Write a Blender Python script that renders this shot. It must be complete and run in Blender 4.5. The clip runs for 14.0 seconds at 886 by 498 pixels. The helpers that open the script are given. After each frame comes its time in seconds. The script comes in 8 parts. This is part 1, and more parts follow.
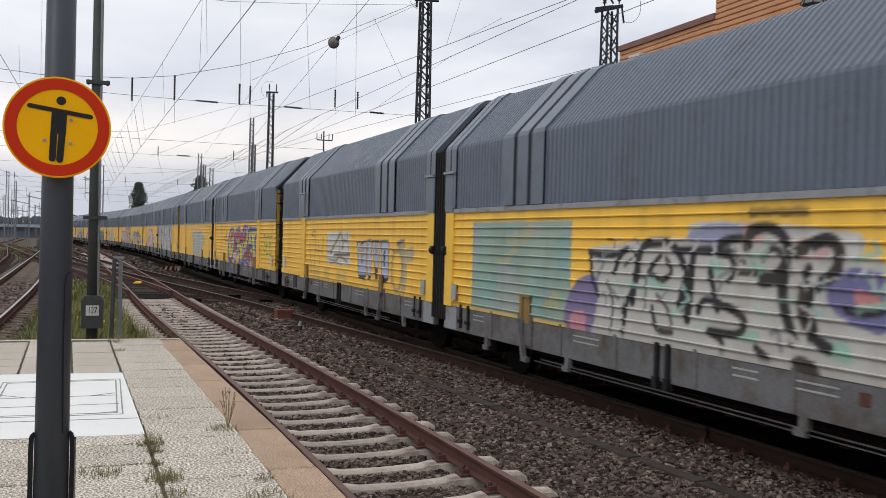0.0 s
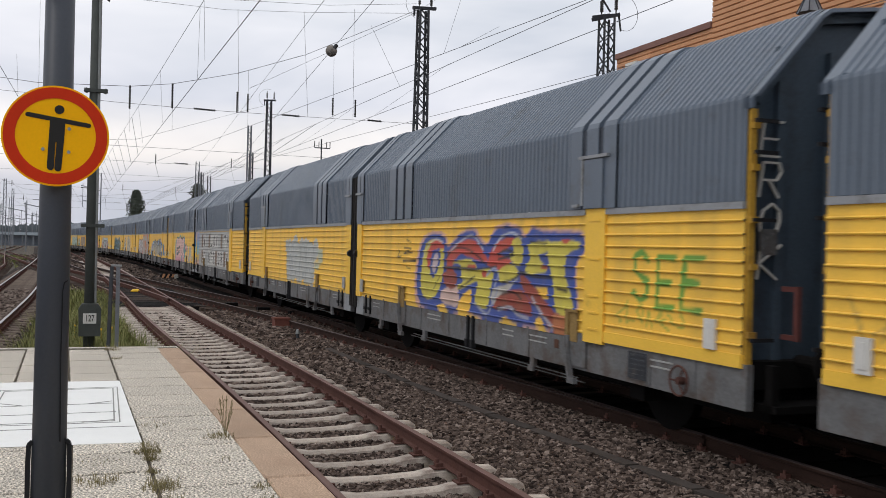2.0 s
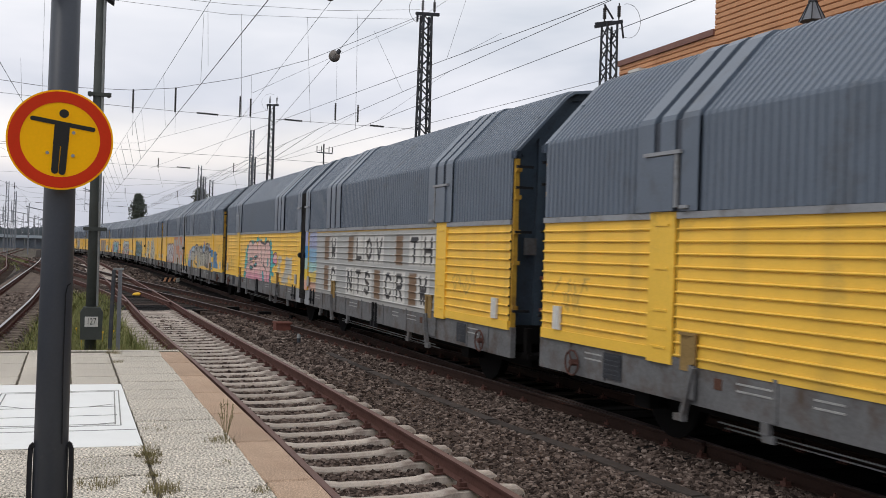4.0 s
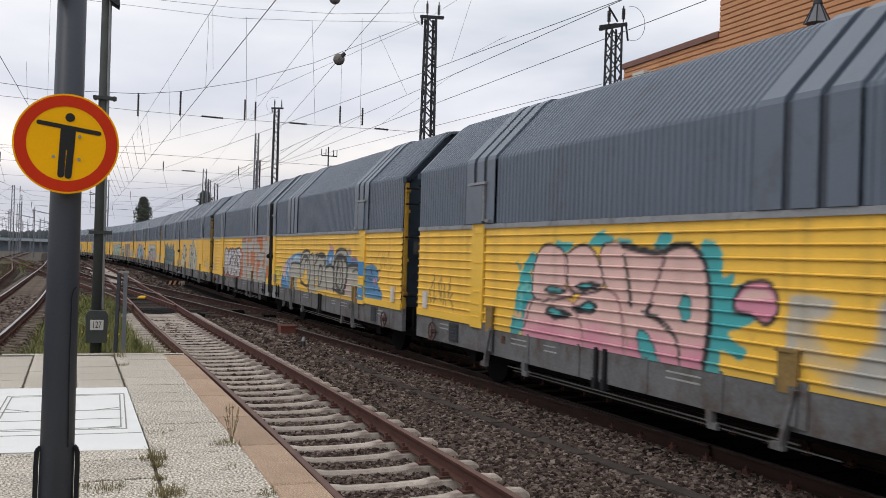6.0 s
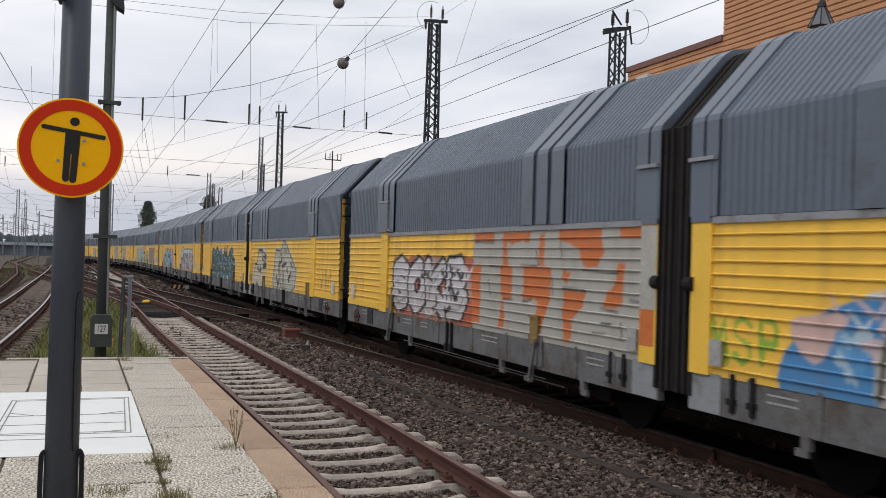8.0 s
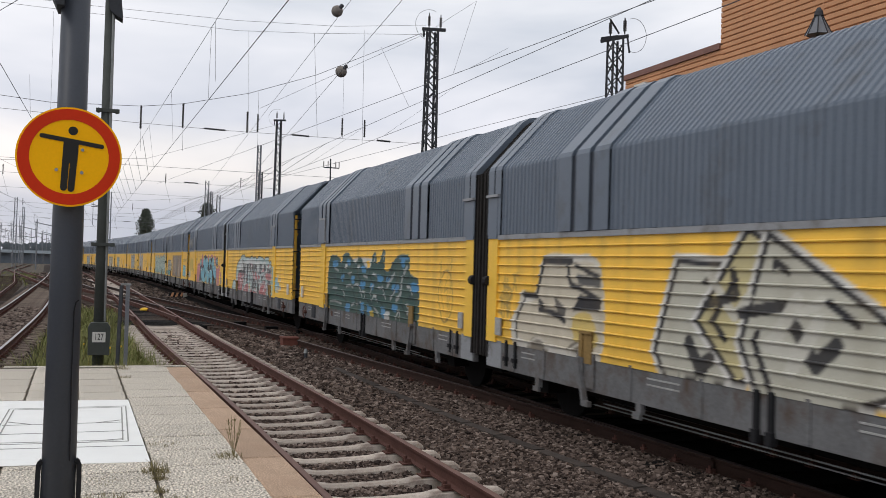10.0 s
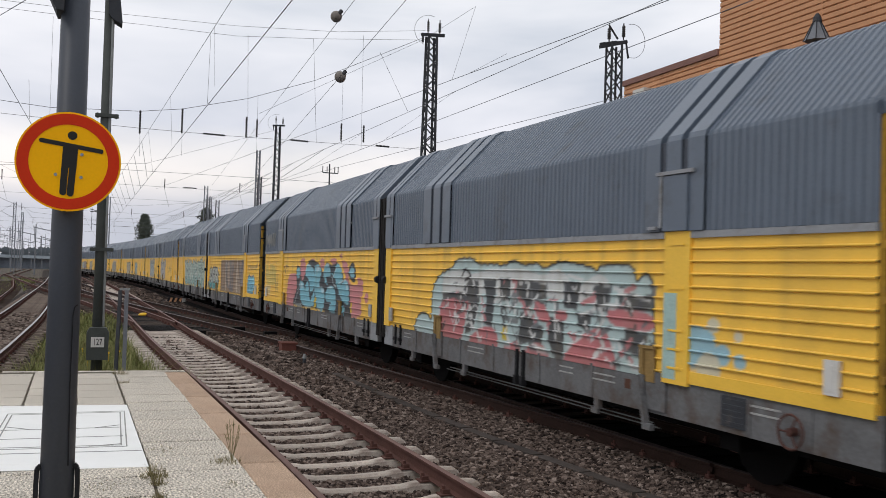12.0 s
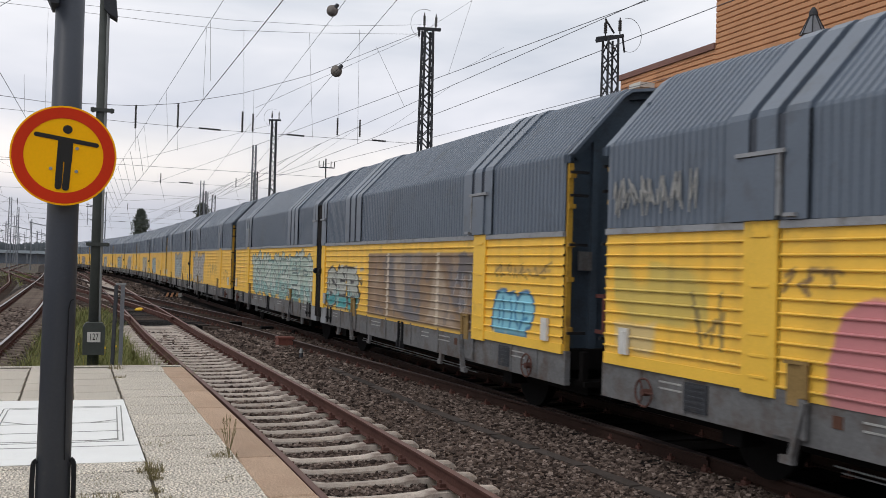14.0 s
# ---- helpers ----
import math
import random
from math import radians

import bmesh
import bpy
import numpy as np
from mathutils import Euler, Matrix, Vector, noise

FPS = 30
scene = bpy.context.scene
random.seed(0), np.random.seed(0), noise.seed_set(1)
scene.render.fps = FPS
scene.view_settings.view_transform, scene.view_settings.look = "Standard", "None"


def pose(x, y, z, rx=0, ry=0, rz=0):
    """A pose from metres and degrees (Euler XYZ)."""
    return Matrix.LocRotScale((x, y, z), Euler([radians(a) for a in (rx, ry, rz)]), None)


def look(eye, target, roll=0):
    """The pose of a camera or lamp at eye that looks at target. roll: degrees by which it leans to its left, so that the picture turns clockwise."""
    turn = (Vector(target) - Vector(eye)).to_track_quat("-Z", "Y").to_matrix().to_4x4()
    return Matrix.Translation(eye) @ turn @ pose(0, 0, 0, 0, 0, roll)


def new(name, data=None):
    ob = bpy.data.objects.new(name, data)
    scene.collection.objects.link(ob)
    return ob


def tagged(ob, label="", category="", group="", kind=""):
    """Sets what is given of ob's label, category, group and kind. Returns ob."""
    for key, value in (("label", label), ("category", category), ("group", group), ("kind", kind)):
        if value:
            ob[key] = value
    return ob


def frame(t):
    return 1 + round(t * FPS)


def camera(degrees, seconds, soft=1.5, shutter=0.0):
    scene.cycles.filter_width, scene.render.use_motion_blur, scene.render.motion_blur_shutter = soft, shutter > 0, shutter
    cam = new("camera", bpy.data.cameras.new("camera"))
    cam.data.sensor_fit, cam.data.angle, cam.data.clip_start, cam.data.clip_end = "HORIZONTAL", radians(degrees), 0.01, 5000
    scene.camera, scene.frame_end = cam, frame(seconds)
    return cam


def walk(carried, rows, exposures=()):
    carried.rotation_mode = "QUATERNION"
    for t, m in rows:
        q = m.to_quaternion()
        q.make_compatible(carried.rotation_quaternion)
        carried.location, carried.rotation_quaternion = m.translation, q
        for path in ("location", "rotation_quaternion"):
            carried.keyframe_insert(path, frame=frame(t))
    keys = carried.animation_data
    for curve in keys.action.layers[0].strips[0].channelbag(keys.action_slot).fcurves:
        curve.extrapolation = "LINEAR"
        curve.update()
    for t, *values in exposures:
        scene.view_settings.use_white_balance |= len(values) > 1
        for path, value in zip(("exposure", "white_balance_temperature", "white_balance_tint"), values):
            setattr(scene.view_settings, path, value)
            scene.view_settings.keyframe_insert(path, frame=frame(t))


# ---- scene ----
cam = camera(50.05, 14.0, soft=0.45, shutter=0.15)


def eye_row(t, yaw, pitch, roll, dx, dy, dz):
    """A row of the camera's path: yaw to the left of north, pitch up, roll clockwise, in degrees, and its small sway in metres."""
    eye = Vector((-2.763 + dx, dy, 2.035 + dz))
    a, b = radians(yaw), radians(pitch)
    way = Vector((-math.sin(a) * math.cos(b), math.cos(a) * math.cos(b), math.sin(b)))
    return t, look(eye, eye + way * 10, roll)


walk(cam, [eye_row(*r) for r in (
    (0.0, -20.26, -0.54, 1.50, -0.000, 0.000, 0.000),
    (0.5, -20.09, -0.37, 1.76, -0.001, -0.008, 0.004),
    (1.0, -20.11, -0.23, 1.75, -0.003, -0.015, 0.004),
    (1.5, -20.37, 0.07, 1.68, -0.006, -0.007, 0.006),
    (2.0, -20.39, -0.07, 1.48, -0.002, -0.017, 0.002),
    (2.5, -20.14, 0.22, 1.68, -0.005, -0.022, 0.003),
    (5.0, -20.35, 0.27, 1.93, -0.009, -0.041, 0.002),
    (5.5, -20.10, 0.22, 1.81, -0.009, -0.034, 0.004),
    (6.0, -20.00, 0.42, 1.77, -0.012, -0.034, 0.004),
    (6.5, -19.78, 0.39, 1.71, -0.012, -0.026, 0.003),
    (7.0, -19.70, 0.39, 1.72, -0.010, -0.037, 0.007),
    (7.5, -19.75, 0.49, 1.70, -0.009, -0.033, 0.005),
    (8.0, -19.75, 0.64, 1.71, -0.012, -0.033, 0.003),
    (10.5, -19.88, 1.16, 1.70, -0.013, -0.034, 0.010),
    (11.0, -19.93, 1.19, 1.66, -0.012, -0.045, 0.007),
    (11.5, -19.94, 1.31, 1.72, -0.014, -0.044, 0.008),
    (12.0, -19.91, 1.43, 1.74, -0.014, -0.038, 0.007),
    (12.5, -19.86, 1.45, 1.82, -0.016, -0.046, 0.010),
    (13.0, -20.01, 1.30, 1.81, -0.015, -0.040, 0.008),
    (13.5, -20.12, 1.26, 1.82, -0.012, -0.044, 0.008),
    (14.0, -20.13, 1.11, 1.66, -0.012, -0.034, 0.003),
)], exposures=[(0.0, 0.0), (2.0, -0.03), (6.0, -0.03), (6.5, -0.08), (7.0, -0.05), (14.0, -0.05)])

# ---- light ----
world = bpy.data.worlds.new("overcast")
scene.world = world
world.use_nodes = True
wn = world.node_tree
for n in list(wn.nodes):
    wn.nodes.remove(n)


def wnode(kind, **kw):
    n = wn.nodes.new(kind)
    for k, v in kw.items():
        n.inputs[k].default_value = v
    return n


w_out = wnode("ShaderNodeOutputWorld")
w_bg = wnode("ShaderNodeBackground")
w_sky = wn.nodes.new("ShaderNodeTexSky")
w_sky.sky_type = "NISHITA"
w_sky.sun_disc = False
w_sky.sun_elevation = radians(38)
w_sky.sun_rotation = radians(250)
w_co = wnode("ShaderNodeTexCoord")
w_map = wnode("ShaderNodeMapping")
w_map.inputs["Scale"].default_value = (1.3, 1.3, 4.5)
w_noise = wnode("ShaderNodeTexNoise", Scale=1.5, Detail=5.0, Roughness=0.5, Distortion=0.3)
w_ramp = wnode("ShaderNodeValToRGB")
w_ramp.color_ramp.elements[0].position, w_ramp.color_ramp.elements[1].position = 0.36, 0.62
w_ramp.color_ramp.elements[0].color = (0.68, 0.73, 0.81, 1)
w_ramp.color_ramp.elements[1].color = (1.10, 1.095, 1.12, 1)
w_scale = wnode("ShaderNodeVectorMath")
w_scale.operation = "SCALE"
w_scale.inputs["Scale"].default_value = 0.10
w_mix = wn.nodes.new("ShaderNodeMix")
w_mix.data_type = "RGBA"
w_mix.inputs["Factor"].default_value = 0.93
wn.links.new(w_co.outputs["Generated"], w_map.inputs["Vector"])
wn.links.new(w_map.outputs["Vector"], w_noise.inputs["Vector"])
wn.links.new(w_noise.outputs["Fac"], w_ramp.inputs["Fac"])
wn.links.new(w_sky.outputs["Color"], w_scale.inputs[0])
wn.links.new(w_scale.outputs["Vector"], w_mix.inputs["A"])
wn.links.new(w_ramp.outputs["Color"], w_mix.inputs["B"])
# a pale warm glow under the cloud, lavender grey at the horizon
w_sep = wnode("ShaderNodeSeparateXYZ")
w_low = wnode("ShaderNodeValToRGB")
els = w_low.color_ramp.elements
els[0].position, els[0].color = 0.0, (0.80, 0.80, 0.85, 1)
els[1].position, els[1].color = 0.30, (1.0, 1.0, 1.0, 1)
for pos, tint in ((0.055, (0.86, 0.83, 0.86)), (0.085, (1.06, 0.99, 0.93)), (0.115, (1.05, 1.0, 0.96)), (0.145, (0.88, 0.88, 0.92))):
    els.new(pos).color = (*tint, 1)
w_mul = wn.nodes.new("ShaderNodeMix")
w_mul.data_type, w_mul.blend_type = "RGBA", "MULTIPLY"
w_mul.inputs["Factor"].default_value = 1.0
wn.links.new(w_co.outputs["Generated"], w_sep.inputs[0])
wn.links.new(w_sep.outputs["Z"], w_low.inputs["Fac"])
wn.links.new(w_mix.outputs["Result"], w_mul.inputs["A"])
wn.links.new(w_low.outputs["Color"], w_mul.inputs["B"])
wn.links.new(w_mul.outputs["Result"], w_bg.inputs["Color"])
w_bg.inputs["Strength"].default_value = 1.0
wn.links.new(w_bg.outputs["Background"], w_out.inputs["Surface"])

sun = new("sun", bpy.data.lights.new("sun", "SUN"))
sun.data.energy, sun.data.angle, sun.data.color = 0.8, radians(25), (1.0, 0.96, 0.9)
sun.matrix_world = look((-30, -12, 40), (0, 0, 0))


# ---- materials ----
def material(name, base, rough=0.7, metal=0.0, var=0.18, scale=6.0, bump=0.2, fine=60.0, spots=None, spot_scale=2.0, spot_lo=0.55, spot_hi=0.7, attr=None, rand=0.0, stretch=(1, 1, 1), grain=0.0):
    """A node material: a base colour that varies at two scales, an optional layer of stains, bump and roughness variation."""
    m = bpy.data.materials.new(name)
    m.use_nodes = True
    nt = m.node_tree
    b = nt.nodes["Principled BSDF"]
    b.inputs["Roughness"].default_value, b.inputs["Metallic"].default_value = rough, metal
    b.inputs["Specular IOR Level"].default_value = 0.12 if rough >= 0.6 else 0.3

    def node(kind, **kw):
        n = nt.nodes.new(kind)
        for k, v in kw.items():
            n.inputs[k].default_value = v
        return n

    co = node("ShaderNodeTexCoord")
    mp = node("ShaderNodeMapping", Scale=stretch)
    nt.links.new(co.outputs["Object"], mp.inputs["Vector"])
    n1 = node("ShaderNodeTexNoise", Scale=scale, Detail=5.0, Roughness=0.6)
    n2 = node("ShaderNodeTexNoise", Scale=fine, Detail=3.0, Roughness=0.6)
    for n in (n1, n2):
        nt.links.new(mp.outputs["Vector"], n.inputs["Vector"])
    add = node("ShaderNodeMath")
    add.operation = "ADD"
    nt.links.new(n1.outputs["Fac"], add.inputs[0])
    nt.links.new(n2.outputs["Fac"], add.inputs[1])
    rg = node("ShaderNodeMapRange")
    for k, v in (("From Min", 0.6), ("From Max", 1.4), ("To Min", 1 - var), ("To Max", 1 + var)):
        rg.inputs[k].default_value = v
    nt.links.new(add.outputs[0], rg.inputs["Value"])
    fac = rg.outputs[0]
    if rand:
        oi = node("ShaderNodeObjectInfo")
        r2 = node("ShaderNodeMapRange")
        r2.inputs["To Min"].default_value, r2.inputs["To Max"].default_value = 1 - rand, 1 + rand
        nt.links.new(oi.outputs["Random"], r2.inputs["Value"])
        mu = node("ShaderNodeMath")
        mu.operation = "MULTIPLY"
        nt.links.new(fac, mu.inputs[0])
        nt.links.new(r2.outputs[0], mu.inputs[1])
        fac = mu.outputs[0]
    if grain:
        n4 = node("ShaderNodeTexNoise", Scale=fine * 1.5, Detail=2.0, Roughness=0.7)
        nt.links.new(mp.outputs["Vector"], n4.inputs["Vector"])
        r4 = node("ShaderNodeMapRange")
        for k, v in (("From Min", 0.36), ("From Max", 0.64), ("To Min", 1 - grain), ("To Max", 1 + grain)):
            r4.inputs[k].default_value = v
        nt.links.new(n4.outputs["Fac"], r4.inputs["Value"])
        m4 = node("ShaderNodeMath")
        m4.operation = "MULTIPLY"
        nt.links.new(fac, m4.inputs[0])
        nt.links.new(r4.outputs[0], m4.inputs[1])
        fac = m4.outputs[0]
    sc = node("ShaderNodeVectorMath")
    sc.operation = "SCALE"
    nt.links.new(fac, sc.inputs["Scale"])
    if attr:
        at = node("ShaderNodeAttribute")
        at.attribute_name = attr
        nt.links.new(at.outputs["Color"], sc.inputs[0])
    else:
        sc.inputs[0].default_value = base
    col = sc.outputs["Vector"]
    if spots:
        n3 = node("ShaderNodeTexNoise", Scale=spot_scale, Detail=8.0, Roughness=0.68)
        nt.links.new(mp.outputs["Vector"], n3.inputs["Vector"])
        s3 = node("ShaderNodeMapRange")
        s3.inputs["From Min"].default_value, s3.inputs["From Max"].default_value = spot_lo, spot_hi
        nt.links.new(n3.outputs["Fac"], s3.inputs["Value"])
        mx = nt.nodes.new("ShaderNodeMix")
        mx.data_type = "RGBA"
        nt.links.new(s3.outputs[0], mx.inputs["Factor"])
        nt.links.new(col, mx.inputs["A"])
        mx.inputs["B"].default_value = (*spots, 1)
        col = mx.outputs["Result"]
    nt.links.new(col, b.inputs["Base Color"])
    if bump:
        bp = node("ShaderNodeBump", Strength=bump, Distance=0.01)
        nt.links.new(n2.outputs["Fac"], bp.inputs["Height"])
        nt.links.new(bp.outputs["Normal"], b.inputs["Normal"])
    return m


M_GREY = material("wagon_grey_paint", (0.106, 0.133, 0.173), 0.36, 0.0, 0.12, 1.2, 0.08, 40, (0.06, 0.06, 0.06), 1.5, 0.56, 0.85)
M_GREY.node_tree.nodes["Principled BSDF"].inputs["Specular IOR Level"].default_value = 0.42
M_SILL = material("wagon_frame_grey", (0.140, 0.141, 0.145), 0.6, 0.0, 0.3, 2.0, 0.2, 30, (0.085, 0.06, 0.045), 2.6, 0.48, 0.70)
M_GUTTER = material("gutter_grey_paint", (0.26, 0.27, 0.285), 0.5, 0.0, 0.2, 2.0, 0.1, 30, (0.10, 0.085, 0.07), 3.0, 0.52, 0.75)
# wagon yellow darkened for the gap's shade, with rusty brown stains
M_OCHRE = material("grimy_yellow_post", (0.50, 0.29, 0.04), 0.55, 0.0, 0.25, 3.0, 0.1, 30, (0.14, 0.07, 0.03), 3.0, 0.50, 0.72)
M_YEL = material("wagon_yellow_paint", (0.84, 0.515, 0.065), 0.5, 0.0, 0.10, 1.3, 0.05, 40, (0.30, 0.20, 0.05), 1.7, 0.6, 0.9)
M_PANEL = material("wagon_side_paint", None, 0.5, 0.0, 0.10, 1.3, 0.05, 40, (0.28, 0.20, 0.08), 1.7, 0.62, 0.95, attr="paint")
M_STENCIL = material("faded_stencil", (0.34, 0.34, 0.33), 0.7, 0.0, 0.3, 9, 0.1, 60)
M_BELLOWS = material("bellows_rubber", (0.022, 0.020, 0.019), 0.75, 0.0, 0.3, 3, 0.2, 30)
# oil-stained ballast, taken near-black to paint in the shade under the train
M_OILSHADE = material("oily_ballast", (0.0055, 0.0045, 0.004), 0.95, 0.0, 0.5, 12, 0.9, 45)
# dark brown rail, deepened further for the shade under the train
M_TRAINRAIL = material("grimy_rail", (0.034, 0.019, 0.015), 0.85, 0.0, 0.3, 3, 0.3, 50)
M_TRAINTOP = material("dull_rail_head", (0.11, 0.085, 0.08), 0.5, 0.5, 0.2, 3, 0.1, 50)
# black planks; the colour also carries the shade on the train's sleepers
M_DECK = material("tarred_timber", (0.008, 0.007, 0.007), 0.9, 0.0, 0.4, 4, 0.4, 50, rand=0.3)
M_DUCT = material("weathered_duct_cover", (0.060, 0.050, 0.045), 0.9, 0.0, 0.35, 4, 0.4, 50, rand=0.25)
# hood grey darkened to paint the shade inside the hoop grooves
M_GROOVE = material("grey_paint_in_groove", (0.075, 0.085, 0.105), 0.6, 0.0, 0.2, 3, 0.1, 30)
M_POCKET = material("grimy_ochre_recess", (0.25, 0.165, 0.065), 0.7, 0.0, 0.3, 5, 0.2, 40)
# near-black, so the colour itself holds the shade below the wagons
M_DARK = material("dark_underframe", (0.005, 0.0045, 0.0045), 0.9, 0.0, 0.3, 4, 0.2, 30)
M_BLACK = material("black_rubber", (0.018, 0.018, 0.02), 0.7, 0.0, 0.2, 4, 0.2, 30)
M_ENDW = material("wagon_end_blue_grey", (0.060, 0.085, 0.115), 0.5, 0.0, 0.25, 2, 0.1, 30, (0.03, 0.025, 0.022), 2, 0.5, 0.8)
M_WHITE = material("white_plate", (0.60, 0.59, 0.56), 0.6, 0.0, 0.12, 5, 0.1, 60)
M_RUSTY = material("rusty_rail_side", (0.090, 0.044, 0.036), 0.85, 0.0, 0.3, 3, 0.4, 50)
M_RAILTOP = material("worn_rail_head", (0.165, 0.100, 0.086), 0.6, 0.15, 0.2, 3, 0.15, 60)
M_SHINY = material("polished_rail_head", (0.34, 0.33, 0.33), 0.42, 0.9, 0.15, 3, 0.1, 60)
M_SLEEPER = material("concrete_sleeper", (0.46, 0.40, 0.35), 0.9, 0.0, 0.30, 5, 0.5, 70, (0.15, 0.105, 0.085), 3, 0.52, 0.76, rand=0.15)
M_OLDCONC = material("grimy_brown_sleeper", (0.17, 0.135, 0.112), 0.9, 0.0, 0.35, 5, 0.5, 60, (0.08, 0.06, 0.05), 3, 0.48, 0.72, rand=0.2)
M_WOOD = material("old_wooden_sleeper", (0.075, 0.055, 0.045), 0.9, 0.0, 0.35, 4, 0.5, 50, rand=0.2)
# brown bed kept very dark to stand for shade between the loose stones
M_BALLAST = material("ballast_stone", (0.026, 0.019, 0.016), 0.95, 0.0, 0.5, 14, 0.9, 45, (0.045, 0.036, 0.032), 9, 0.48, 0.62)
M_GROUND = material("yard_ground", (0.095, 0.078, 0.068), 0.95, 0.0, 0.5, 1.5, 0.9, 14, (0.075, 0.082, 0.040), 0.25, 0.50, 0.66, grain=0.6)
M_SLAB = material("concrete_paving", (0.495, 0.45, 0.385), 0.9, 0.0, 0.25, 3.0, 0.9, 38, (0.36, 0.32, 0.25), 1.2, 0.57, 0.9, rand=0.07, grain=0.85)
M_COPING = material("sandstone_coping", (0.42, 0.30, 0.215), 0.9, 0.0, 0.30, 3.0, 0.7, 55, (0.26, 0.17, 0.12), 1.5, 0.52, 0.8, rand=0.10, grain=0.4)
M_PWHITE = material("white_paint_on_paving", (0.80, 0.80, 0.78), 0.75, 0.0, 0.06, 3.0, 0.2, 140, (0.6, 0.58, 0.54), 2.0, 0.6, 0.95)
M_POST = material("dark_grey_post_paint", (0.050, 0.056, 0.070), 0.45, 0.0, 0.10, 3, 0.06, 70, (0.09, 0.09, 0.095), 8, 0.62, 0.75)
M_GALV = material("weathered_galvanised_steel", (0.26, 0.27, 0.27), 0.6, 0.5, 0.2, 6, 0.15, 60)
M_POLE = material("dark_signal_pole", (0.062, 0.068, 0.064), 0.6, 0.0, 0.25, 5, 0.15, 60)
M_MAST = material("dark_lattice_steel", (0.045, 0.048, 0.055), 0.7, 0.0, 0.3, 3, 0.15, 40, (0.09, 0.08, 0.075), 4, 0.55, 0.75)
# grey steel, lightened so that distant masts carry haze in their colour
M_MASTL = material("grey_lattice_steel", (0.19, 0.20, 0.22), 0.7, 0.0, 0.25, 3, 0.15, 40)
M_WIRE = material("catenary_wire", (0.12, 0.12, 0.13), 0.6, 0.3, 0.1, 3, 0.0, 40)
M_INS = material("brown_insulator", (0.03, 0.028, 0.028), 0.35, 0.0, 0.2, 9, 0.05, 40)
M_BALL = material("grey_weight_ball", (0.20, 0.18, 0.165), 0.8, 0.0, 0.3, 6, 0.3, 30)
M_SIGNY = material("sign_yellow", (0.92, 0.45, 0.002), 0.6, 0.0, 0.05, 4, 0.02, 80)
M_SIGNR = material("sign_red", (0.56, 0.034, 0.008), 0.6, 0.0, 0.06, 4, 0.02, 80)
M_SIGNK = material("sign_black", (0.012, 0.011, 0.010), 0.5, 0.0, 0.1, 4, 0.02, 80)
M_ORANGE = material("orange_cladding", (0.56, 0.29, 0.155), 0.6, 0.0, 0.12, 0.8, 0.08, 12, (0.40, 0.19, 0.10), 0.5, 0.55, 0.85)
M_ORDARK = material("cladding_joint_brown", (0.10, 0.05, 0.035), 0.7, 0.0, 0.2, 2, 0.1, 30)
M_ROOFED = material("roof_edge_brown", (0.22, 0.12, 0.10), 0.6, 0.0, 0.2, 1, 0.1, 30)
M_LEAF = material("dark_poplar_leaves", (0.085, 0.097, 0.078), 0.8, 0.0, 0.4, 2, 0.2, 10)
M_BARK = material("bark", (0.08, 0.06, 0.045), 0.9, 0.0, 0.3, 5, 0.5, 30)
M_GRASS = material("trackside_grass", (0.15, 0.165, 0.055), 0.8, 0.0, 0.5, 3, 0.1, 30, (0.24, 0.21, 0.10), 3, 0.48, 0.64)
M_WEED = material("dry_weed", (0.20, 0.17, 0.085), 0.85, 0.0, 0.4, 9, 0.1, 30)
# far shed and woods have the haze mixed into their colours
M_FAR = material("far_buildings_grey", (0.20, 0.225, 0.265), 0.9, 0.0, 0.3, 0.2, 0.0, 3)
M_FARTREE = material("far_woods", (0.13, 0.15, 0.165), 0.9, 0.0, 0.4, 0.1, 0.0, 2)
M_REDBOX = material("red_brown_box_paint", (0.15, 0.058, 0.045), 0.65, 0.0, 0.2, 6, 0.1, 40)
M_YDOME = material("yellow_dome_paint", (0.70, 0.42, 0.02), 0.5, 0.0, 0.1, 6, 0.05, 40)
M_RED = material("red_paint", (0.16, 0.06, 0.055), 0.55, 0.0, 0.2, 6, 0.05, 40)


# ---- mesh helpers ----
def box(bm, x0, x1, y0, y1, z0, z1, mi=0):
    vs = [bm.verts.new(c) for c in ((x0, y0, z0), (x1, y0, z0), (x1, y1, z0), (x0, y1, z0), (x0, y0, z1), (x1, y0, z1), (x1, y1, z1), (x0, y1, z1))]
    for f in ((3, 2, 1, 0), (4, 5, 6, 7), (0, 1, 5, 4), (1, 2, 6, 5), (2, 3, 7, 6), (3, 0, 4, 7)):
        bm.faces.new([vs[i] for i in f]).material_index = mi


def rod(bm, a, b, r, n=8, r2=None, mi=0):
    """A round bar from a to b."""
    a, b = Vector(a), Vector(b)
    w = (b - a).normalized()
    u = w.orthogonal().normalized()
    v = w.cross(u)
    rings = []
    for c, rr in ((a, r), (b, r if r2 is None else r2)):
        rings.append([bm.verts.new(c + u * (rr * math.cos(i * math.tau / n)) + v * (rr * math.sin(i * math.tau / n))) for i in range(n)])
    for i in range(n):
        bm.faces.new((rings[0][i], rings[0][(i + 1) % n], rings[1][(i + 1) % n], rings[1][i])).material_index = mi
    bm.faces.new(rings[0][::-1]).material_index = mi
    bm.faces.new(rings[1]).material_index = mi


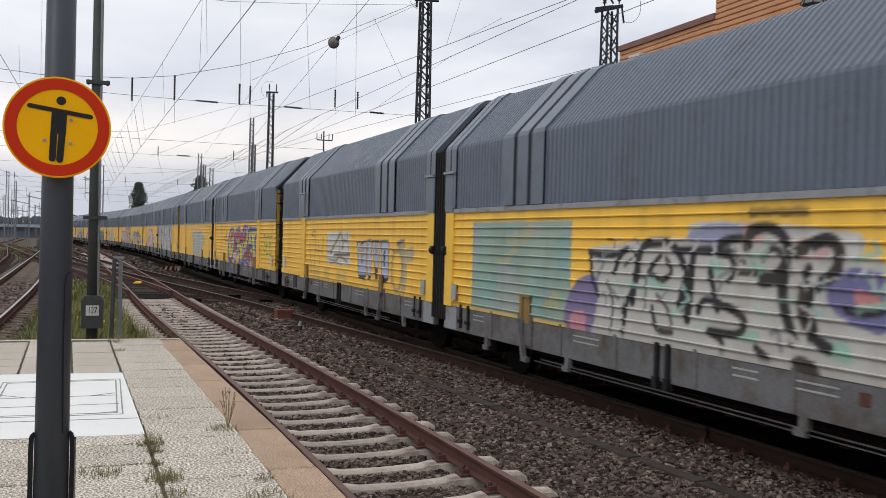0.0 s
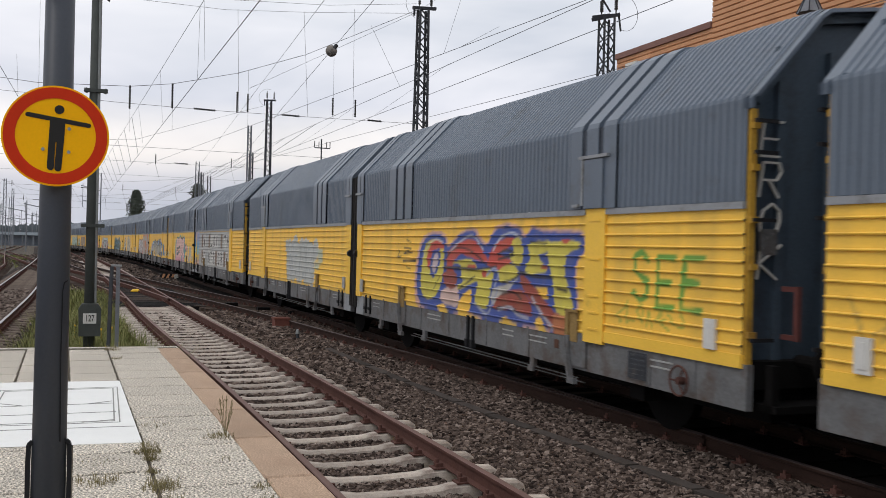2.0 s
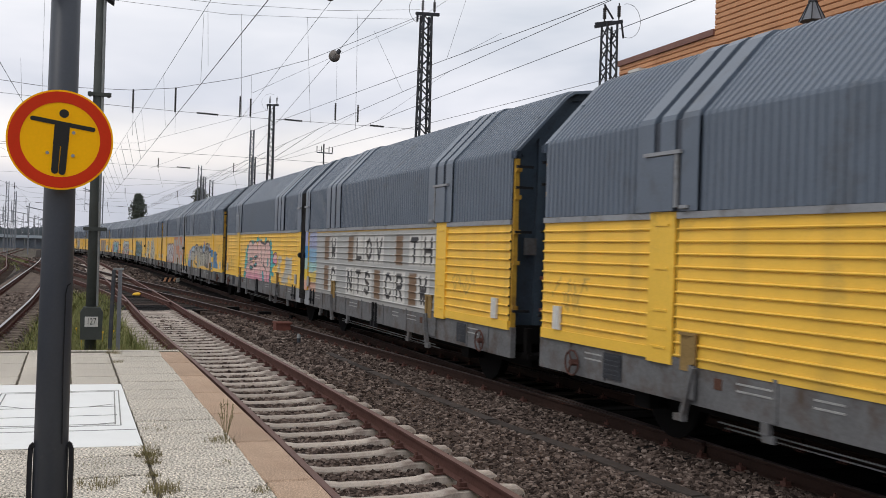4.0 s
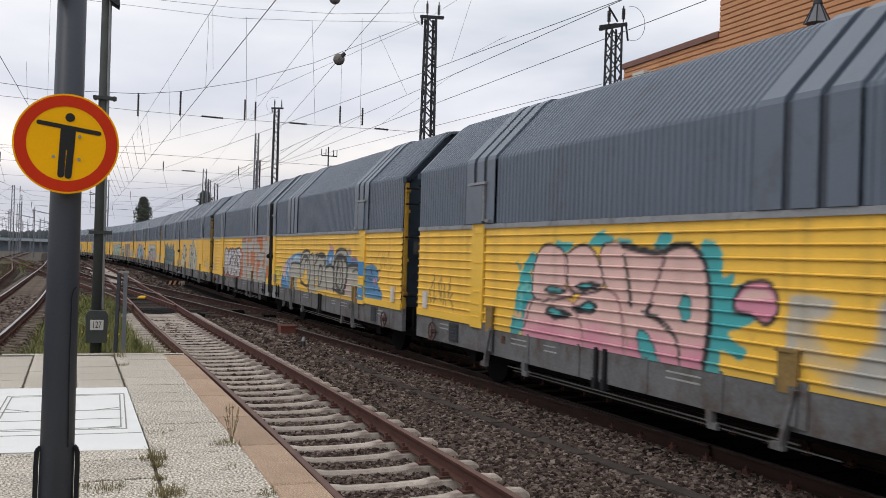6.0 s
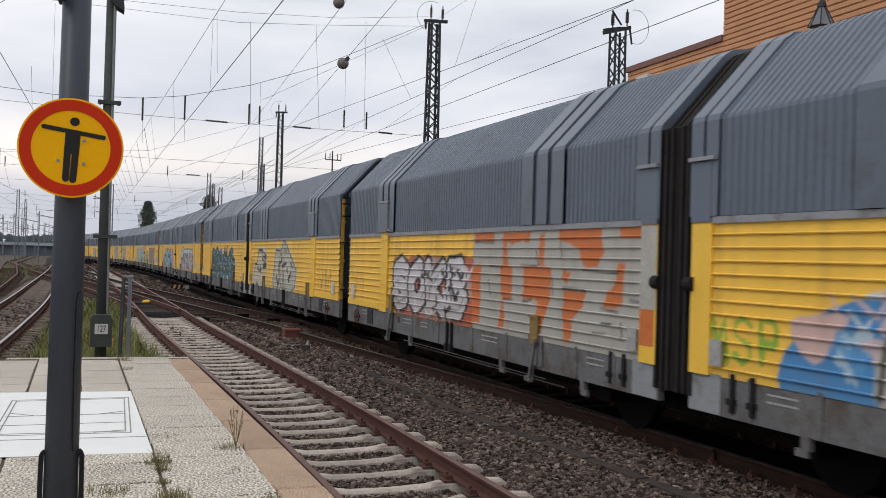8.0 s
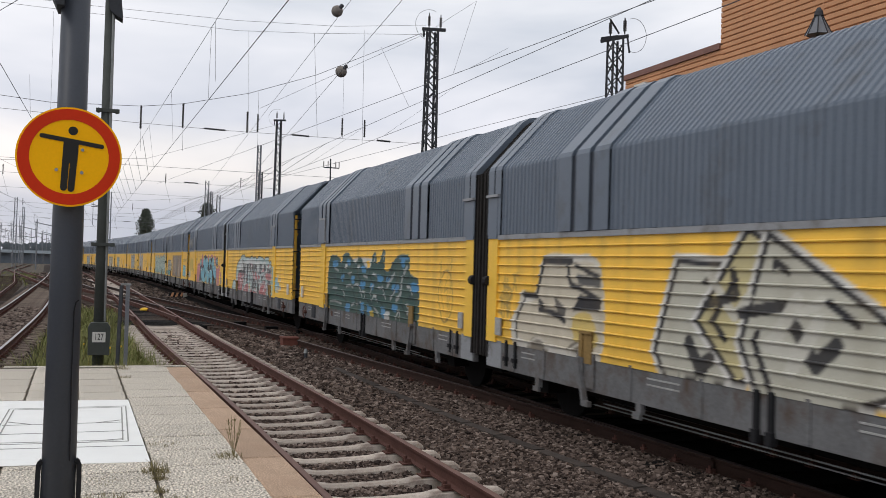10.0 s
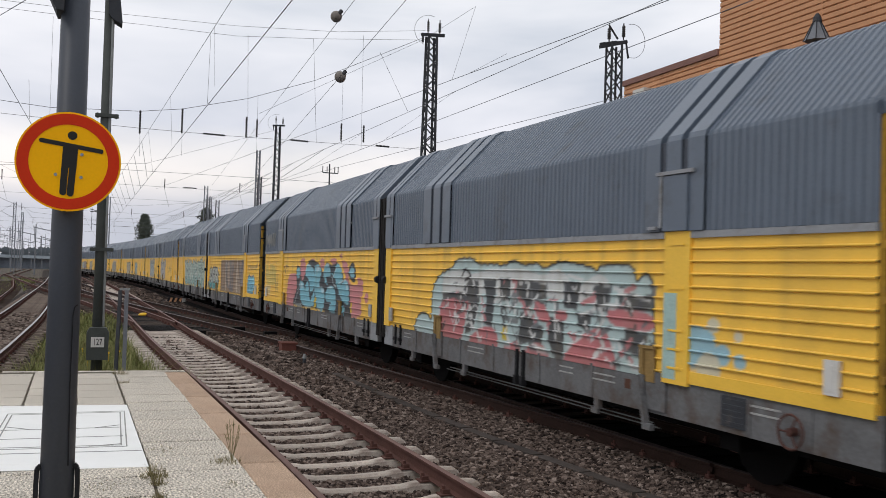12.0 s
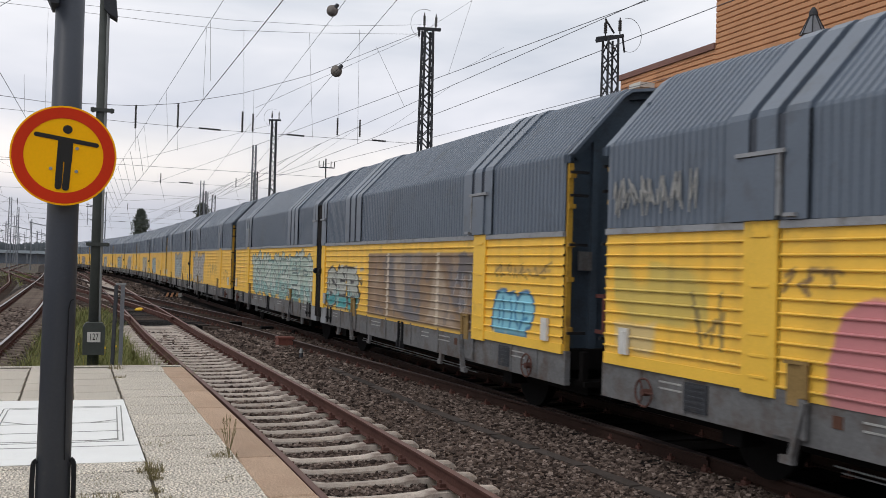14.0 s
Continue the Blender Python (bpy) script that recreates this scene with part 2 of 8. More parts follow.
def prism(bm, prof, y0, y1, mi=0, caps=True, axis="y"):
    """A profile of (x, z) points drawn along y (or of (y, z) points along x)."""
    def p(a, c, y):
        return (a, y, c) if axis == "y" else (y, a, c)
    A = [bm.verts.new(p(x, z, y0)) for x, z in prof]
    B = [bm.verts.new(p(x, z, y1)) for x, z in prof]
    n = len(prof)
    for i in range(n):
        j = (i + 1) % n
        bm.faces.new((A[i], B[i], B[j], A[j])).material_index = mi
    if caps:
        bm.faces.new(A).material_index = mi
        bm.faces.new(B[::-1]).material_index = mi


def beam(bm, a, b, w, h=None, mi=0):
    """A square bar from a to b."""
    h = h or w
    a, b = Vector(a), Vector(b)
    d = (b - a).normalized()
    u = d.cross(Vector((0, 0, 1)))
    u = u.normalized() if u.length > 1e-3 else Vector((1, 0, 0))
    v = d.cross(u)
    A = [bm.verts.new(a + u * (sx * w / 2) + v * (sy * h / 2)) for sx, sy in ((-1, -1), (1, -1), (1, 1), (-1, 1))]
    B = [bm.verts.new(b + u * (sx * w / 2) + v * (sy * h / 2)) for sx, sy in ((-1, -1), (1, -1), (1, 1), (-1, 1))]
    for i in range(4):
        bm.faces.new((A[i], A[(i + 1) % 4], B[(i + 1) % 4], B[i])).material_index = mi
    bm.faces.new(A[::-1]).material_index = mi
    bm.faces.new(B).material_index = mi


def mesh_of(name, bm, *mats, smooth=False):
    bmesh.ops.recalc_face_normals(bm, faces=bm.faces)
    me = bpy.data.meshes.new(name)
    bm.to_mesh(me)
    bm.free()
    for m in mats:
        me.materials.append(m)
    if smooth:
        for f in me.polygons:
            f.use_smooth = True
    return me


def part(name, bm, mat, parent=None, label="", smooth=False):
    mats = mat if isinstance(mat, tuple) else (mat,)
    me = bm if isinstance(bm, bpy.types.Mesh) else mesh_of(name, bm, *mats, smooth=smooth)
    ob = new(name, me)
    ob.parent = parent
    if label:
        tagged(ob, label)
    return ob


def empty(name, m=None):
    ob = new(name)
    ob.empty_display_size = 0.3
    if m is not None:
        ob.matrix_world = m
    return ob


def B():
    return bmesh.new()


# ---- the train's track: headings along it, west of north ----
KNOT_S = (-80, -20, 4, 10, 16, 22, 30, 42, 60, 90, 140, 175, 210, 250, 700)
KNOT_H = (4.3, 4.29, 2.52, 2.05, 1.4, 1.29, 1.68, 1.72, 1.13, 2.23, 6.62, 5.0, 3.0, 2.2, 2.2)
LINE_S = np.arange(-80, 700, 0.5)
LINE_H = np.radians(np.interp(LINE_S, KNOT_S, KNOT_H))
LINE_X = np.concatenate([[0], np.cumsum(-np.sin(LINE_H) * 0.5)[:-1]])
LINE_Y = np.concatenate([[0], np.cumsum(np.cos(LINE_H) * 0.5)[:-1]])
LINE_X += 4.928 - LINE_X[160]
LINE_Y += 0.0 - LINE_Y[160]


def on_line(s, off=0.0):
    """The place and heading s metres along the train's track, off metres to its right."""
    x, y, h = np.interp(s, LINE_S, LINE_X), np.interp(s, LINE_S, LINE_Y), np.interp(s, LINE_S, LINE_H)
    return float(x + off * math.cos(h)), float(y + off * math.sin(h)), float(h)


SPEED, HALF, FIRST = 10.8065, 13.321, 15.30

# ---- graffiti painter: colours on a grid of the wagon's side ----
GLYPH = {
    "A": [[(0, 0), (.5, 1), (1, 0)], [(.2, .4), (.8, .4)]], "B": [[(0, 0), (0, 1), (.7, 1), (.9, .78), (.6, .52), (0, .52)], [(.6, .52), (1, .28), (.7, 0), (0, 0)]],
    "C": [[(1, .8), (.7, 1), (.25, 1), (0, .7), (0, .3), (.25, 0), (.7, 0), (1, .2)]], "D": [[(0, 0), (0, 1), (.6, 1), (1, .65), (1, .35), (.6, 0), (0, 0)]],
    "E": [[(1, 1), (0, 1), (0, 0), (1, 0)], [(0, .5), (.8, .5)]], "G": [[(1, .8), (.7, 1), (.2, 1), (0, .6), (0, .3), (.3, 0), (1, 0), (1, .45), (.6, .45)]],
    "H": [[(0, 0), (0, 1)], [(1, 0), (1, 1)], [(0, .5), (1, .5)]], "I": [[(.5, 0), (.5, 1)]], "K": [[(0, 0), (0, 1)], [(1, 1), (0, .45), (1, 0)]],
    "L": [[(0, 1), (0, 0), (1, 0)]], "M": [[(0, 0), (.1, 1), (.5, .4), (.9, 1), (1, 0)]], "N": [[(0, 0), (0, 1), (1, 0), (1, 1)]],
    "O": [[(.5, 1), (.1, .8), (0, .5), (.1, .2), (.5, 0), (.9, .2), (1, .5), (.9, .8), (.5, 1)]], "P": [[(0, 0), (0, 1), (.8, 1), (1, .75), (.8, .48), (0, .48)]],
    "R": [[(0, 0), (0, 1), (.8, 1), (1, .75), (.8, .5), (0, .5)], [(.4, .5), (1, 0)]], "S": [[(1, .85), (.6, 1), (.1, .9), (.1, .6), (.9, .4), (.9, .1), (.4, 0), (0, .15)]],
    "T": [[(0, 1), (1, 1)], [(.5, 1), (.5, 0)]], "U": [[(0, 1), (0, .2), (.3, 0), (.7, 0), (1, .2), (1, 1)]], "V": [[(0, 1), (.5, 0), (1, 1)]],
    "W": [[(0, 1), (.25, 0), (.5, .6), (.75, 0), (1, 1)]], "X": [[(0, 0), (1, 1)], [(0, 1), (1, 0)]], "Y": [[(0, 1), (.5, .5), (1, 1)], [(.5, .5), (.5, 0)]],
    "Z": [[(0, 1), (1, 1), (0, 0), (1, 0)]],
}
CREAM, SILVER, INK, WHT = (0.45, 0.41, 0.33), (0.33, 0.33, 0.31), (0.025, 0.025, 0.03), (0.62, 0.61, 0.58)
PINK, TEAL, BLUE, RED = (0.58, 0.24, 0.27), (0.06, 0.34, 0.36), (0.05, 0.14, 0.36), (0.42, 0.06, 0.05)
SKYB, GREEN, ORNG, PURP = (0.20, 0.45, 0.52), (0.10, 0.30, 0.08), (0.55, 0.17, 0.04), (0.17, 0.11, 0.26)
YELLOW = (0.86, 0.53, 0.075)


class Canvas:
    """Paint on a grid: u metres from the left end as seen from outside, z metres above the rail."""

    def __init__(self, u, z, seed):
        self.U, self.Z = np.meshgrid(u, z, indexing="ij")
        self.C = np.empty(self.U.shape + (3,))
        self.C[:] = YELLOW
        self.r = random.Random(seed)

    def put(self, mask, col, a=1.0):
        m = np.clip(mask, 0, 1)[..., None] * a
        self.C = self.C * (1 - m) + np.array(col) * m

    def wob(self, f, seed):
        g = np.zeros_like(self.U)
        rr = random.Random(seed)
        for _ in range(5):
            a, b, c = rr.uniform(.5, 2.2) * f, rr.uniform(.5, 2.2) * f, rr.uniform(0, 6.3)
            s = rr.choice((-1, 1))
            g += np.sin(a * self.U + s * b * self.Z + c)
        return g / 5

    def line(self, pts, w, soft=0.012):
        d = np.full(self.U.shape, 9.0)
        for (x0, z0), (x1, z1) in zip(pts, pts[1:]):
            dx, dz = x1 - x0, z1 - z0
            t = np.clip(((self.U - x0) * dx + (self.Z - z0) * dz) / (dx * dx + dz * dz + 1e-9), 0, 1)
            d = np.minimum(d, np.hypot(self.U - x0 - t * dx, self.Z - z0 - t * dz))
        return d

    @staticmethod
    def rounded(pts, closed):
        """A smooth line through a few points."""
        n, out = len(pts), []
        for i in range(n if closed else n - 1):
            q = [pts[(i + j) % n] if closed else pts[min(max(i + j, 0), n - 1)] for j in (-1, 0, 1, 2)]
            for t in (0, .25, .5, .75):
                out.append(tuple(.5 * (2 * q[1][a] + (q[2][a] - q[0][a]) * t + (2 * q[0][a] - 5 * q[1][a] + 4 * q[2][a] - q[3][a]) * t * t + (3 * q[1][a] - q[0][a] - 3 * q[2][a] + q[3][a]) * t ** 3) for a in (0, 1)))
        return out if closed else out + [pts[-1]]

    def near(self, pts, m):
        """The part of the grid within m of the points."""
        us, zs = [q[0] for q in pts], [q[1] for q in pts]
        i = np.nonzero((self.U[:, 0] > min(us) - m) & (self.U[:, 0] < max(us) + m))[0]
        j = np.nonzero((self.Z[0] > min(zs) - m) & (self.Z[0] < max(zs) + m))[0]
        if not len(i) or not len(j):
            return None
        return slice(i[0], i[-1] + 1), slice(j[0], j[-1] + 1)

    def lay(self, w, mask, col):
        m = np.clip(mask, 0, 1)[..., None]
        self.C[w] = self.C[w] * (1 - m) + np.array(col) * m

    def fill(self, pts, col, ink=None, edge=0.0, smooth=True, ragged=.008):
        """A filled outline, sprayed with slightly soft edges, with an inked contour if asked for."""
        if smooth:
            pts = self.rounded(pts, True)
        w = self.near(pts, edge + .1)
        if w is None:
            return
        U, Z = self.U[w], self.Z[w]
        d, inside = np.full(U.shape, 9.0), np.zeros(U.shape, bool)
        for (x0, z0), (x1, z1) in zip(pts, pts[1:] + pts[:1]):
            dx, dz = x1 - x0, z1 - z0
            t = np.clip(((U - x0) * dx + (Z - z0) * dz) / (dx * dx + dz * dz + 1e-9), 0, 1)
            d = np.minimum(d, np.hypot(U - x0 - t * dx, Z - z0 - t * dz))
            if dz:
                inside ^= ((z0 > Z) != (z1 > Z)) & (U < dx * (Z - z0) / dz + x0)
        d = np.where(inside, -d, d) + ragged * self.wob(14, len(pts))[w] * 1.6
        if ink is not None:
            self.lay(w, (edge - d) / .022 + .5, ink)
        self.lay(w, .5 - d / .024, col)

    def curve(self, pts, width, col):
        """A sprayed line."""
        pts = self.rounded(pts, False)
        w = self.near(pts, width + .08)
        if w is None:
            return
        U, Z = self.U[w], self.Z[w]
        d = np.full(U.shape, 9.0)
        for (x0, z0), (x1, z1) in zip(pts, pts[1:]):
            dx, dz = x1 - x0, z1 - z0
            t = np.clip(((U - x0) * dx + (Z - z0) * dz) / (dx * dx + dz * dz + 1e-9), 0, 1)
            d = np.minimum(d, np.hypot(U - x0 - t * dx, Z - z0 - t * dz))
        self.lay(w, (width * (.75 + .2 * self.wob(4, len(pts))[w]) - d) / .026 + .5, col)

    def cloud(self, u0, u1, z0, z1, col, seed, edge=None, a=1.0):
        """A fringed patch with round bumps along its edge."""
        rr = random.Random(seed)
        d = np.maximum(np.abs(self.U - (u0 + u1) / 2) - (u1 - u0) / 2 + .15, np.abs(self.Z - (z0 + z1) / 2) - (z1 - z0) / 2 + .15)
        n = int((u1 - u0) * 2.2) + 3
        for i in range(n):
            cx, up = u0 + .1 + (u1 - u0 - .2) * i / (n - 1) + rr.uniform(-.08, .08), rr.random() < .7
            cz = (z1 if up else z0) - rr.uniform(.06, .2) * (1 if up else -1)
            d = np.minimum(d, np.hypot(self.U - cx, self.Z - cz) - rr.uniform(.13, .26))
        if edge:
            self.put((.05 - d) / .02, edge)
        self.put(-d / .02, col, a)

    def word(self, word, u0, u1, z0, z1, fill, ink, seed, fat=.13, edge=.035, fill2=None, shine=None, wave=.5):
        """Swollen letters with an outline."""
        rr = random.Random(seed)
        n = len(word)
        pitch = (u1 - u0) / n
        ds = []
        for i, c in enumerate(word):
            lean, dz, grow = rr.uniform(-.16, .16), rr.uniform(-.06, .06) * wave, rr.uniform(.9, 1.12)
            w = pitch * .66 * grow
            x0 = u0 + pitch * (i + .5) - w / 2
            d = np.full(self.U.shape, 9.0)
            for st in GLYPH[c]:
                p = [(x0 + w * (a + lean * (b - .5)), z0 + fat + dz + (z1 - z0 - 2 * fat) * b) for a, b in st]
                d = np.minimum(d, self.line(p, 0))
            ds.append(d + .03 * self.wob(7, seed + i))
        for d in ds:
            self.put((fat + edge - d) / .018, ink)
            self.put((fat - d) / .018, fill)
            if fill2 is not None:
                self.put(np.clip((fat * .9 - d) / .03, 0, 1) * np.clip((z0 + (z1 - z0) * .45 + .12 * self.wob(3, seed) - self.Z) / .12, 0, 1), fill2)
            if shine is not None:
                self.put(np.clip((.016 - np.abs(d - fat * .55)) / .012, 0, 1) * (self.wob(5, seed + 9) > .1), shine, .8)
            self.put((.014 - np.abs(d - .01)) / .012 * (self.wob(6, seed + 5) > -.1), ink, .75)

    def tag(self, u0, u1, z0, z1, ink, seed, w=.018, a=.75):
        """A quick hand-drawn scrawl."""
        rr = random.Random(seed)
        n = max(3, int((u1 - u0) / .16))
        for i in range(n):
            x = u0 + (u1 - u0) * (i + .5) / n
            p = [(x + rr.uniform(-.13, .13), z0 + (z1 - z0) * rr.random()) for _ in range(4)]
            self.put((w - self.line(p, 0)) / .014, ink, a)

    def block(self, u0, u1, z0, z1, col, a=1.0, rough=.0, seed=1):
        d = np.maximum(np.abs(self.U - (u0 + u1) / 2) - (u1 - u0) / 2, np.abs(self.Z - (z0 + z1) / 2) - (z1 - z0) / 2) + rough * self.wob(5, seed)
        self.put(-d / .02, col, a)

    def fade(self, u0, u1, z0, z1, cols, seed, f=3.0, a=.9):
        """Patches of several colours that run into one another."""
        d = np.maximum(np.abs(self.U - (u0 + u1) / 2) - (u1 - u0) / 2, np.abs(self.Z - (z0 + z1) / 2) - (z1 - z0) / 2) + .06 * self.wob(4, seed)
        inside = np.clip(-d / .05, 0, 1)
        for i, c in enumerate(cols):
            self.put(inside * np.clip((self.wob(f, seed + i) - .05) / .2 + (1 if i == 0 else 0), 0, 1), c, a)


    def blob(self, cx, cz, rx, rz, fill, ink=None, edge=.05, seed=0, wob=.05):
        """A rounded shape with an outline."""
        d = (np.hypot((self.U - cx) / rx, (self.Z - cz) / rz) - 1) * min(rx, rz) + wob * self.wob(5, seed + 31)
        if ink is not None:
            self.put((edge - d) / .018, ink)
        self.put(-d / .018, fill)

    def strokes(self, u0, u1, z0, z1, cols, n, seed, w=(.02, .05), l=(.1, .4), a=.95):
        """Many short straight touches of a few colours."""
        rr = random.Random(seed)
        for _ in range(n):
            u, z, ang, ln = rr.uniform(u0, u1), rr.uniform(z0, z1), rr.uniform(-1.2, 1.9), rr.uniform(*l)
            p = [(u, z), (u + ln * math.cos(ang), min(z1, max(z0, z + ln * math.sin(ang))))]
            if rr.random() < .5:
                p.append((p[1][0] + ln * .5 * math.cos(ang + 1.6), min(z1, max(z0, p[1][1] + ln * .5 * math.sin(ang + 1.6)))))
            self.put((rr.uniform(*w) - self.line(p, 0)) / .014, rr.choice(cols), a)

    def angular(self, u0, u1, z0, z1, fill, ink, n, seed, edge=.05, halo=None):
        """Big sharp-cornered pieces, one over the other."""
        rr = random.Random(seed)
        for i in range(n):
            cu, cz = u0 + (u1 - u0) * (i + .5) / n, (z0 + z1) / 2 + rr.uniform(-.12, .12)
            d = np.full(self.U.shape, -9.0)
            for j in range(5):
                t = j * math.tau / 5 + rr.uniform(-.3, .3)
                rad = rr.uniform(.38, .62) * (z1 - z0) * (.75 + .5 * abs(math.cos(t)))
                d = np.maximum(d, (self.U - cu) * math.cos(t) + (self.Z - cz) * math.sin(t) - rad)
            if halo is not None:
                self.put((edge * 2 - d) / .018, halo)
            self.put((edge - d) / .018, ink)
            self.put(-d / .018, fill if not isinstance(fill, list) else rr.choice(fill))
            t = rr.uniform(-.5, .5)
            self.put((.045 - np.abs(d + .16)) / .014 * (self.wob(4, seed + i) > .05), ink)


def letters(c, text, places, z0, z1, w, fat, ink):
    for ch, u in zip(text, places):
        d = np.full(c.U.shape, 9.0)
        for st in GLYPH[ch]:
            d = np.minimum(d, c.line([(u + w * a, z0 + (z1 - z0) * b) for a, b in st], 0))
        c.put((fat - d) / .015, ink)


def paint_tiles(c):
    c.block(-1, 20, .9, 2.47, (.40, .40, .39))
    for i, (z0, z1, col) in enumerate(((2.02, 2.50, (.34, .36, .54)), (1.68, 2.06, (.20, .38, .55)), (1.42, 1.72, (.30, .52, .50)), (1.15, 1.46, (.68, .48, .08)), (.90, 1.19, (.62, .36, .26)))):
        c.block(-.5, .95, z0, z1, col, .9, .05, i)
    c.strokes(-.1, .8, 1.0, 2.4, [(.10, .12, .2)], 10, 3, (.010, .018), (.3, .6), .7)
    brown = (.17, .085, .03)
    for z0, z1, tiles, browns in ((1.77, 2.37, (2.3, 4.42, 5.15, 5.85, 8.0, 8.7), (1.75, 3.85, 7.2)), (1.04, 1.66, (2.3, 3.75, 4.45, 5.1, 6.5, 7.2, 8.5), (1.75, 5.85, 8.0))):
        for u in tiles:
            c.block(u - .04, u + .6, z0, z1, WHT)
        for u in browns:
            c.block(u, u + .42, z0, z1, brown, .9, .012, int(u * 9))
    letters(c, "WLOVTH", (2.42, 4.55, 5.28, 5.98, 8.1, 8.82), 1.87, 2.27, .32, .055, INK)
    letters(c, "CNTSCRW", (2.45, 3.88, 4.56, 5.22, 6.64, 7.32, 8.62), 1.14, 1.57, .30, .055, INK)


def design(k, c):
    """What is painted on the side of the k-th wagon; u runs from left to right as seen from the platform."""
    if k == -1:
        c.block(.86, 3.95, 1.0, 2.34, (.25, .37, .34), .95, .01)
        c.fade(.9, 3.9, 1.0, 2.30, [(.24, .36, .33), (.20, .40, .38), (.33, .40, .30), (.38, .37, .38)], 3, 2.5, .5)
        c.strokes(1.2, 3.6, 1.2, 2.2, [(.5, .42, .15), (.30, .42, .38)], 12, 3, (.06, .12), (.1, .4), .4)
        c.fill([(4.39, 1.97), (5.18, 2.05), (5.78, 2.10), (6.32, 2.13), (6.41, 2.28), (7.25, 2.28), (8.60, 2.18), (8.63, 1.94), (8.90, 1.90), (8.93, 0.89), (8.27, 0.90), (6.74, 0.90), (5.16, 0.91), (4.40, 0.90), (3.92, 1.13), (4.09, 1.56), (4.49, 1.69)], (.50, .49, .465))
        c.fill([(6.32, 2.12), (6.63, 2.26), (7.09, 2.26), (7.26, 2.13), (6.81, 2.05)], (.29, .30, .42))
        c.fill([(7.20, 2.26), (7.41, 2.27), (7.47, 2.10), (7.21, 2.10)], (.55, .36, .34))
        c.fill([(7.86, 2.17), (8.60, 2.18), (8.61, 1.95), (7.87, 1.95)], (.60, .59, .57), smooth=False)
        c.fill([(7.91, 2.10), (8.23, 2.14), (8.28, 1.98), (7.96, 1.95)], (.52, .36, .36))
        c.fill([(3.82, 1.22), (4.09, 1.56), (4.54, 1.65), (4.60, 1.33), (4.40, 0.90), (3.88, 0.93)], (.20, .17, .30))
        c.fill([(3.97, 1.14), (4.29, 1.19), (4.32, 0.94), (3.98, 0.92)], (.55, .25, .30))
        c.fill([(5.69, 1.68), (6.01, 1.66), (5.87, 1.58), (5.59, 1.59)], (.32, .50, .42))
        c.fill([(6.70, 1.90), (6.94, 1.87), (6.92, 1.74), (6.74, 1.75)], (.34, .48, .41))
        c.fill([(7.32, 1.90), (7.53, 1.85), (7.49, 1.74), (7.30, 1.77)], (.32, .50, .42))
        c.fill([(8.31, 1.23), (8.51, 1.27), (8.58, 1.10), (8.35, 1.11)], (.32, .50, .42))
        c.fill([(7.16, 1.25), (7.46, 1.24), (7.38, 1.13), (7.14, 1.16)], (.34, .48, .41))
        c.fill([(8.33, 1.78), (8.57, 1.90), (8.90, 1.81), (8.92, 1.39), (8.51, 1.44), (8.29, 1.59)], (.16, .16, .32))
        c.fill([(8.58, 1.70), (8.81, 1.69), (8.86, 1.57), (8.62, 1.58)], (.55, .22, .22))
        c.curve([(4.39, 1.93), (4.77, 1.90), (5.11, 1.93)], 0.05, INK)
        c.curve([(4.42, 1.92), (4.47, 1.62), (4.62, 1.42)], 0.045, INK)
        c.curve([(4.96, 1.71), (5.11, 1.94), (5.36, 1.98), (5.46, 1.73), (5.29, 1.46), (5.16, 1.26)], 0.05, INK)
        c.curve([(5.34, 1.39), (5.49, 1.97), (5.79, 2.07), (6.09, 2.04), (6.31, 1.77), (6.24, 1.40)], 0.075, INK)
        c.curve([(5.65, 1.74), (5.89, 1.93), (6.07, 1.77), (5.91, 1.66), (5.71, 1.72)], 0.04, INK)
        c.curve([(5.73, 1.36), (5.83, 1.13), (6.10, 1.11)], 0.045, INK)
        c.curve([(5.23, 1.38), (5.16, 0.99)], 0.05, INK)
        c.curve([(4.80, 1.61), (4.94, 1.35), (4.91, 1.03)], 0.025, INK)
        c.curve([(6.21, 2.00), (6.70, 2.00), (6.95, 1.97)], 0.06, INK)
        c.curve([(6.84, 1.98), (6.91, 2.09), (7.16, 2.13)], 0.055, INK)
        c.curve([(6.44, 1.97), (6.40, 1.68), (6.36, 1.27)], 0.075, INK)
        c.curve([(6.54, 1.37), (6.66, 1.50), (7.07, 1.43), (7.25, 1.33), (7.14, 1.20), (6.73, 1.19)], 0.06, INK)
        c.curve([(6.72, 1.78), (6.84, 1.41)], 0.06, INK)
        c.curve([(7.06, 1.79), (7.39, 1.80)], 0.04, INK)
        c.curve([(7.26, 2.05), (7.31, 2.19), (7.52, 2.23), (7.72, 2.16), (7.80, 2.00), (7.68, 1.79), (7.49, 1.74)], 0.085, INK)
        c.curve([(7.80, 1.97), (7.74, 1.62), (7.90, 1.22)], 0.085, INK)
        c.curve([(7.48, 1.94), (7.59, 2.04), (7.74, 1.99)], 0.05, INK)
        c.curve([(7.87, 1.99), (8.05, 2.07), (8.27, 2.13), (8.40, 2.04), (8.37, 1.85), (8.08, 1.64), (8.13, 1.34)], 0.08, INK)
        c.curve([(8.06, 1.87), (7.98, 1.53), (8.08, 1.31), (8.31, 1.19)], 0.07, INK)
        c.curve([(6.74, 1.17), (6.91, 1.11), (6.93, 1.00)], 0.05, INK)
        c.curve([(7.41, 1.10), (7.58, 1.01)], 0.05, INK)
        c.fill([(7.91, 1.08), (8.18, 1.05), (8.21, 0.90), (7.93, 0.91)], INK)
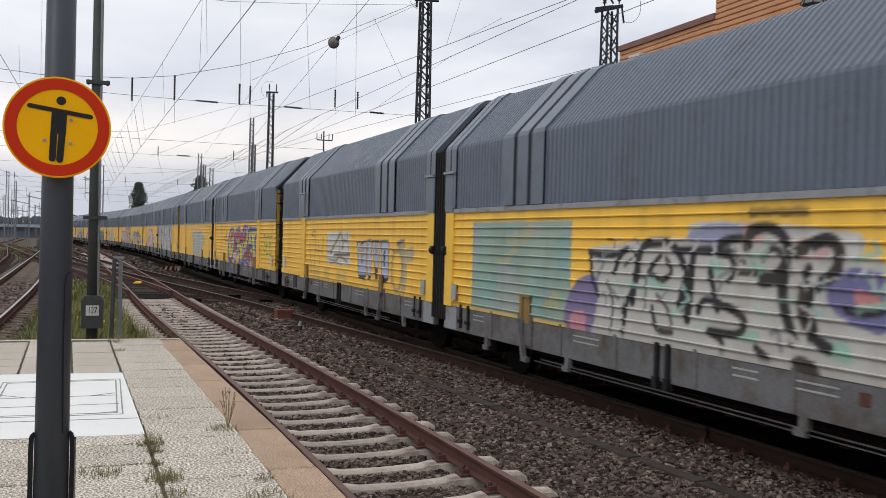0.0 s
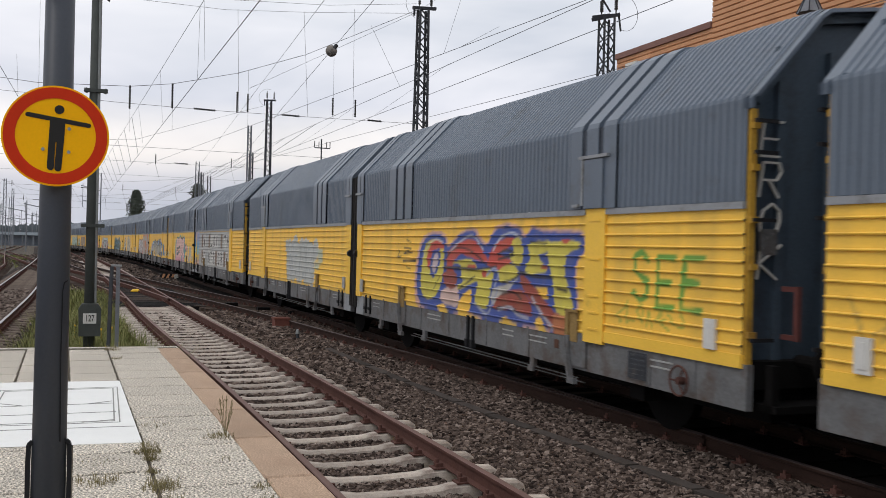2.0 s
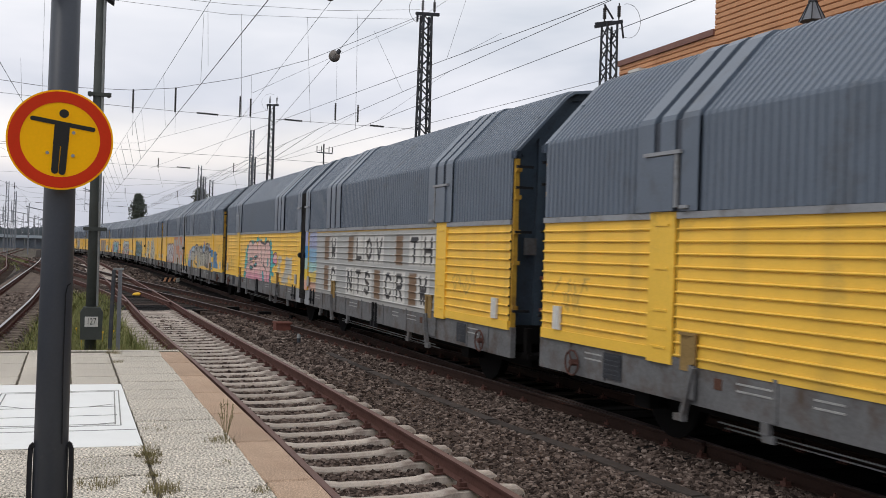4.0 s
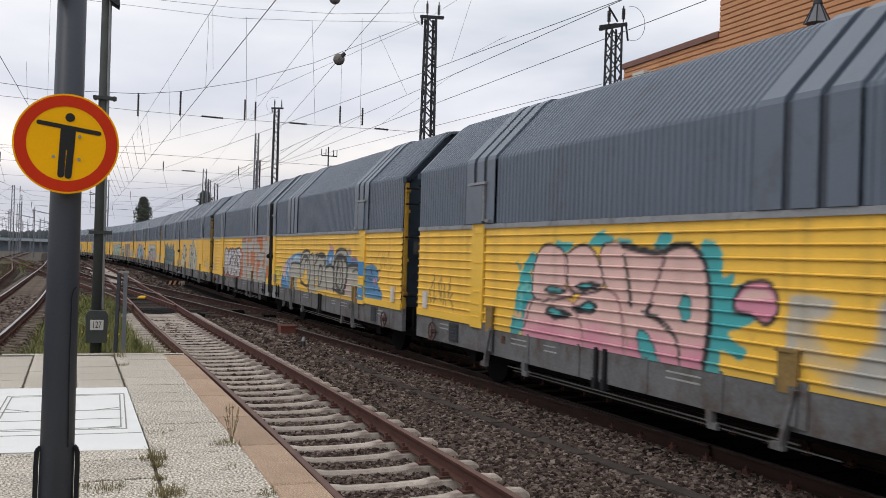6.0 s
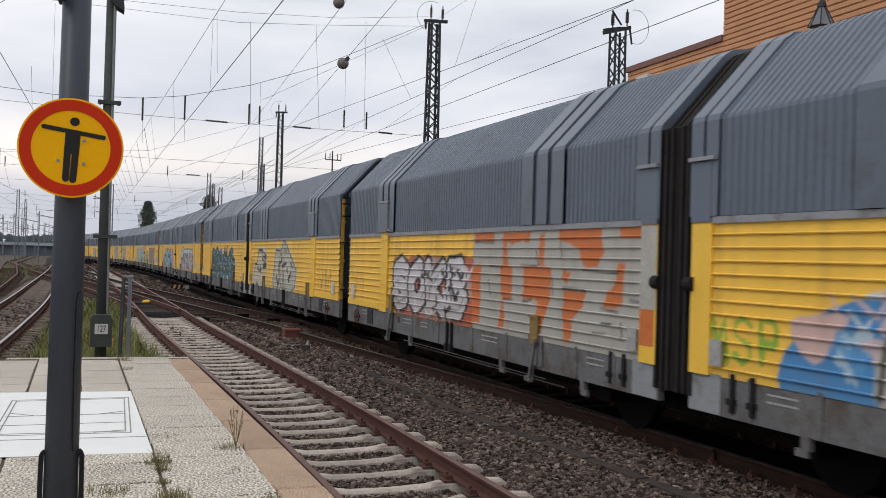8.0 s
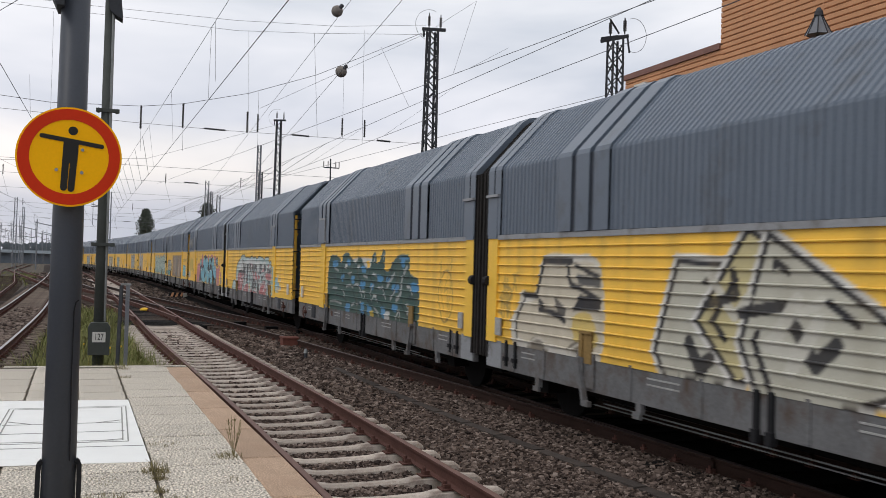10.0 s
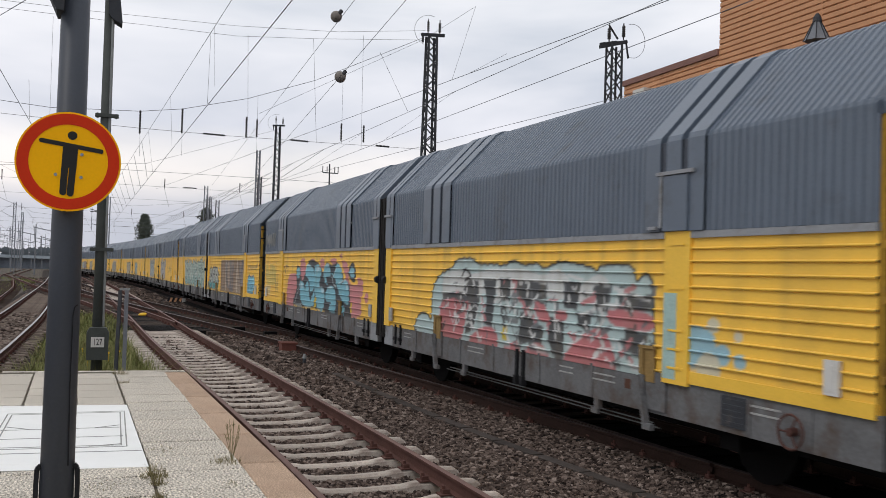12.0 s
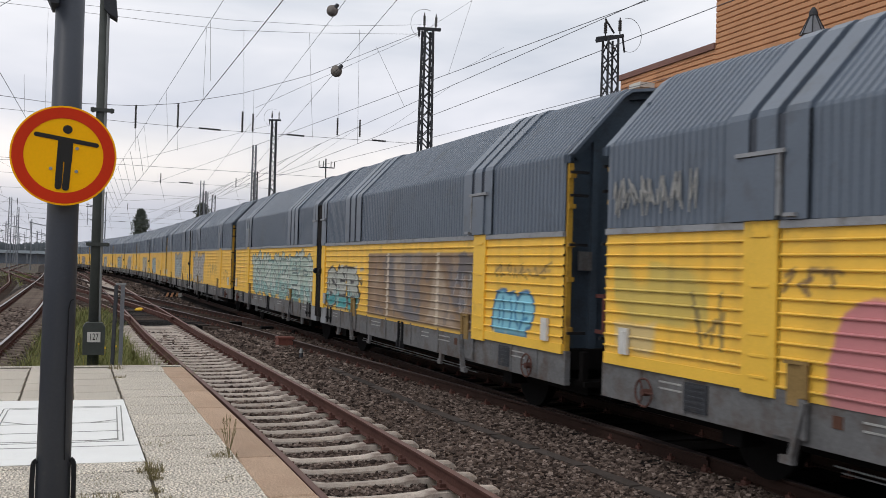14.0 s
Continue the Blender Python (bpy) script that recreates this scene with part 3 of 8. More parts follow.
        c.curve([(5.81, 1.50), (6.02, 1.35), (6.10, 1.19)], 0.03, INK)
        c.curve([(6.99, 1.98), (7.11, 1.80), (7.00, 1.71)], 0.05, INK)
        c.curve([(8.50, 1.54), (8.67, 1.52), (8.86, 1.55)], 0.05, INK)
        c.fill([(7.27, 2.42), (8.06, 2.41), (8.06, 2.33), (7.28, 2.33)], (.30, .19, .05), smooth=False)
        c.strokes(4.5, 8.9, 1.05, 2.1, [INK, (.55, .54, .52), (.55, .54, .52), (.34, .50, .43), (.20, .20, .21)], 70, 17, (.015, .04), (.1, .4), .8)
    elif k == 0:
        c.fill([(2.22, 2.15), (4.26, 2.18), (4.31, 1.39), (2.31, 1.38)], (.58, .57, .54), smooth=False)
        c.curve([(2.63, 1.66), (3.41, 2.13)], 0.07, (.27, .21, .11))
        c.curve([(3.53, 2.13), (3.71, 1.84), (3.60, 1.79)], 0.06, (.27, .21, .11))
        c.curve([(4.02, 2.14), (4.17, 1.76)], 0.06, (.40, .34, .22))
        c.curve([(2.91, 1.61), (4.25, 1.65)], 0.045, (.10, .09, .08))
        c.curve([(2.45, 1.49), (3.12, 1.48), (3.42, 1.59), (4.08, 1.48)], 0.035, (.27, .21, .11))
        c.curve([(3.39, 2.09), (3.41, 1.69)], 0.03, (.27, .21, .11))
        c.curve([(3.73, 1.97), (4.01, 1.95)], 0.05, (.27, .21, .11))
        c.curve([(2.59, 1.40), (3.13, 1.44), (3.62, 1.40)], 0.02, (.27, .21, .11))
        c.curve([(4.83, 1.90), (5.53, 1.95)], 0.04, INK)
        c.curve([(5.64, 1.98), (5.88, 1.98)], 0.04, INK)
        c.curve([(5.98, 1.97), (6.47, 1.98)], 0.04, INK)
        c.curve([(6.59, 1.97), (7.04, 1.97)], 0.045, INK)
        c.fill([(4.89, 1.92), (5.12, 1.94), (5.18, 1.51), (5.29, 1.50), (5.30, 1.93), (5.55, 1.95), (5.56, 1.24), (5.00, 1.23)], (.42, .47, .62), INK, 0.03, smooth=False)
        c.fill([(5.65, 1.97), (5.88, 1.97), (5.91, 1.25), (5.69, 1.25)], (.42, .47, .62), INK, 0.025, smooth=False)
        c.fill([(5.98, 1.95), (6.14, 1.96), (6.24, 1.66), (6.30, 1.96), (6.48, 1.96), (6.43, 1.47), (6.29, 1.38), (6.09, 1.60)], (.42, .47, .62), INK, 0.025, smooth=False)
        c.fill([(6.59, 1.96), (7.04, 1.97), (7.06, 1.25), (6.67, 1.23)], (.42, .47, .62), INK, 0.035, smooth=False)
        c.fill([(6.73, 1.79), (6.84, 1.79), (6.85, 1.46), (6.75, 1.46)], INK, smooth=False)
        c.fill([(5.04, 1.22), (5.55, 1.24), (5.52, 1.14), (5.09, 1.14)], INK, smooth=False)
        c.fill([(5.72, 1.24), (5.91, 1.24), (5.90, 1.14), (5.74, 1.15)], INK, smooth=False)
        c.fill([(6.16, 1.43), (6.38, 1.41), (6.38, 1.18), (6.21, 1.18)], INK, smooth=False)
        c.fill([(6.68, 1.23), (7.06, 1.24), (7.05, 1.14), (6.70, 1.14)], INK, smooth=False)
        c.curve([(4.94, 1.76), (5.11, 1.76)], 0.014, (.25, .28, .42))
        c.curve([(6.67, 1.83), (7.00, 1.82)], 0.014, (.25, .28, .42))
        c.fill([(7.87, 1.74), (8.48, 1.90), (8.49, 1.66), (8.17, 1.57), (8.18, 1.29), (7.99, 0.93), (7.88, 1.38)], (.46, .39, .25))
        c.fill([(7.58, 1.95), (7.99, 2.01), (7.98, 1.63), (7.78, 1.77)], (.40, .34, .22))
        c.curve([(7.29, 1.19), (7.31, 1.61), (7.50, 1.79), (7.82, 1.74), (7.88, 1.38), (7.76, 1.08), (7.48, 1.07), (7.31, 1.27)], 0.05, (.36, .29, .14))
        c.curve([(7.58, 1.93), (7.81, 1.99), (7.98, 2.00)], 0.05, (.22, .18, .12))
        c.curve([(7.30, 1.80), (7.41, 1.80)], 0.03, (.2, .12, .06))
        c.curve([(7.91, 1.62), (7.96, 1.33), (7.89, 1.07)], 0.03, (.36, .30, .18))
        c.curve([(0.44, 1.87), (0.71, 1.11)], 0.028, (.34, .24, .12))
        c.curve([(0.64, 2.08), (1.07, 1.97), (0.99, 1.24)], 0.028, (.34, .24, .12))
        c.curve([(1.35, 1.89), (1.54, 1.34)], 0.028, (.34, .24, .12))
        c.curve([(1.87, 2.04), (1.75, 1.56)], 0.028, (.34, .24, .12))
        c.curve([(1.09, 1.70), (1.65, 1.67)], 0.028, (.34, .24, .12))
        c.curve([(0.72, 2.06), (0.75, 2.17), (1.06, 2.16)], 0.028, (.34, .24, .12))
        c.fade(.8, 4.4, .97, 1.3, [(.50, .38, .16)], 9, 4, .5)
    elif k == 1:
        c.fill([(3.36, 1.31), (3.48, 1.90), (3.76, 2.22), (4.34, 2.33), (4.83, 2.26), (4.98, 2.10), (5.45, 2.30), (5.98, 2.37), (6.25, 2.23), (6.49, 2.14), (6.75, 2.35), (7.14, 2.43), (7.59, 2.37), (7.77, 2.25), (7.96, 2.37), (8.32, 2.33), (8.93, 2.32), (9.35, 2.28), (9.42, 2.05), (9.24, 1.91), (9.21, 1.68), (9.26, 1.40), (9.19, 0.92), (8.62, 0.90), (8.33, 0.93), (7.45, 0.90), (6.53, 0.89), (5.85, 1.03), (5.08, 0.89), (4.21, 0.89), (3.61, 0.93)], (.60, .36, .30))
        c.fill([(3.48, 1.32), (3.56, 1.85), (3.82, 2.17), (4.34, 2.28), (4.78, 2.21), (4.93, 2.05), (5.45, 2.26), (5.94, 2.32), (6.18, 2.19), (6.48, 2.10), (6.75, 2.30), (7.14, 2.38), (7.57, 2.33), (7.74, 2.20), (7.96, 2.33), (8.33, 2.29), (8.93, 2.28), (9.31, 2.25), (9.38, 2.05), (9.20, 1.91), (9.17, 1.68), (9.22, 1.40), (9.15, 0.93), (8.62, 0.92), (8.33, 1.03), (7.45, 0.92), (6.53, 0.91), (5.85, 1.05), (5.08, 0.92), (4.21, 0.91), (3.69, 1.04)], (.05, .09, .33))
        c.fill([(5.39, 1.04), (5.57, 1.26), (5.93, 1.39), (5.86, 1.04)], YELLOW)
        c.fill([(8.10, 1.54), (8.43, 1.54), (8.48, 1.39), (8.26, 1.38)], YELLOW, smooth=False)
        c.fill([(6.97, 0.93), (7.20, 1.06), (7.56, 0.94), (7.33, 0.89)], YELLOW)
        c.fill([(4.51, 1.03), (4.80, 1.09), (5.04, 0.92), (4.71, 0.92)], YELLOW)
        c.fill([(8.12, 1.08), (8.27, 1.13), (8.45, 0.93), (8.22, 0.94)], YELLOW)
        c.fill([(3.69, 1.54), (3.88, 2.06), (4.34, 2.19), (4.70, 2.09), (4.76, 1.74), (4.59, 1.34), (4.20, 1.14), (3.77, 1.21)], (.60, .52, .09))
        c.fill([(3.97, 1.89), (4.25, 2.15), (4.66, 2.13), (4.75, 2.02), (4.36, 2.00), (4.09, 1.65)], (.50, .08, .06))
        c.fill([(4.12, 1.67), (4.24, 1.96), (4.55, 2.02), (4.59, 1.78), (4.30, 1.51)], (.05, .09, .33))
        c.fill([(4.22, 1.71), (4.32, 1.91), (4.48, 1.93), (4.49, 1.79), (4.32, 1.60)], (.55, .45, .45))
        c.fill([(4.69, 1.30), (5.33, 1.45), (5.43, 1.12), (5.08, 1.08), (4.70, 1.14)], (.62, .45, .40))
        c.fill([(4.92, 1.93), (5.38, 2.12), (5.95, 2.18), (6.41, 1.97), (6.50, 1.84), (6.04, 1.87), (5.47, 1.94), (5.15, 1.74), (5.25, 1.61), (4.96, 1.50)], (.50, .08, .06))
        c.fill([(5.13, 1.79), (5.89, 1.87), (6.14, 1.68), (5.58, 1.53), (5.48, 1.76)], (.60, .52, .09))
        c.fill([(4.77, 1.63), (5.32, 1.62), (5.26, 1.38), (4.88, 1.40)], (.30, .07, .05))
        c.fill([(5.41, 1.43), (6.20, 1.71), (6.71, 1.71), (6.66, 1.44), (6.52, 1.13), (6.08, 1.20), (6.15, 1.52), (5.50, 1.37)], (.60, .52, .09))
        c.fill([(5.77, 1.77), (6.05, 1.78), (6.05, 1.72), (5.81, 1.71)], (.50, .08, .06))
        c.fill([(6.32, 1.69), (6.50, 1.70), (6.47, 1.61), (6.36, 1.61)], (.50, .08, .06))
        c.fill([(6.53, 1.84), (6.69, 2.05), (7.08, 2.20), (7.41, 2.20), (7.34, 2.10), (6.98, 1.97), (7.35, 1.87), (7.05, 1.72), (6.56, 1.78)], (.50, .08, .06))
        c.fill([(7.34, 2.16), (7.57, 2.20), (7.71, 2.04), (7.66, 1.84), (7.47, 1.82), (7.28, 1.93), (7.41, 2.03)], (.60, .52, .09))
        c.fill([(6.91, 1.71), (7.29, 1.83), (7.54, 1.76), (7.54, 1.65), (7.05, 1.54)], (.60, .52, .09))
        c.fill([(6.72, 1.43), (7.30, 1.55), (7.55, 1.62), (6.80, 1.20)], (.46, .44, .40))
        c.fill([(6.80, 1.14), (6.93, 1.33), (7.43, 1.47), (7.79, 1.44), (8.00, 1.24), (7.97, 1.12), (7.44, 1.18)], (.30, .07, .05))
        c.fill([(7.62, 1.69), (7.94, 1.60), (8.41, 1.35), (8.71, 1.17), (8.68, 0.92), (8.32, 1.16), (7.79, 1.44)], (.30, .07, .05))
        c.fill([(7.86, 2.11), (8.43, 2.17), (8.49, 2.05), (8.19, 1.95), (8.41, 1.77), (7.94, 1.70), (7.77, 1.77), (7.93, 1.92)], (.60, .52, .09))
        c.fill([(8.46, 2.13), (9.20, 2.16), (9.25, 2.08), (8.95, 1.98), (8.92, 1.70), (9.10, 1.44), (9.13, 1.19), (8.70, 1.24), (8.61, 1.57), (8.50, 1.80)], (.60, .52, .09))
        c.fill([(8.66, 1.21), (8.98, 1.18), (9.15, 1.13), (9.11, 0.94), (8.67, 0.94)], (.45, .16, .07))
        c.fill([(8.78, 2.18), (9.03, 2.19), (8.90, 2.13)], (.50, .08, .06))
        c.fill([(8.24, 1.83), (8.44, 1.83), (8.40, 1.79), (8.24, 1.79)], (.50, .08, .06))
        c.curve([(4.85, 1.86), (5.21, 2.03), (5.80, 2.02), (6.49, 1.80)], 0.022, INK)
        c.curve([(4.81, 1.71), (5.57, 1.72), (6.20, 1.72), (6.84, 1.78)], 0.026, INK)
        c.curve([(6.90, 1.96), (7.15, 2.03), (7.42, 1.97), (6.90, 1.89)], 0.024, INK)
        c.curve([(6.93, 1.18), (7.38, 1.20), (7.57, 1.15)], 0.025, INK)
        c.curve([(7.06, 1.38), (7.43, 1.43), (7.68, 1.34)], 0.02, INK)
        c.curve([(7.62, 1.73), (7.99, 1.68), (8.59, 1.68)], 0.025, INK)
        c.curve([(7.91, 2.15), (8.39, 2.13)], 0.02, INK)
        c.curve([(5.42, 1.37), (6.06, 1.60)], 0.02, INK)
        c.curve([(7.05, 1.55), (7.42, 1.62), (7.59, 1.69)], 0.02, INK)
        c.curve([(8.69, 1.55), (8.96, 1.52)], 0.025, INK)
        c.curve([(4.29, 1.30), (4.58, 1.54)], 0.015, INK)
        c.curve([(3.75, 1.80), (4.00, 2.06), (4.35, 2.18), (4.70, 2.13)], 0.016, (.60, .58, .55))
        c.curve([(5.05, 1.99), (5.46, 2.15), (5.95, 2.24), (6.34, 2.03)], 0.02, (.50, .52, .58))
        c.curve([(6.71, 2.02), (6.95, 2.20), (7.33, 2.28), (7.64, 2.20)], 0.022, (.52, .54, .60))
        c.curve([(6.50, 1.64), (6.77, 1.75), (6.91, 1.66), (6.79, 1.49)], 0.03, (.30, .34, .48))
        c.curve([(8.00, 1.39), (8.27, 1.20), (8.62, 1.02)], 0.03, (.42, .42, .48))
        c.curve([(6.08, 1.19), (6.53, 1.05), (6.73, 1.24), (6.92, 1.46)], 0.026, (.34, .36, .46))
        c.curve([(6.94, 1.14), (7.32, 1.21), (7.56, 1.12), (7.90, 1.09)], 0.03, (.38, .38, .44))
        c.curve([(2.52, 1.97), (2.42, 1.85), (2.63, 1.85)], 0.018, INK)
        c.curve([(2.75, 2.02), (3.14, 2.00), (2.75, 1.91), (3.21, 1.94)], 0.018, INK)
        c.curve([(2.72, 1.77), (3.39, 1.79)], 0.03, INK)
        c.curve([(2.89, 2.17), (3.14, 2.12)], 0.014, INK)
        c.curve([(2.90, 1.66), (3.12, 1.63)], 0.014, INK)
    elif k == 2:
        c.cloud(3.0, 6.4, .98, 2.1, (.42, .43, .41), 4, (.5, .5, .5))
        c.word("CRAB", 3.1, 6.2, .98, 2.05, (.46, .47, .45), (.26, .30, .33), 5, .17, .03)
        c.fade(6.3, 7.1, 1.4, 1.95, [(.27, .44, .46)], 6, 3, .7)
    elif k == 3:
        paint_tiles(c)
    elif k == 4:
        TL, pk, pk2 = (.06, .38, .40), (.72, .48, .44), (.68, .28, .38)
        c.fill([(1.20, 1.76), (1.50, 2.09), (1.70, 2.08), (1.68, 1.59), (1.39, 1.07), (0.95, 0.90), (1.09, 1.41)], TL)
        c.strokes(1.0, 1.6, 1.05, 2.0, [(.20, .52, .46), YELLOW, (.04, .30, .33)], 16, 8, (.03, .07), (.03, .12), .8)
        c.fill([(2.26, 2.28), (2.50, 2.27), (2.74, 2.25), (2.51, 2.13), (2.32, 2.16)], TL)
        c.fill([(3.09, 2.25), (3.41, 2.42), (3.50, 2.36), (3.67, 2.31), (3.45, 2.22)], TL)
        c.fill([(3.72, 2.31), (4.06, 2.29), (4.00, 2.22)], TL)
        c.fill([(4.51, 2.18), (4.61, 2.36), (4.85, 2.34), (4.74, 2.20)], TL)
        c.fill([(5.32, 2.20), (5.66, 2.19), (5.70, 1.92), (5.86, 1.96), (5.86, 1.83), (6.04, 1.87), (5.95, 1.71), (5.89, 1.58), (6.22, 1.56), (6.09, 1.46), (5.79, 1.36), (6.07, 1.22), (5.97, 1.12), (5.70, 1.18), (5.67, 0.90), (5.42, 0.90)], TL)
        c.fill([(4.65, 2.03), (4.79, 2.17), (5.06, 2.22), (5.30, 2.14), (5.46, 1.88), (5.50, 1.50), (5.44, 1.08), (5.32, 0.89), (5.00, 0.91), (4.66, 1.43), (4.42, 1.49), (4.53, 1.76)], pk, INK, 0.05)
        c.fill([(3.39, 2.10), (3.52, 2.24), (4.00, 2.23), (4.39, 2.17), (4.69, 2.15), (4.64, 1.96), (4.42, 1.57), (4.36, 1.45), (4.66, 1.36), (4.94, 1.20), (5.00, 0.91), (4.68, 0.90), (4.43, 1.22), (4.25, 1.24), (4.32, 0.90), (3.86, 0.90), (3.85, 1.49), (3.48, 1.80)], pk, INK, 0.03)
        c.fill([(2.72, 1.41), (3.03, 1.61), (3.62, 1.68), (3.85, 1.49), (3.94, 0.92), (2.98, 0.91), (2.89, 1.25)], pk, (.35, .16, .17), 0.02)
        c.fill([(2.52, 2.06), (2.84, 2.20), (3.15, 2.18), (3.36, 1.97), (3.41, 1.71), (2.79, 1.64), (2.58, 1.81)], pk, INK, 0.035)
        c.fill([(1.37, 1.07), (1.45, 1.35), (1.74, 1.49), (2.63, 1.50), (2.89, 1.29), (2.98, 0.93), (2.23, 0.94), (1.42, 0.91)], pk, (.30, .14, .15), 0.022)
        c.fill([(1.66, 1.92), (1.84, 2.17), (2.16, 2.22), (2.48, 2.11), (2.57, 1.90), (2.54, 1.67), (2.72, 1.59), (1.74, 1.49), (1.63, 1.73)], pk, INK, 0.035)
        c.fill([(5.89, 1.63), (5.99, 1.80), (6.16, 1.87), (6.37, 1.85), (6.47, 1.70), (6.42, 1.55), (6.31, 1.52), (6.14, 1.58)], pk2, INK, 0.045)
        c.fill([(5.95, 1.71), (6.08, 1.80), (6.29, 1.82), (6.41, 1.73)], pk)
        inside = np.clip((1.32 + .1 * c.wob(3, 5) - c.Z) / .3, 0, 1) * (np.abs(c.C[..., 0] - pk[0]) < .02)
        c.put(inside, pk2)
        c.fill([(1.94, 1.62), (2.19, 1.69), (2.61, 1.63), (2.20, 1.56)], INK)
        c.fill([(2.06, 1.63), (2.23, 1.67), (2.45, 1.62)], TL)
        c.fill([(2.80, 1.70), (3.06, 1.78), (3.44, 1.74), (3.03, 1.64)], INK)
        c.fill([(2.88, 1.70), (3.06, 1.74), (3.18, 1.71)], TL)
        c.fill([(1.99, 1.33), (2.19, 1.42), (2.77, 1.33), (2.30, 1.24)], INK)
        c.fill([(2.10, 1.33), (2.22, 1.38), (2.47, 1.32)], TL)
        c.fill([(2.70, 1.39), (3.12, 1.54), (3.34, 1.48), (3.19, 1.37)], INK)
        c.fill([(3.00, 1.45), (3.15, 1.50), (3.25, 1.46), (3.15, 1.42)], TL)
        c.fill([(5.00, 1.57), (5.06, 1.70), (5.17, 1.66), (5.18, 1.49), (5.08, 1.44)], TL, INK, 0.015)
        c.fill([(4.22, 1.22), (4.43, 1.22), (4.65, 0.90), (4.38, 0.90)], TL, INK, 0.02)
        c.curve([(2.48, 2.11), (2.55, 1.72), (2.72, 1.59), (2.77, 1.41), (2.97, 1.21), (3.00, 1.02)], 0.018, (.34, .17, .18))
        c.curve([(3.44, 1.71), (3.82, 1.57), (3.94, 1.01)], 0.02, (.30, .15, .16))
        c.curve([(3.90, 2.11), (4.02, 1.78), (4.07, 1.54)], 0.04, INK)
        c.curve([(4.42, 1.53), (4.57, 1.81), (4.68, 2.11)], 0.02, (.34, .17, .18))
        c.curve([(4.29, 1.48), (4.66, 1.42), (4.95, 1.24), (5.01, 1.02)], 0.024, INK)
        c.curve([(3.86, 2.22), (4.38, 2.15), (4.63, 2.15), (4.90, 2.22), (5.17, 2.22), (5.38, 2.08), (5.48, 1.81), (5.50, 1.43), (5.42, 1.00)], 0.045, INK)
        c.curve([(1.69, 1.49), (1.55, 1.37), (1.39, 1.08)], 0.02, INK)
        c.curve([(4.38, 1.49), (4.50, 1.58)], 0.035, INK)
        c.fade(6.6, 8.5, 1.0, 1.8, [(.44, .44, .42), (.40, .40, .38)], 6, 3)
    elif k == 5:
        c.word("MSP", .05, 1.15, 1.1, 1.58, (.28, .42, .05), (.26, .40, .05), 7, .03, .008)
        c.fill([(1.11, 0.94), (1.47, 1.60), (2.60, 1.93), (3.75, 1.99), (3.70, 1.74), (2.62, 1.64), (2.26, 0.90)], (.07, .24, .48))
        c.fill([(1.23, 1.57), (1.92, 1.66), (1.53, 1.21)], (.60, .42, .38))
        c.fill([(2.48, 1.70), (3.00, 1.92), (3.68, 1.86), (3.57, 1.74)], (.36, .50, .58))
        c.strokes(1.6, 3.6, 1.1, 1.85, [(.52, .58, .62), (.10, .30, .55), (.40, .52, .60), (.60, .44, .42)], 26, 5, (.03, .08), (.05, .3), .8)
        c.fill([(6.51, 1.71), (6.57, 1.97), (6.82, 2.10), (7.18, 2.06), (7.15, 1.74)], (.07, .24, .48))
        c.fill([(6.75, 2.25), (7.09, 2.19), (7.24, 2.10), (6.82, 2.10)], (.50, .26, .26))
        c.fill([(8.40, 2.05), (8.72, 1.95), (9.19, 1.90), (9.52, 1.85), (9.20, 1.79), (8.53, 1.75)], (.07, .24, .48))
        c.fill([(8.49, 2.14), (8.74, 2.13), (8.72, 1.99), (8.52, 2.04)], (.42, .26, .24))
        c.fill([(8.73, 1.91), (9.01, 1.95), (9.24, 1.89), (8.87, 1.84)], (.22, .14, .24))
        c.fill([(2.26, 0.90), (2.35, 1.63), (3.01, 1.75), (3.58, 1.68), (3.64, 1.90), (4.07, 2.04), (4.60, 2.05), (4.82, 1.98), (5.46, 2.01), (6.22, 1.96), (6.46, 1.97), (6.54, 1.71), (6.98, 1.73), (7.17, 1.94), (7.62, 2.09), (8.20, 2.12), (8.36, 2.01), (8.48, 1.73), (8.97, 1.75), (9.37, 1.74), (9.52, 1.56), (9.53, 0.92), (8.76, 1.04), (7.96, 1.06), (6.27, 1.09), (4.45, 0.91), (3.37, 0.92)], (.42, .40, .345))
        c.fill([(3.36, 1.29), (4.43, 1.31), (4.54, 0.91), (3.37, 0.92)], YELLOW)
        c.fill([(4.01, 1.45), (4.31, 1.57), (4.43, 1.32), (4.11, 1.29)], YELLOW)
        c.fill([(5.41, 1.34), (5.76, 1.41), (5.69, 1.08), (5.38, 1.10)], (.55, .45, .22))
        c.fill([(8.34, 1.36), (8.64, 1.43), (8.61, 1.07), (8.40, 1.08)], (.52, .38, .34))
        c.fill([(6.68, 2.02), (7.10, 2.05), (7.04, 1.76), (6.58, 1.74)], (.07, .24, .48))
        c.fill([(6.79, 1.90), (6.97, 1.92), (6.97, 1.80), (6.80, 1.78)], (.50, .55, .60))
        c.curve([(2.25, 1.04), (2.35, 1.58), (2.75, 1.72), (3.58, 1.70)], 0.035, INK)
        c.curve([(3.59, 1.63), (3.73, 1.95), (4.28, 2.07), (4.66, 2.03), (4.63, 1.90)], 0.05, INK)
        c.curve([(3.73, 1.21), (3.59, 1.57), (3.96, 1.88), (4.50, 1.87), (4.79, 1.58), (4.67, 1.22), (4.45, 1.11), (3.78, 1.19)], 0.06, INK)
        c.curve([(4.08, 1.36), (4.14, 1.74), (4.43, 1.79), (4.55, 1.43)], 0.035, INK)
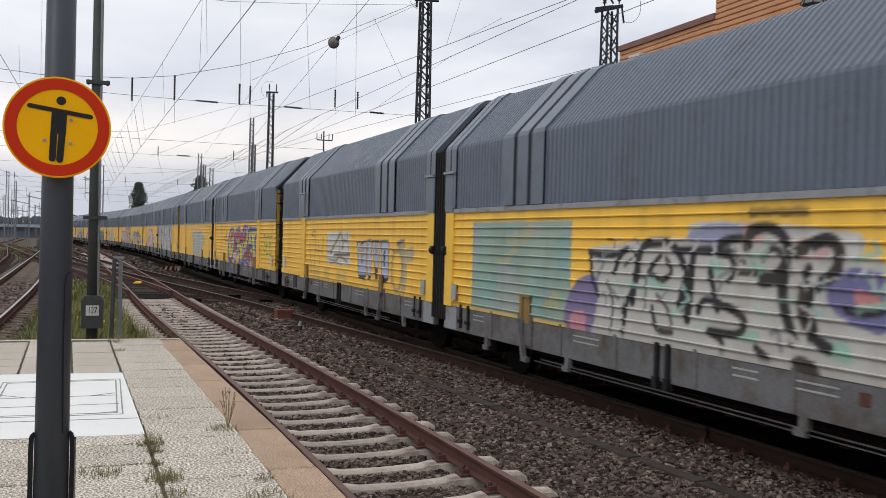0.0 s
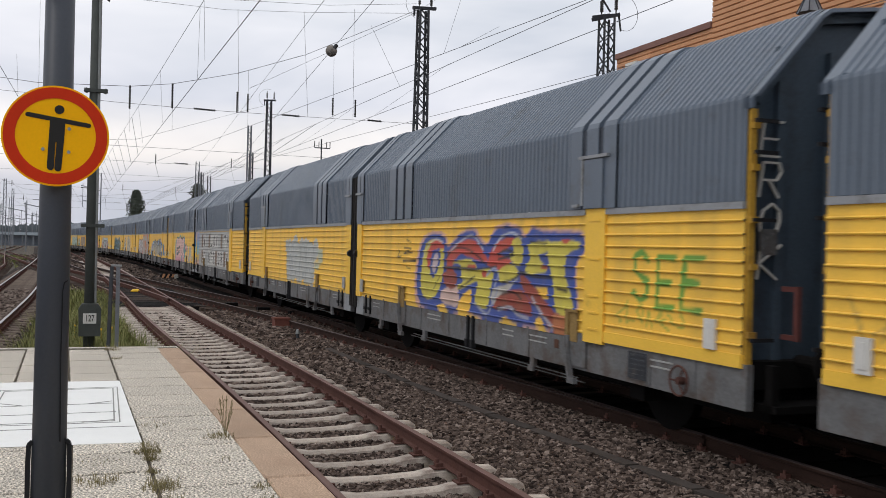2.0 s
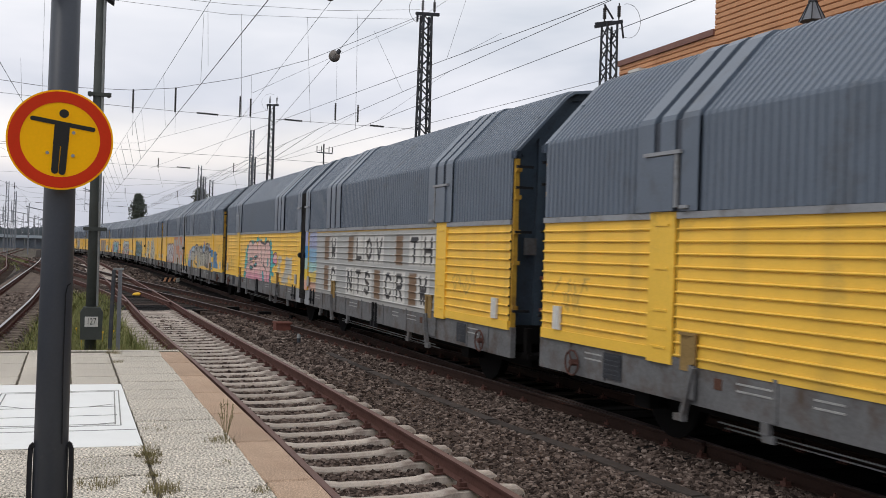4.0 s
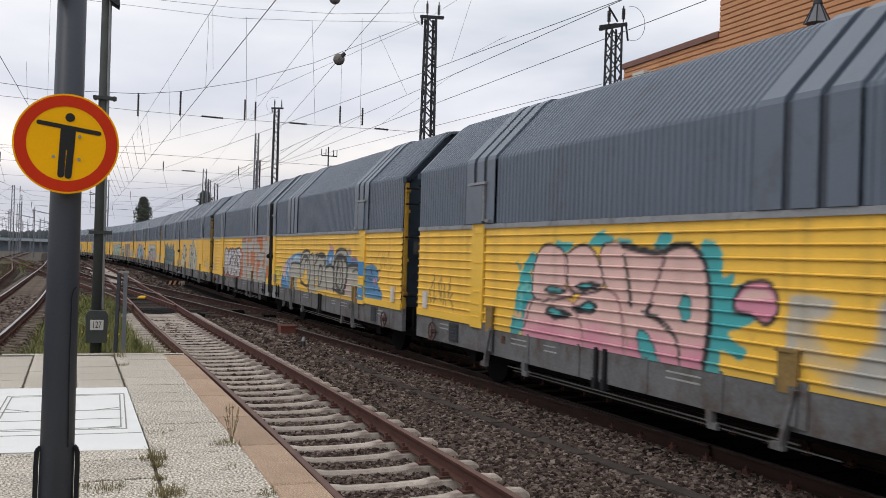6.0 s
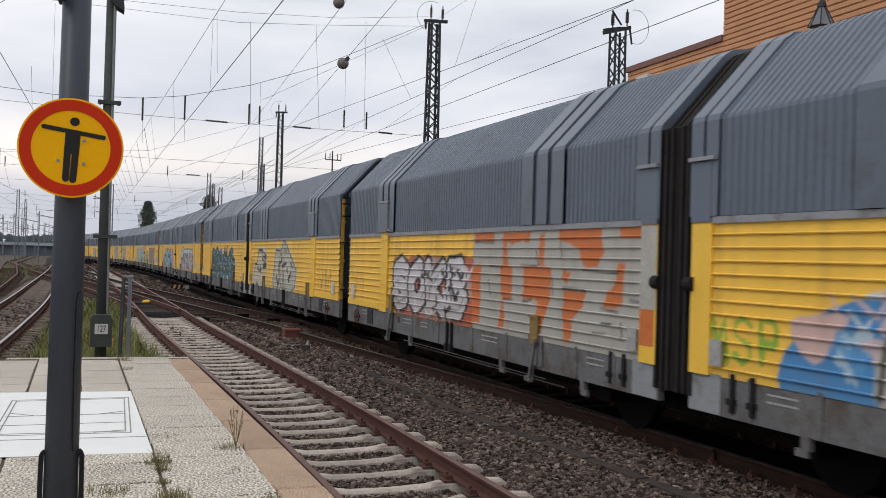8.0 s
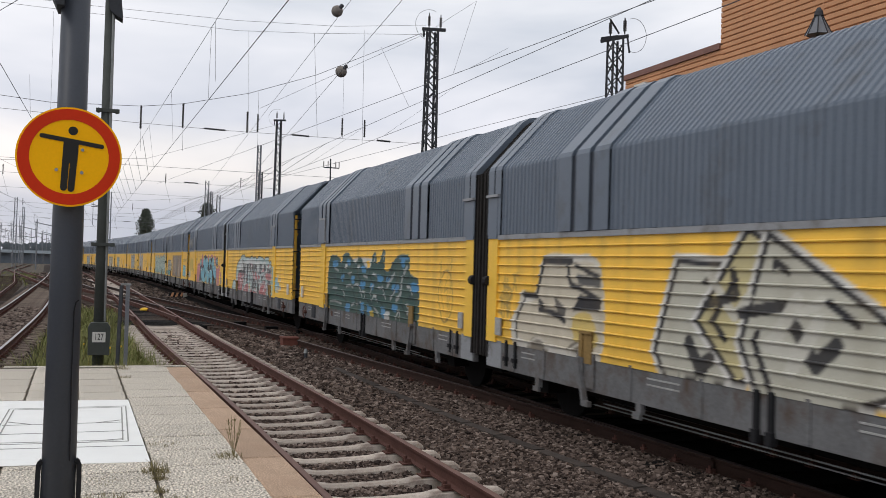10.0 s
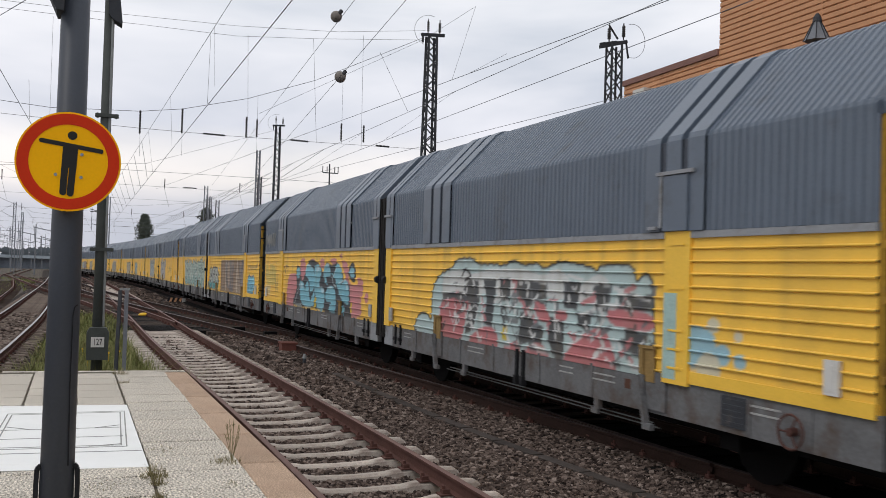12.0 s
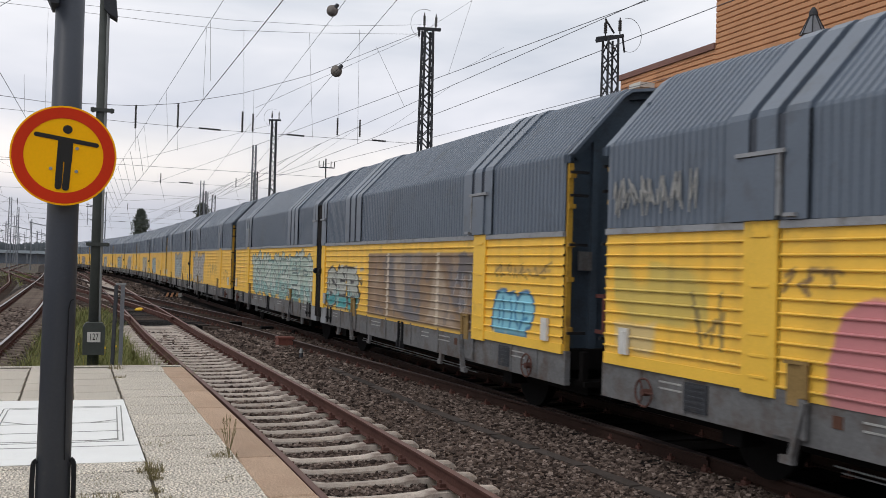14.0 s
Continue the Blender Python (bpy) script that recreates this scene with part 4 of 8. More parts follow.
        c.curve([(4.85, 1.96), (5.02, 1.98), (5.22, 1.70)], 0.045, INK)
        c.curve([(4.65, 1.18), (4.64, 0.99)], 0.07, INK)
        c.curve([(5.33, 1.13), (5.26, 1.65), (5.56, 1.85), (5.81, 2.00), (6.38, 1.95), (6.39, 1.75), (6.48, 1.40), (6.62, 1.12)], 0.05, INK)
        c.curve([(5.68, 1.49), (5.83, 1.68), (6.08, 1.64), (6.01, 1.33), (5.79, 1.17), (5.69, 1.45)], 0.055, INK)
        c.curve([(5.38, 1.90), (5.51, 1.98), (5.98, 1.92), (6.22, 1.95)], 0.06, INK)
        c.curve([(6.26, 1.95), (6.31, 1.73), (6.42, 1.84)], 0.045, INK)
        c.curve([(6.47, 1.66), (6.91, 1.73), (7.19, 1.66), (7.26, 1.86), (7.43, 2.05), (7.80, 2.13), (8.31, 2.10), (8.38, 1.97)], 0.05, INK)
        c.curve([(7.29, 1.14), (7.26, 1.70), (7.50, 1.91), (7.92, 1.96), (8.32, 1.86), (8.43, 1.62), (8.34, 1.32), (8.14, 1.12)], 0.085, INK)
        c.curve([(7.48, 1.24), (7.58, 1.76), (7.92, 1.89), (8.07, 1.37), (7.90, 1.17), (7.67, 1.18), (7.47, 1.33)], 0.07, INK)
        c.curve([(8.48, 1.73), (8.97, 1.77), (9.46, 1.75)], 0.06, INK)
        c.curve([(7.22, 1.18), (7.78, 1.08), (8.24, 1.09)], 0.05, INK)
        c.curve([(8.88, 1.61), (9.20, 1.67), (9.49, 1.62)], 0.03, INK)
        c.curve([(7.57, 1.61), (7.75, 1.73), (7.85, 1.51), (7.74, 1.23)], 0.04, INK)
        c.curve([(7.18, 1.71), (7.26, 1.39), (7.22, 1.14)], 0.05, INK)
        c.curve([(3.87, 1.54), (3.83, 1.30)], 0.02, (.52, .49, .42))
        c.curve([(8.53, 1.67), (8.73, 1.68), (8.64, 1.50)], 0.02, (.5, .47, .42))
    elif k == 6:
        c.block(.5, 4.45, .9, 2.08, (.42, .10, .07), .92, .12, 6)
        c.fade(.3, 4.4, .97, 2.1, [(.42, .09, .06), (.45, .40, .38)], 9, 3, .7)
        c.word("SOKB", .3, 4.2, 1.0, 2.05, (.58, .56, .58), INK, 5, .17, .07, (.50, .46, .46), WHT)
        c.strokes(1.4, 4.2, 1.05, 1.95, [INK, (.6, .58, .6)], 30, 8, (.03, .06))
        c.fill([(4.38, 2.52), (4.45, 0.86), (7.82, 0.89), (9.72, 0.91), (9.69, 2.56), (4.38, 2.53)], (.41, .40, .365), smooth=False)
        c.fill([(4.45, 2.50), (5.16, 2.51), (5.23, 2.34), (4.46, 2.34)], (.56, .165, .05), smooth=False, ragged=.02)
        c.fill([(5.52, 2.47), (6.40, 2.48), (6.40, 2.33), (5.59, 2.31)], (.56, .165, .05), smooth=False, ragged=.02)
        c.fill([(7.26, 2.51), (8.37, 2.51), (8.42, 2.19), (8.24, 1.99), (7.93, 2.01), (7.83, 2.23), (7.31, 2.34)], (.56, .165, .05), smooth=False, ragged=.02)
        c.fill([(8.76, 2.52), (9.30, 2.50), (9.33, 2.36), (8.81, 2.35)], (.56, .165, .05), smooth=False, ragged=.02)
        c.fill([(5.49, 2.39), (5.65, 2.39), (5.70, 1.94), (5.52, 1.94)], (.56, .165, .05), smooth=False, ragged=.02)
        c.fill([(5.43, 1.96), (5.86, 1.97), (5.86, 1.50), (5.60, 1.44), (5.62, 1.04), (5.41, 1.05), (5.52, 1.48)], (.56, .165, .05), smooth=False, ragged=.02)
        c.fill([(6.22, 1.98), (7.06, 1.99), (7.08, 1.57), (6.78, 1.07), (6.63, 1.08), (6.70, 1.50), (6.24, 1.52)], (.56, .165, .05), smooth=False, ragged=.02)
        c.fill([(6.70, 2.45), (6.86, 2.45), (6.87, 1.99), (6.73, 1.99)], (.56, .165, .05), smooth=False, ragged=.02)
        c.fill([(7.42, 1.95), (7.62, 1.91), (7.52, 1.76), (7.39, 1.84)], (.56, .165, .05), smooth=False, ragged=.02)
        c.fill([(7.44, 1.68), (8.02, 1.70), (7.95, 1.52), (7.71, 1.33), (7.64, 1.03), (7.47, 1.04), (7.43, 1.45)], (.56, .165, .05), smooth=False, ragged=.02)
        c.fill([(8.75, 2.07), (8.90, 2.05), (8.88, 1.53), (8.42, 1.51), (8.55, 1.73), (8.73, 1.82)], (.56, .165, .05), smooth=False, ragged=.02)
        c.fill([(9.32, 1.57), (9.66, 1.59), (9.66, 1.17), (9.32, 1.16)], (.56, .165, .05), smooth=False, ragged=.02)
        c.fill([(4.35, 1.97), (4.72, 1.96), (4.71, 1.05), (4.41, 1.05)], (.56, .165, .05), smooth=False, ragged=.02)
        c.curve([(5.07, 1.96), (5.52, 1.95)], 0.016, INK)
        c.curve([(6.16, 2.00), (6.63, 1.99)], 0.016, INK)
        c.curve([(6.21, 1.47), (6.50, 1.51)], 0.016, INK)
        c.curve([(7.93, 1.96), (8.76, 1.93)], 0.016, INK)
        c.curve([(8.38, 1.50), (8.78, 1.47)], 0.016, INK)
        c.curve([(7.45, 1.71), (8.02, 1.70)], 0.016, INK)
        c.curve([(5.02, 1.74), (5.10, 1.52)], 0.016, INK)
        c.curve([(5.58, 1.48), (5.89, 1.49)], 0.016, INK)
        c.curve([(4.46, 2.33), (5.17, 2.32)], 0.016, INK)
        c.curve([(6.61, 2.21), (6.70, 1.99)], 0.016, INK)
        c.curve([(7.31, 2.32), (7.37, 2.11)], 0.016, INK)
        c.curve([(7.11, 1.85), (7.13, 1.62)], 0.016, INK)
        c.curve([(8.20, 1.19), (8.50, 1.20)], 0.016, INK)
        c.curve([(8.85, 1.35), (8.89, 1.17)], 0.016, INK)
        c.curve([(9.04, 1.63), (9.24, 1.62)], 0.016, INK)
        c.curve([(8.42, 1.32), (8.64, 1.32)], 0.016, INK)
        c.curve([(9.34, 2.09), (9.33, 1.76)], 0.016, INK)
    elif k == 7:
        c.tag(.0, .8, 1.2, 2.0, (.34, .24, .08), 5, .03, .6)
        c.angular(4.6, 7.0, .96, 2.2, [(.48, .47, .40), (.52, .51, .45), (.50, .44, .24)], INK, 3, 5, .06, WHT)
        c.strokes(4.6, 6.8, 1.1, 2.1, [INK, INK, (.55, .54, .48)], 9, 8, (.05, .09), (.3, .7))
        c.fill([(0.79, 0.92), (0.60, 1.29), (0.83, 1.54), (0.91, 1.74), (1.34, 1.76), (1.55, 2.23), (2.30, 2.26), (3.01, 2.12), (3.04, 0.92), (1.92, 0.92)], (.60, .58, .53))
        c.fill([(0.86, 1.06), (0.78, 1.30), (1.02, 1.57), (1.35, 1.65), (1.60, 2.14), (2.26, 2.17), (3.00, 2.05), (3.03, 1.05), (1.92, 1.05)], (.56, .51, .41))
        c.fill([(2.37, 1.45), (2.78, 1.52), (2.99, 1.14), (2.46, 1.14)], (.60, .46, .16))
        c.curve([(1.57, 2.18), (2.30, 2.17)], 0.07, (.03, .03, .035))
        c.curve([(1.57, 2.18), (1.39, 1.76)], 0.05, (.03, .03, .035))
        c.curve([(1.00, 1.70), (1.39, 1.69)], 0.06, (.03, .03, .035))
        c.curve([(1.02, 1.63), (0.78, 1.34), (0.79, 1.07)], 0.035, (.03, .03, .035))
        c.curve([(2.22, 2.17), (2.28, 1.90), (2.57, 1.82), (3.02, 1.69)], 0.05, (.03, .03, .035))
        c.fill([(2.35, 2.16), (3.02, 2.01), (3.02, 1.93), (2.44, 2.09)], (.03, .03, .035), smooth=False)
        c.fill([(2.44, 2.01), (3.02, 1.96), (3.02, 1.84), (2.49, 1.88)], (.10, .10, .10), smooth=False)
        c.fill([(2.53, 1.75), (3.02, 1.72), (3.03, 1.57), (2.37, 1.54)], (.03, .03, .035), smooth=False)
        c.fill([(1.85, 1.71), (2.19, 1.56), (2.15, 1.39), (2.01, 1.41)], (.12, .11, .10), smooth=False)
        c.curve([(1.45, 1.51), (1.91, 1.47), (2.15, 1.39)], 0.05, (.03, .03, .035))
        c.curve([(1.45, 1.62), (1.56, 1.56), (1.48, 1.50)], 0.05, (.03, .03, .035))
        c.fill([(1.09, 0.91), (1.36, 1.14), (1.74, 0.94), (1.42, 0.91)], (.20, .18, .15))
        c.fill([(2.25, 1.04), (2.55, 1.17), (2.80, 1.11), (2.72, 1.04)], (.16, .14, .11))
        c.curve([(1.20, 1.03), (1.41, 1.11), (1.68, 1.07)], 0.02, (.58, .55, .48))
        c.curve([(2.32, 1.03), (2.55, 1.12), (2.77, 1.08)], 0.02, (.58, .55, .48))
        c.curve([(0.32, 1.80), (0.58, 1.73), (0.46, 1.52)], 0.022, (.36, .25, .08))
        c.curve([(0.19, 1.63), (0.53, 1.45)], 0.022, (.36, .25, .08))
        c.curve([(-0.00, 1.41), (0.27, 1.39)], 0.022, (.36, .25, .08))
        c.curve([(0.04, 1.25), (0.21, 1.14)], 0.022, (.36, .25, .08))
    elif k == 8:
        deep = (.035, .085, .075)
        c.fill([(2.50, 2.18), (4.07, 2.18), (4.01, 1.99), (2.77, 1.96)], (.55, .54, .50))
        c.fill([(3.61, 2.12), (3.83, 2.13), (3.80, 1.98), (3.65, 2.00)], YELLOW)
        c.fill([(0.41, 1.04), (0.35, 2.09), (0.87, 2.24), (1.32, 2.16), (1.54, 2.06), (1.68, 2.26), (2.07, 2.29), (2.45, 2.14), (2.77, 2.05), (2.97, 2.20), (3.26, 2.12), (3.46, 2.00), (3.87, 1.96), (4.07, 2.26), (4.24, 2.28), (4.34, 2.07), (4.60, 2.14), (4.74, 2.32), (4.87, 2.30), (4.88, 1.95), (5.19, 1.92), (5.46, 2.11), (5.81, 2.23), (6.19, 2.25), (6.41, 2.19), (6.44, 1.91), (6.71, 1.83), (6.96, 1.72), (6.97, 0.92), (6.31, 0.93), (5.11, 0.87), (3.84, 0.88), (1.60, 0.90)], deep, (.03, .10, .13), 0.03)
        c.fill([(0.71, 2.11), (1.13, 2.13), (1.17, 2.00), (0.75, 1.98)], (.07, .25, .46))
        c.fill([(1.53, 1.79), (1.76, 1.81), (1.74, 1.65), (1.56, 1.65)], (.07, .25, .46))
        c.fill([(1.99, 1.12), (2.32, 1.14), (2.28, 0.92), (2.00, 0.93)], (.07, .25, .46))
        c.fill([(2.41, 1.77), (2.65, 1.78), (2.63, 1.62), (2.43, 1.63)], (.07, .25, .46))
        c.fill([(3.22, 2.02), (3.54, 1.98), (3.50, 1.88), (3.25, 1.89)], (.07, .25, .46))
        c.fill([(3.16, 1.69), (3.51, 1.68), (3.48, 1.53), (3.19, 1.54)], (.07, .25, .46))
        c.fill([(4.42, 1.84), (4.79, 1.82), (4.77, 1.71), (4.45, 1.72)], (.07, .25, .46))
        c.fill([(3.92, 1.66), (4.16, 1.63), (4.13, 1.53), (3.96, 1.53)], (.07, .25, .46))
        c.fill([(3.74, 1.18), (4.04, 1.13), (3.98, 0.94), (3.76, 1.04)], (.07, .25, .46))
        c.fill([(3.24, 1.20), (3.47, 1.20), (3.47, 0.93), (3.27, 0.94)], (.07, .25, .46))
        c.fill([(4.72, 1.18), (4.99, 1.17), (4.97, 0.94), (4.76, 1.03)], (.07, .25, .46))
        c.fill([(5.42, 1.66), (5.83, 1.67), (5.78, 1.53), (5.45, 1.54)], (.07, .25, .46))
        c.fill([(5.03, 1.81), (5.25, 1.80), (5.23, 1.71), (5.04, 1.72)], (.07, .25, .46))
        c.fill([(5.96, 2.20), (6.16, 2.19), (6.15, 2.03), (5.97, 2.04)], (.07, .25, .46))
        c.fill([(6.59, 1.73), (6.96, 1.71), (6.96, 1.57), (6.63, 1.58)], (.07, .25, .46))
        c.fill([(5.46, 1.27), (5.79, 1.25), (5.74, 1.14), (5.49, 1.15)], (.07, .25, .46))
        c.fill([(6.52, 1.28), (6.70, 1.27), (6.68, 1.11), (6.52, 1.12)], (.07, .25, .46))
        c.fill([(2.03, 2.17), (2.32, 2.13), (2.28, 2.03), (2.06, 2.04)], (.07, .25, .46))
        c.fill([(5.81, 2.22), (6.36, 2.22), (6.32, 2.17), (5.84, 2.18)], (.07, .25, .46))
        c.curve([(0.87, 1.95), (1.23, 1.89)], 0.028, (.40, .41, .41))
        c.curve([(1.97, 1.53), (2.33, 1.57), (2.55, 1.52)], 0.028, (.40, .41, .41))
        c.curve([(2.70, 1.59), (3.00, 1.59), (3.29, 1.35)], 0.028, (.40, .41, .41))
        c.curve([(4.74, 1.62), (5.00, 1.37)], 0.028, (.40, .41, .41))
        c.curve([(4.04, 1.29), (4.24, 1.41), (4.45, 1.28)], 0.028, (.40, .41, .41))
        c.curve([(6.33, 1.65), (6.51, 1.64), (6.63, 1.51)], 0.028, (.40, .41, .41))
        c.curve([(5.70, 1.03), (5.89, 1.17), (5.94, 1.01)], 0.028, (.40, .41, .41))
        c.curve([(3.96, 1.40), (3.97, 1.53), (4.11, 1.62)], 0.028, (.40, .41, .41))
        c.curve([(3.39, 1.81), (3.67, 1.77)], 0.028, (.40, .41, .41))
        c.curve([(4.08, 1.87), (4.37, 1.82)], 0.028, (.40, .41, .41))
        c.curve([(0.53, 1.13), (1.05, 1.15), (1.59, 1.11)], 0.028, (.40, .41, .41))
        c.curve([(1.67, 1.44), (1.88, 1.31)], 0.028, (.40, .41, .41))
        c.curve([(2.46, 1.11), (2.72, 1.17)], 0.028, (.40, .41, .41))
        c.curve([(3.29, 1.46), (3.52, 1.44), (3.49, 1.33)], 0.028, (.40, .41, .41))
        c.curve([(4.49, 1.59), (4.68, 1.57)], 0.028, (.40, .41, .41))
        c.curve([(2.15, 1.83), (2.38, 1.86)], 0.028, (.40, .41, .41))
        c.curve([(0.75, 1.47), (1.16, 1.47)], 0.028, (.40, .41, .41))
        c.curve([(4.21, 1.15), (4.58, 1.03)], 0.028, (.40, .41, .41))
        c.curve([(2.90, 1.15), (3.22, 1.22)], 0.028, (.40, .41, .41))
        c.curve([(4.20, 2.24), (4.14, 2.10)], 0.028, (.40, .41, .41))
        c.curve([(4.81, 2.28), (4.78, 2.18)], 0.028, (.40, .41, .41))
        c.curve([(5.09, 1.62), (5.53, 1.88)], 0.055, (.34, .36, .36))
        c.curve([(6.28, 2.02), (6.02, 1.80), (5.96, 1.52), (5.69, 1.36)], 0.055, (.34, .36, .36))
        c.curve([(5.32, 1.38), (5.59, 1.56)], 0.055, (.34, .36, .36))
        c.curve([(6.35, 1.29), (6.52, 1.24), (6.36, 1.13)], 0.055, (.34, .36, .36))
        c.fill([(4.10, 1.42), (4.37, 1.42), (4.27, 1.36)], (.52, .53, .52))
        c.fill([(5.00, 1.09), (5.29, 1.10), (5.25, 0.91), (4.97, 0.92)], (.52, .53, .52))
        c.fill([(2.85, 2.02), (3.10, 2.03), (3.02, 1.96)], (.52, .53, .52))
        c.fill([(1.84, 2.05), (2.02, 2.05), (2.00, 1.96), (1.85, 1.96)], (.52, .53, .52))
        c.fill([(6.29, 1.67), (6.46, 1.67), (6.42, 1.62)], (.52, .53, .52))
        c.curve([(1.54, 2.04), (1.66, 1.74), (1.87, 1.51)], 0.026, (.012, .03, .035))
        c.curve([(2.77, 2.04), (2.95, 1.79), (3.36, 1.67)], 0.026, (.012, .03, .035))
        c.curve([(3.80, 1.95), (3.95, 1.74), (4.36, 1.64)], 0.026, (.012, .03, .035))
        c.curve([(4.88, 1.94), (4.97, 1.71), (4.86, 1.48)], 0.026, (.012, .03, .035))
        c.curve([(5.46, 2.10), (5.31, 1.88), (5.09, 1.76)], 0.026, (.012, .03, .035))
        c.curve([(2.53, 1.49), (2.81, 1.24), (3.22, 1.18)], 0.026, (.012, .03, .035))
        c.curve([(5.72, 1.79), (5.63, 1.64), (5.37, 1.44)], 0.026, (.012, .03, .035))
        c.curve([(4.37, 1.36), (4.69, 1.27), (4.88, 1.18)], 0.026, (.012, .03, .035))
        c.curve([(6.01, 1.90), (6.29, 1.81), (6.46, 1.85)], 0.026, (.012, .03, .035))
        c.curve([(6.47, 1.47), (6.68, 1.45), (6.91, 1.42)], 0.026, (.012, .03, .035))
        c.curve([(0.43, 1.75), (1.02, 1.72), (1.35, 1.58)], 0.026, (.012, .03, .035))
        c.curve([(1.15, 1.31), (1.79, 1.25), (2.08, 1.18)], 0.026, (.012, .03, .035))
        c.curve([(6.03, 1.29), (6.22, 1.18), (6.39, 1.07)], 0.026, (.012, .03, .035))
        c.curve([(3.53, 1.38), (3.83, 1.23), (4.11, 1.22)], 0.026, (.012, .03, .035))
        c.fill([(3.94, 1.05), (4.20, 1.06), (4.19, 0.91), (3.98, 0.90)], (.55, .40, .06))
        c.blob(8.35, 1.55, .32, .42, YELLOW, (.34, .22, .06), .03, 4)
        c.tag(8.1, 8.7, 1.2, 2.3, (.30, .20, .06), 9, .02, .6)
    elif k == 9:
        c.fill([(1.62, 0.91), (1.74, 1.23), (2.14, 1.29), (2.40, 1.19), (2.43, 1.69), (2.72, 1.97), (3.29, 2.12), (3.55, 2.25), (4.11, 2.27), (4.41, 2.18), (4.95, 2.18), (5.28, 2.16), (5.68, 2.23), (5.98, 2.17), (6.40, 2.19), (6.60, 2.13), (7.03, 2.21), (7.38, 2.20), (7.75, 2.16), (8.01, 2.11), (8.10, 2.17), (8.73, 2.17), (8.86, 2.00), (9.15, 2.01), (9.17, 0.89), (8.51, 0.89), (6.96, 0.90), (4.74, 0.93), (2.90, 0.93)], (.42, .53, .53), INK, 0.035)
        c.fill([(2.95, 1.99), (3.61, 2.10), (4.13, 2.04), (4.86, 2.12), (5.98, 2.13), (6.53, 2.05), (7.03, 2.14), (7.50, 1.93), (8.01, 2.08), (8.30, 1.95), (7.92, 1.73), (6.28, 1.76), (3.74, 1.70), (2.98, 1.62)], (.56, .58, .57))
        c.fill([(2.88, 1.69), (3.74, 1.74), (4.05, 1.95), (4.18, 1.93), (4.15, 1.57), (2.92, 1.56)], (.075, .08, .085), smooth=False)
        c.fill([(4.18, 1.94), (4.40, 1.94), (4.46, 1.61), (4.22, 1.14), (3.90, 1.05), (4.06, 1.52)], (.075, .08, .085), smooth=False)
        c.fill([(4.59, 1.95), (5.06, 1.97), (5.05, 1.74), (4.95, 1.23), (4.66, 1.27), (4.73, 1.65)], (.075, .08, .085), smooth=False)
        c.fill([(5.21, 1.98), (5.55, 1.99), (5.55, 1.66), (5.19, 1.64)], (.075, .08, .085), smooth=False)
        c.fill([(5.76, 1.97), (6.68, 1.97), (6.68, 1.72), (6.28, 1.70), (5.92, 1.03), (5.84, 1.14), (6.07, 1.67), (5.79, 1.74)], (.075, .08, .085), smooth=False)
        c.fill([(5.90, 1.51), (6.29, 1.56), (6.34, 1.15), (5.92, 1.03)], (.075, .08, .085), smooth=False)
        c.fill([(6.74, 1.50), (7.19, 1.46), (7.20, 0.94), (6.95, 0.94), (6.76, 1.19)], (.075, .08, .085), smooth=False)
        c.fill([(7.17, 1.98), (7.61, 1.97), (7.51, 1.61), (7.17, 1.64)], (.075, .08, .085), smooth=False)
        c.fill([(7.51, 1.59), (7.88, 1.59), (7.84, 1.34), (7.56, 1.42)], (.075, .08, .085), smooth=False)
        c.fill([(7.96, 1.93), (8.31, 1.93), (8.26, 1.61), (7.97, 1.66)], (.075, .08, .085), smooth=False)
        c.fill([(8.48, 1.83), (9.15, 1.84), (9.15, 1.68), (8.53, 1.68)], (.075, .08, .085), smooth=False)
        c.fill([(8.66, 1.45), (9.11, 1.43), (9.08, 1.15), (8.63, 1.19)], (.075, .08, .085), smooth=False)
        c.fill([(6.29, 1.39), (6.63, 1.34), (6.57, 1.08), (6.30, 1.11)], (.075, .08, .085), smooth=False)
        c.fill([(2.86, 1.55), (4.05, 1.58), (3.96, 1.40), (3.70, 0.90), (2.96, 0.94)], (.48, .17, .18))
        c.fill([(4.08, 0.94), (4.55, 1.20), (5.08, 1.20), (5.09, 0.89)], (.48, .17, .18))
        c.fill([(5.36, 0.92), (5.80, 1.09), (5.93, 0.94), (5.81, 0.90)], (.48, .17, .18))
        c.fill([(6.03, 0.91), (6.32, 1.10), (6.64, 1.08), (6.77, 0.89)], (.48, .17, .18))
        c.fill([(7.19, 0.91), (7.68, 1.31), (8.13, 1.43), (8.32, 1.28), (8.42, 0.91)], (.48, .17, .18))
        c.fill([(6.35, 1.68), (6.62, 1.65), (6.83, 1.39), (6.43, 1.48)], (.48, .17, .18))
        c.fill([(6.93, 1.55), (7.24, 1.59), (7.24, 1.48), (7.00, 1.46)], (.48, .17, .18))
        c.fill([(8.26, 1.64), (8.48, 1.69), (9.15, 1.64), (9.16, 1.46), (8.40, 1.48)], (.48, .17, .18))
        c.curve([(4.51, 1.90), (4.59, 1.21)], 0.03, (.60, .61, .60))
        c.curve([(5.11, 1.98), (5.32, 1.40)], 0.03, (.60, .61, .60))
        c.curve([(5.62, 2.08), (5.73, 1.47)], 0.03, (.60, .61, .60))
        c.curve([(5.98, 1.44), (6.43, 1.77)], 0.03, (.60, .61, .60))
        c.curve([(6.85, 2.09), (6.97, 1.21)], 0.03, (.60, .61, .60))
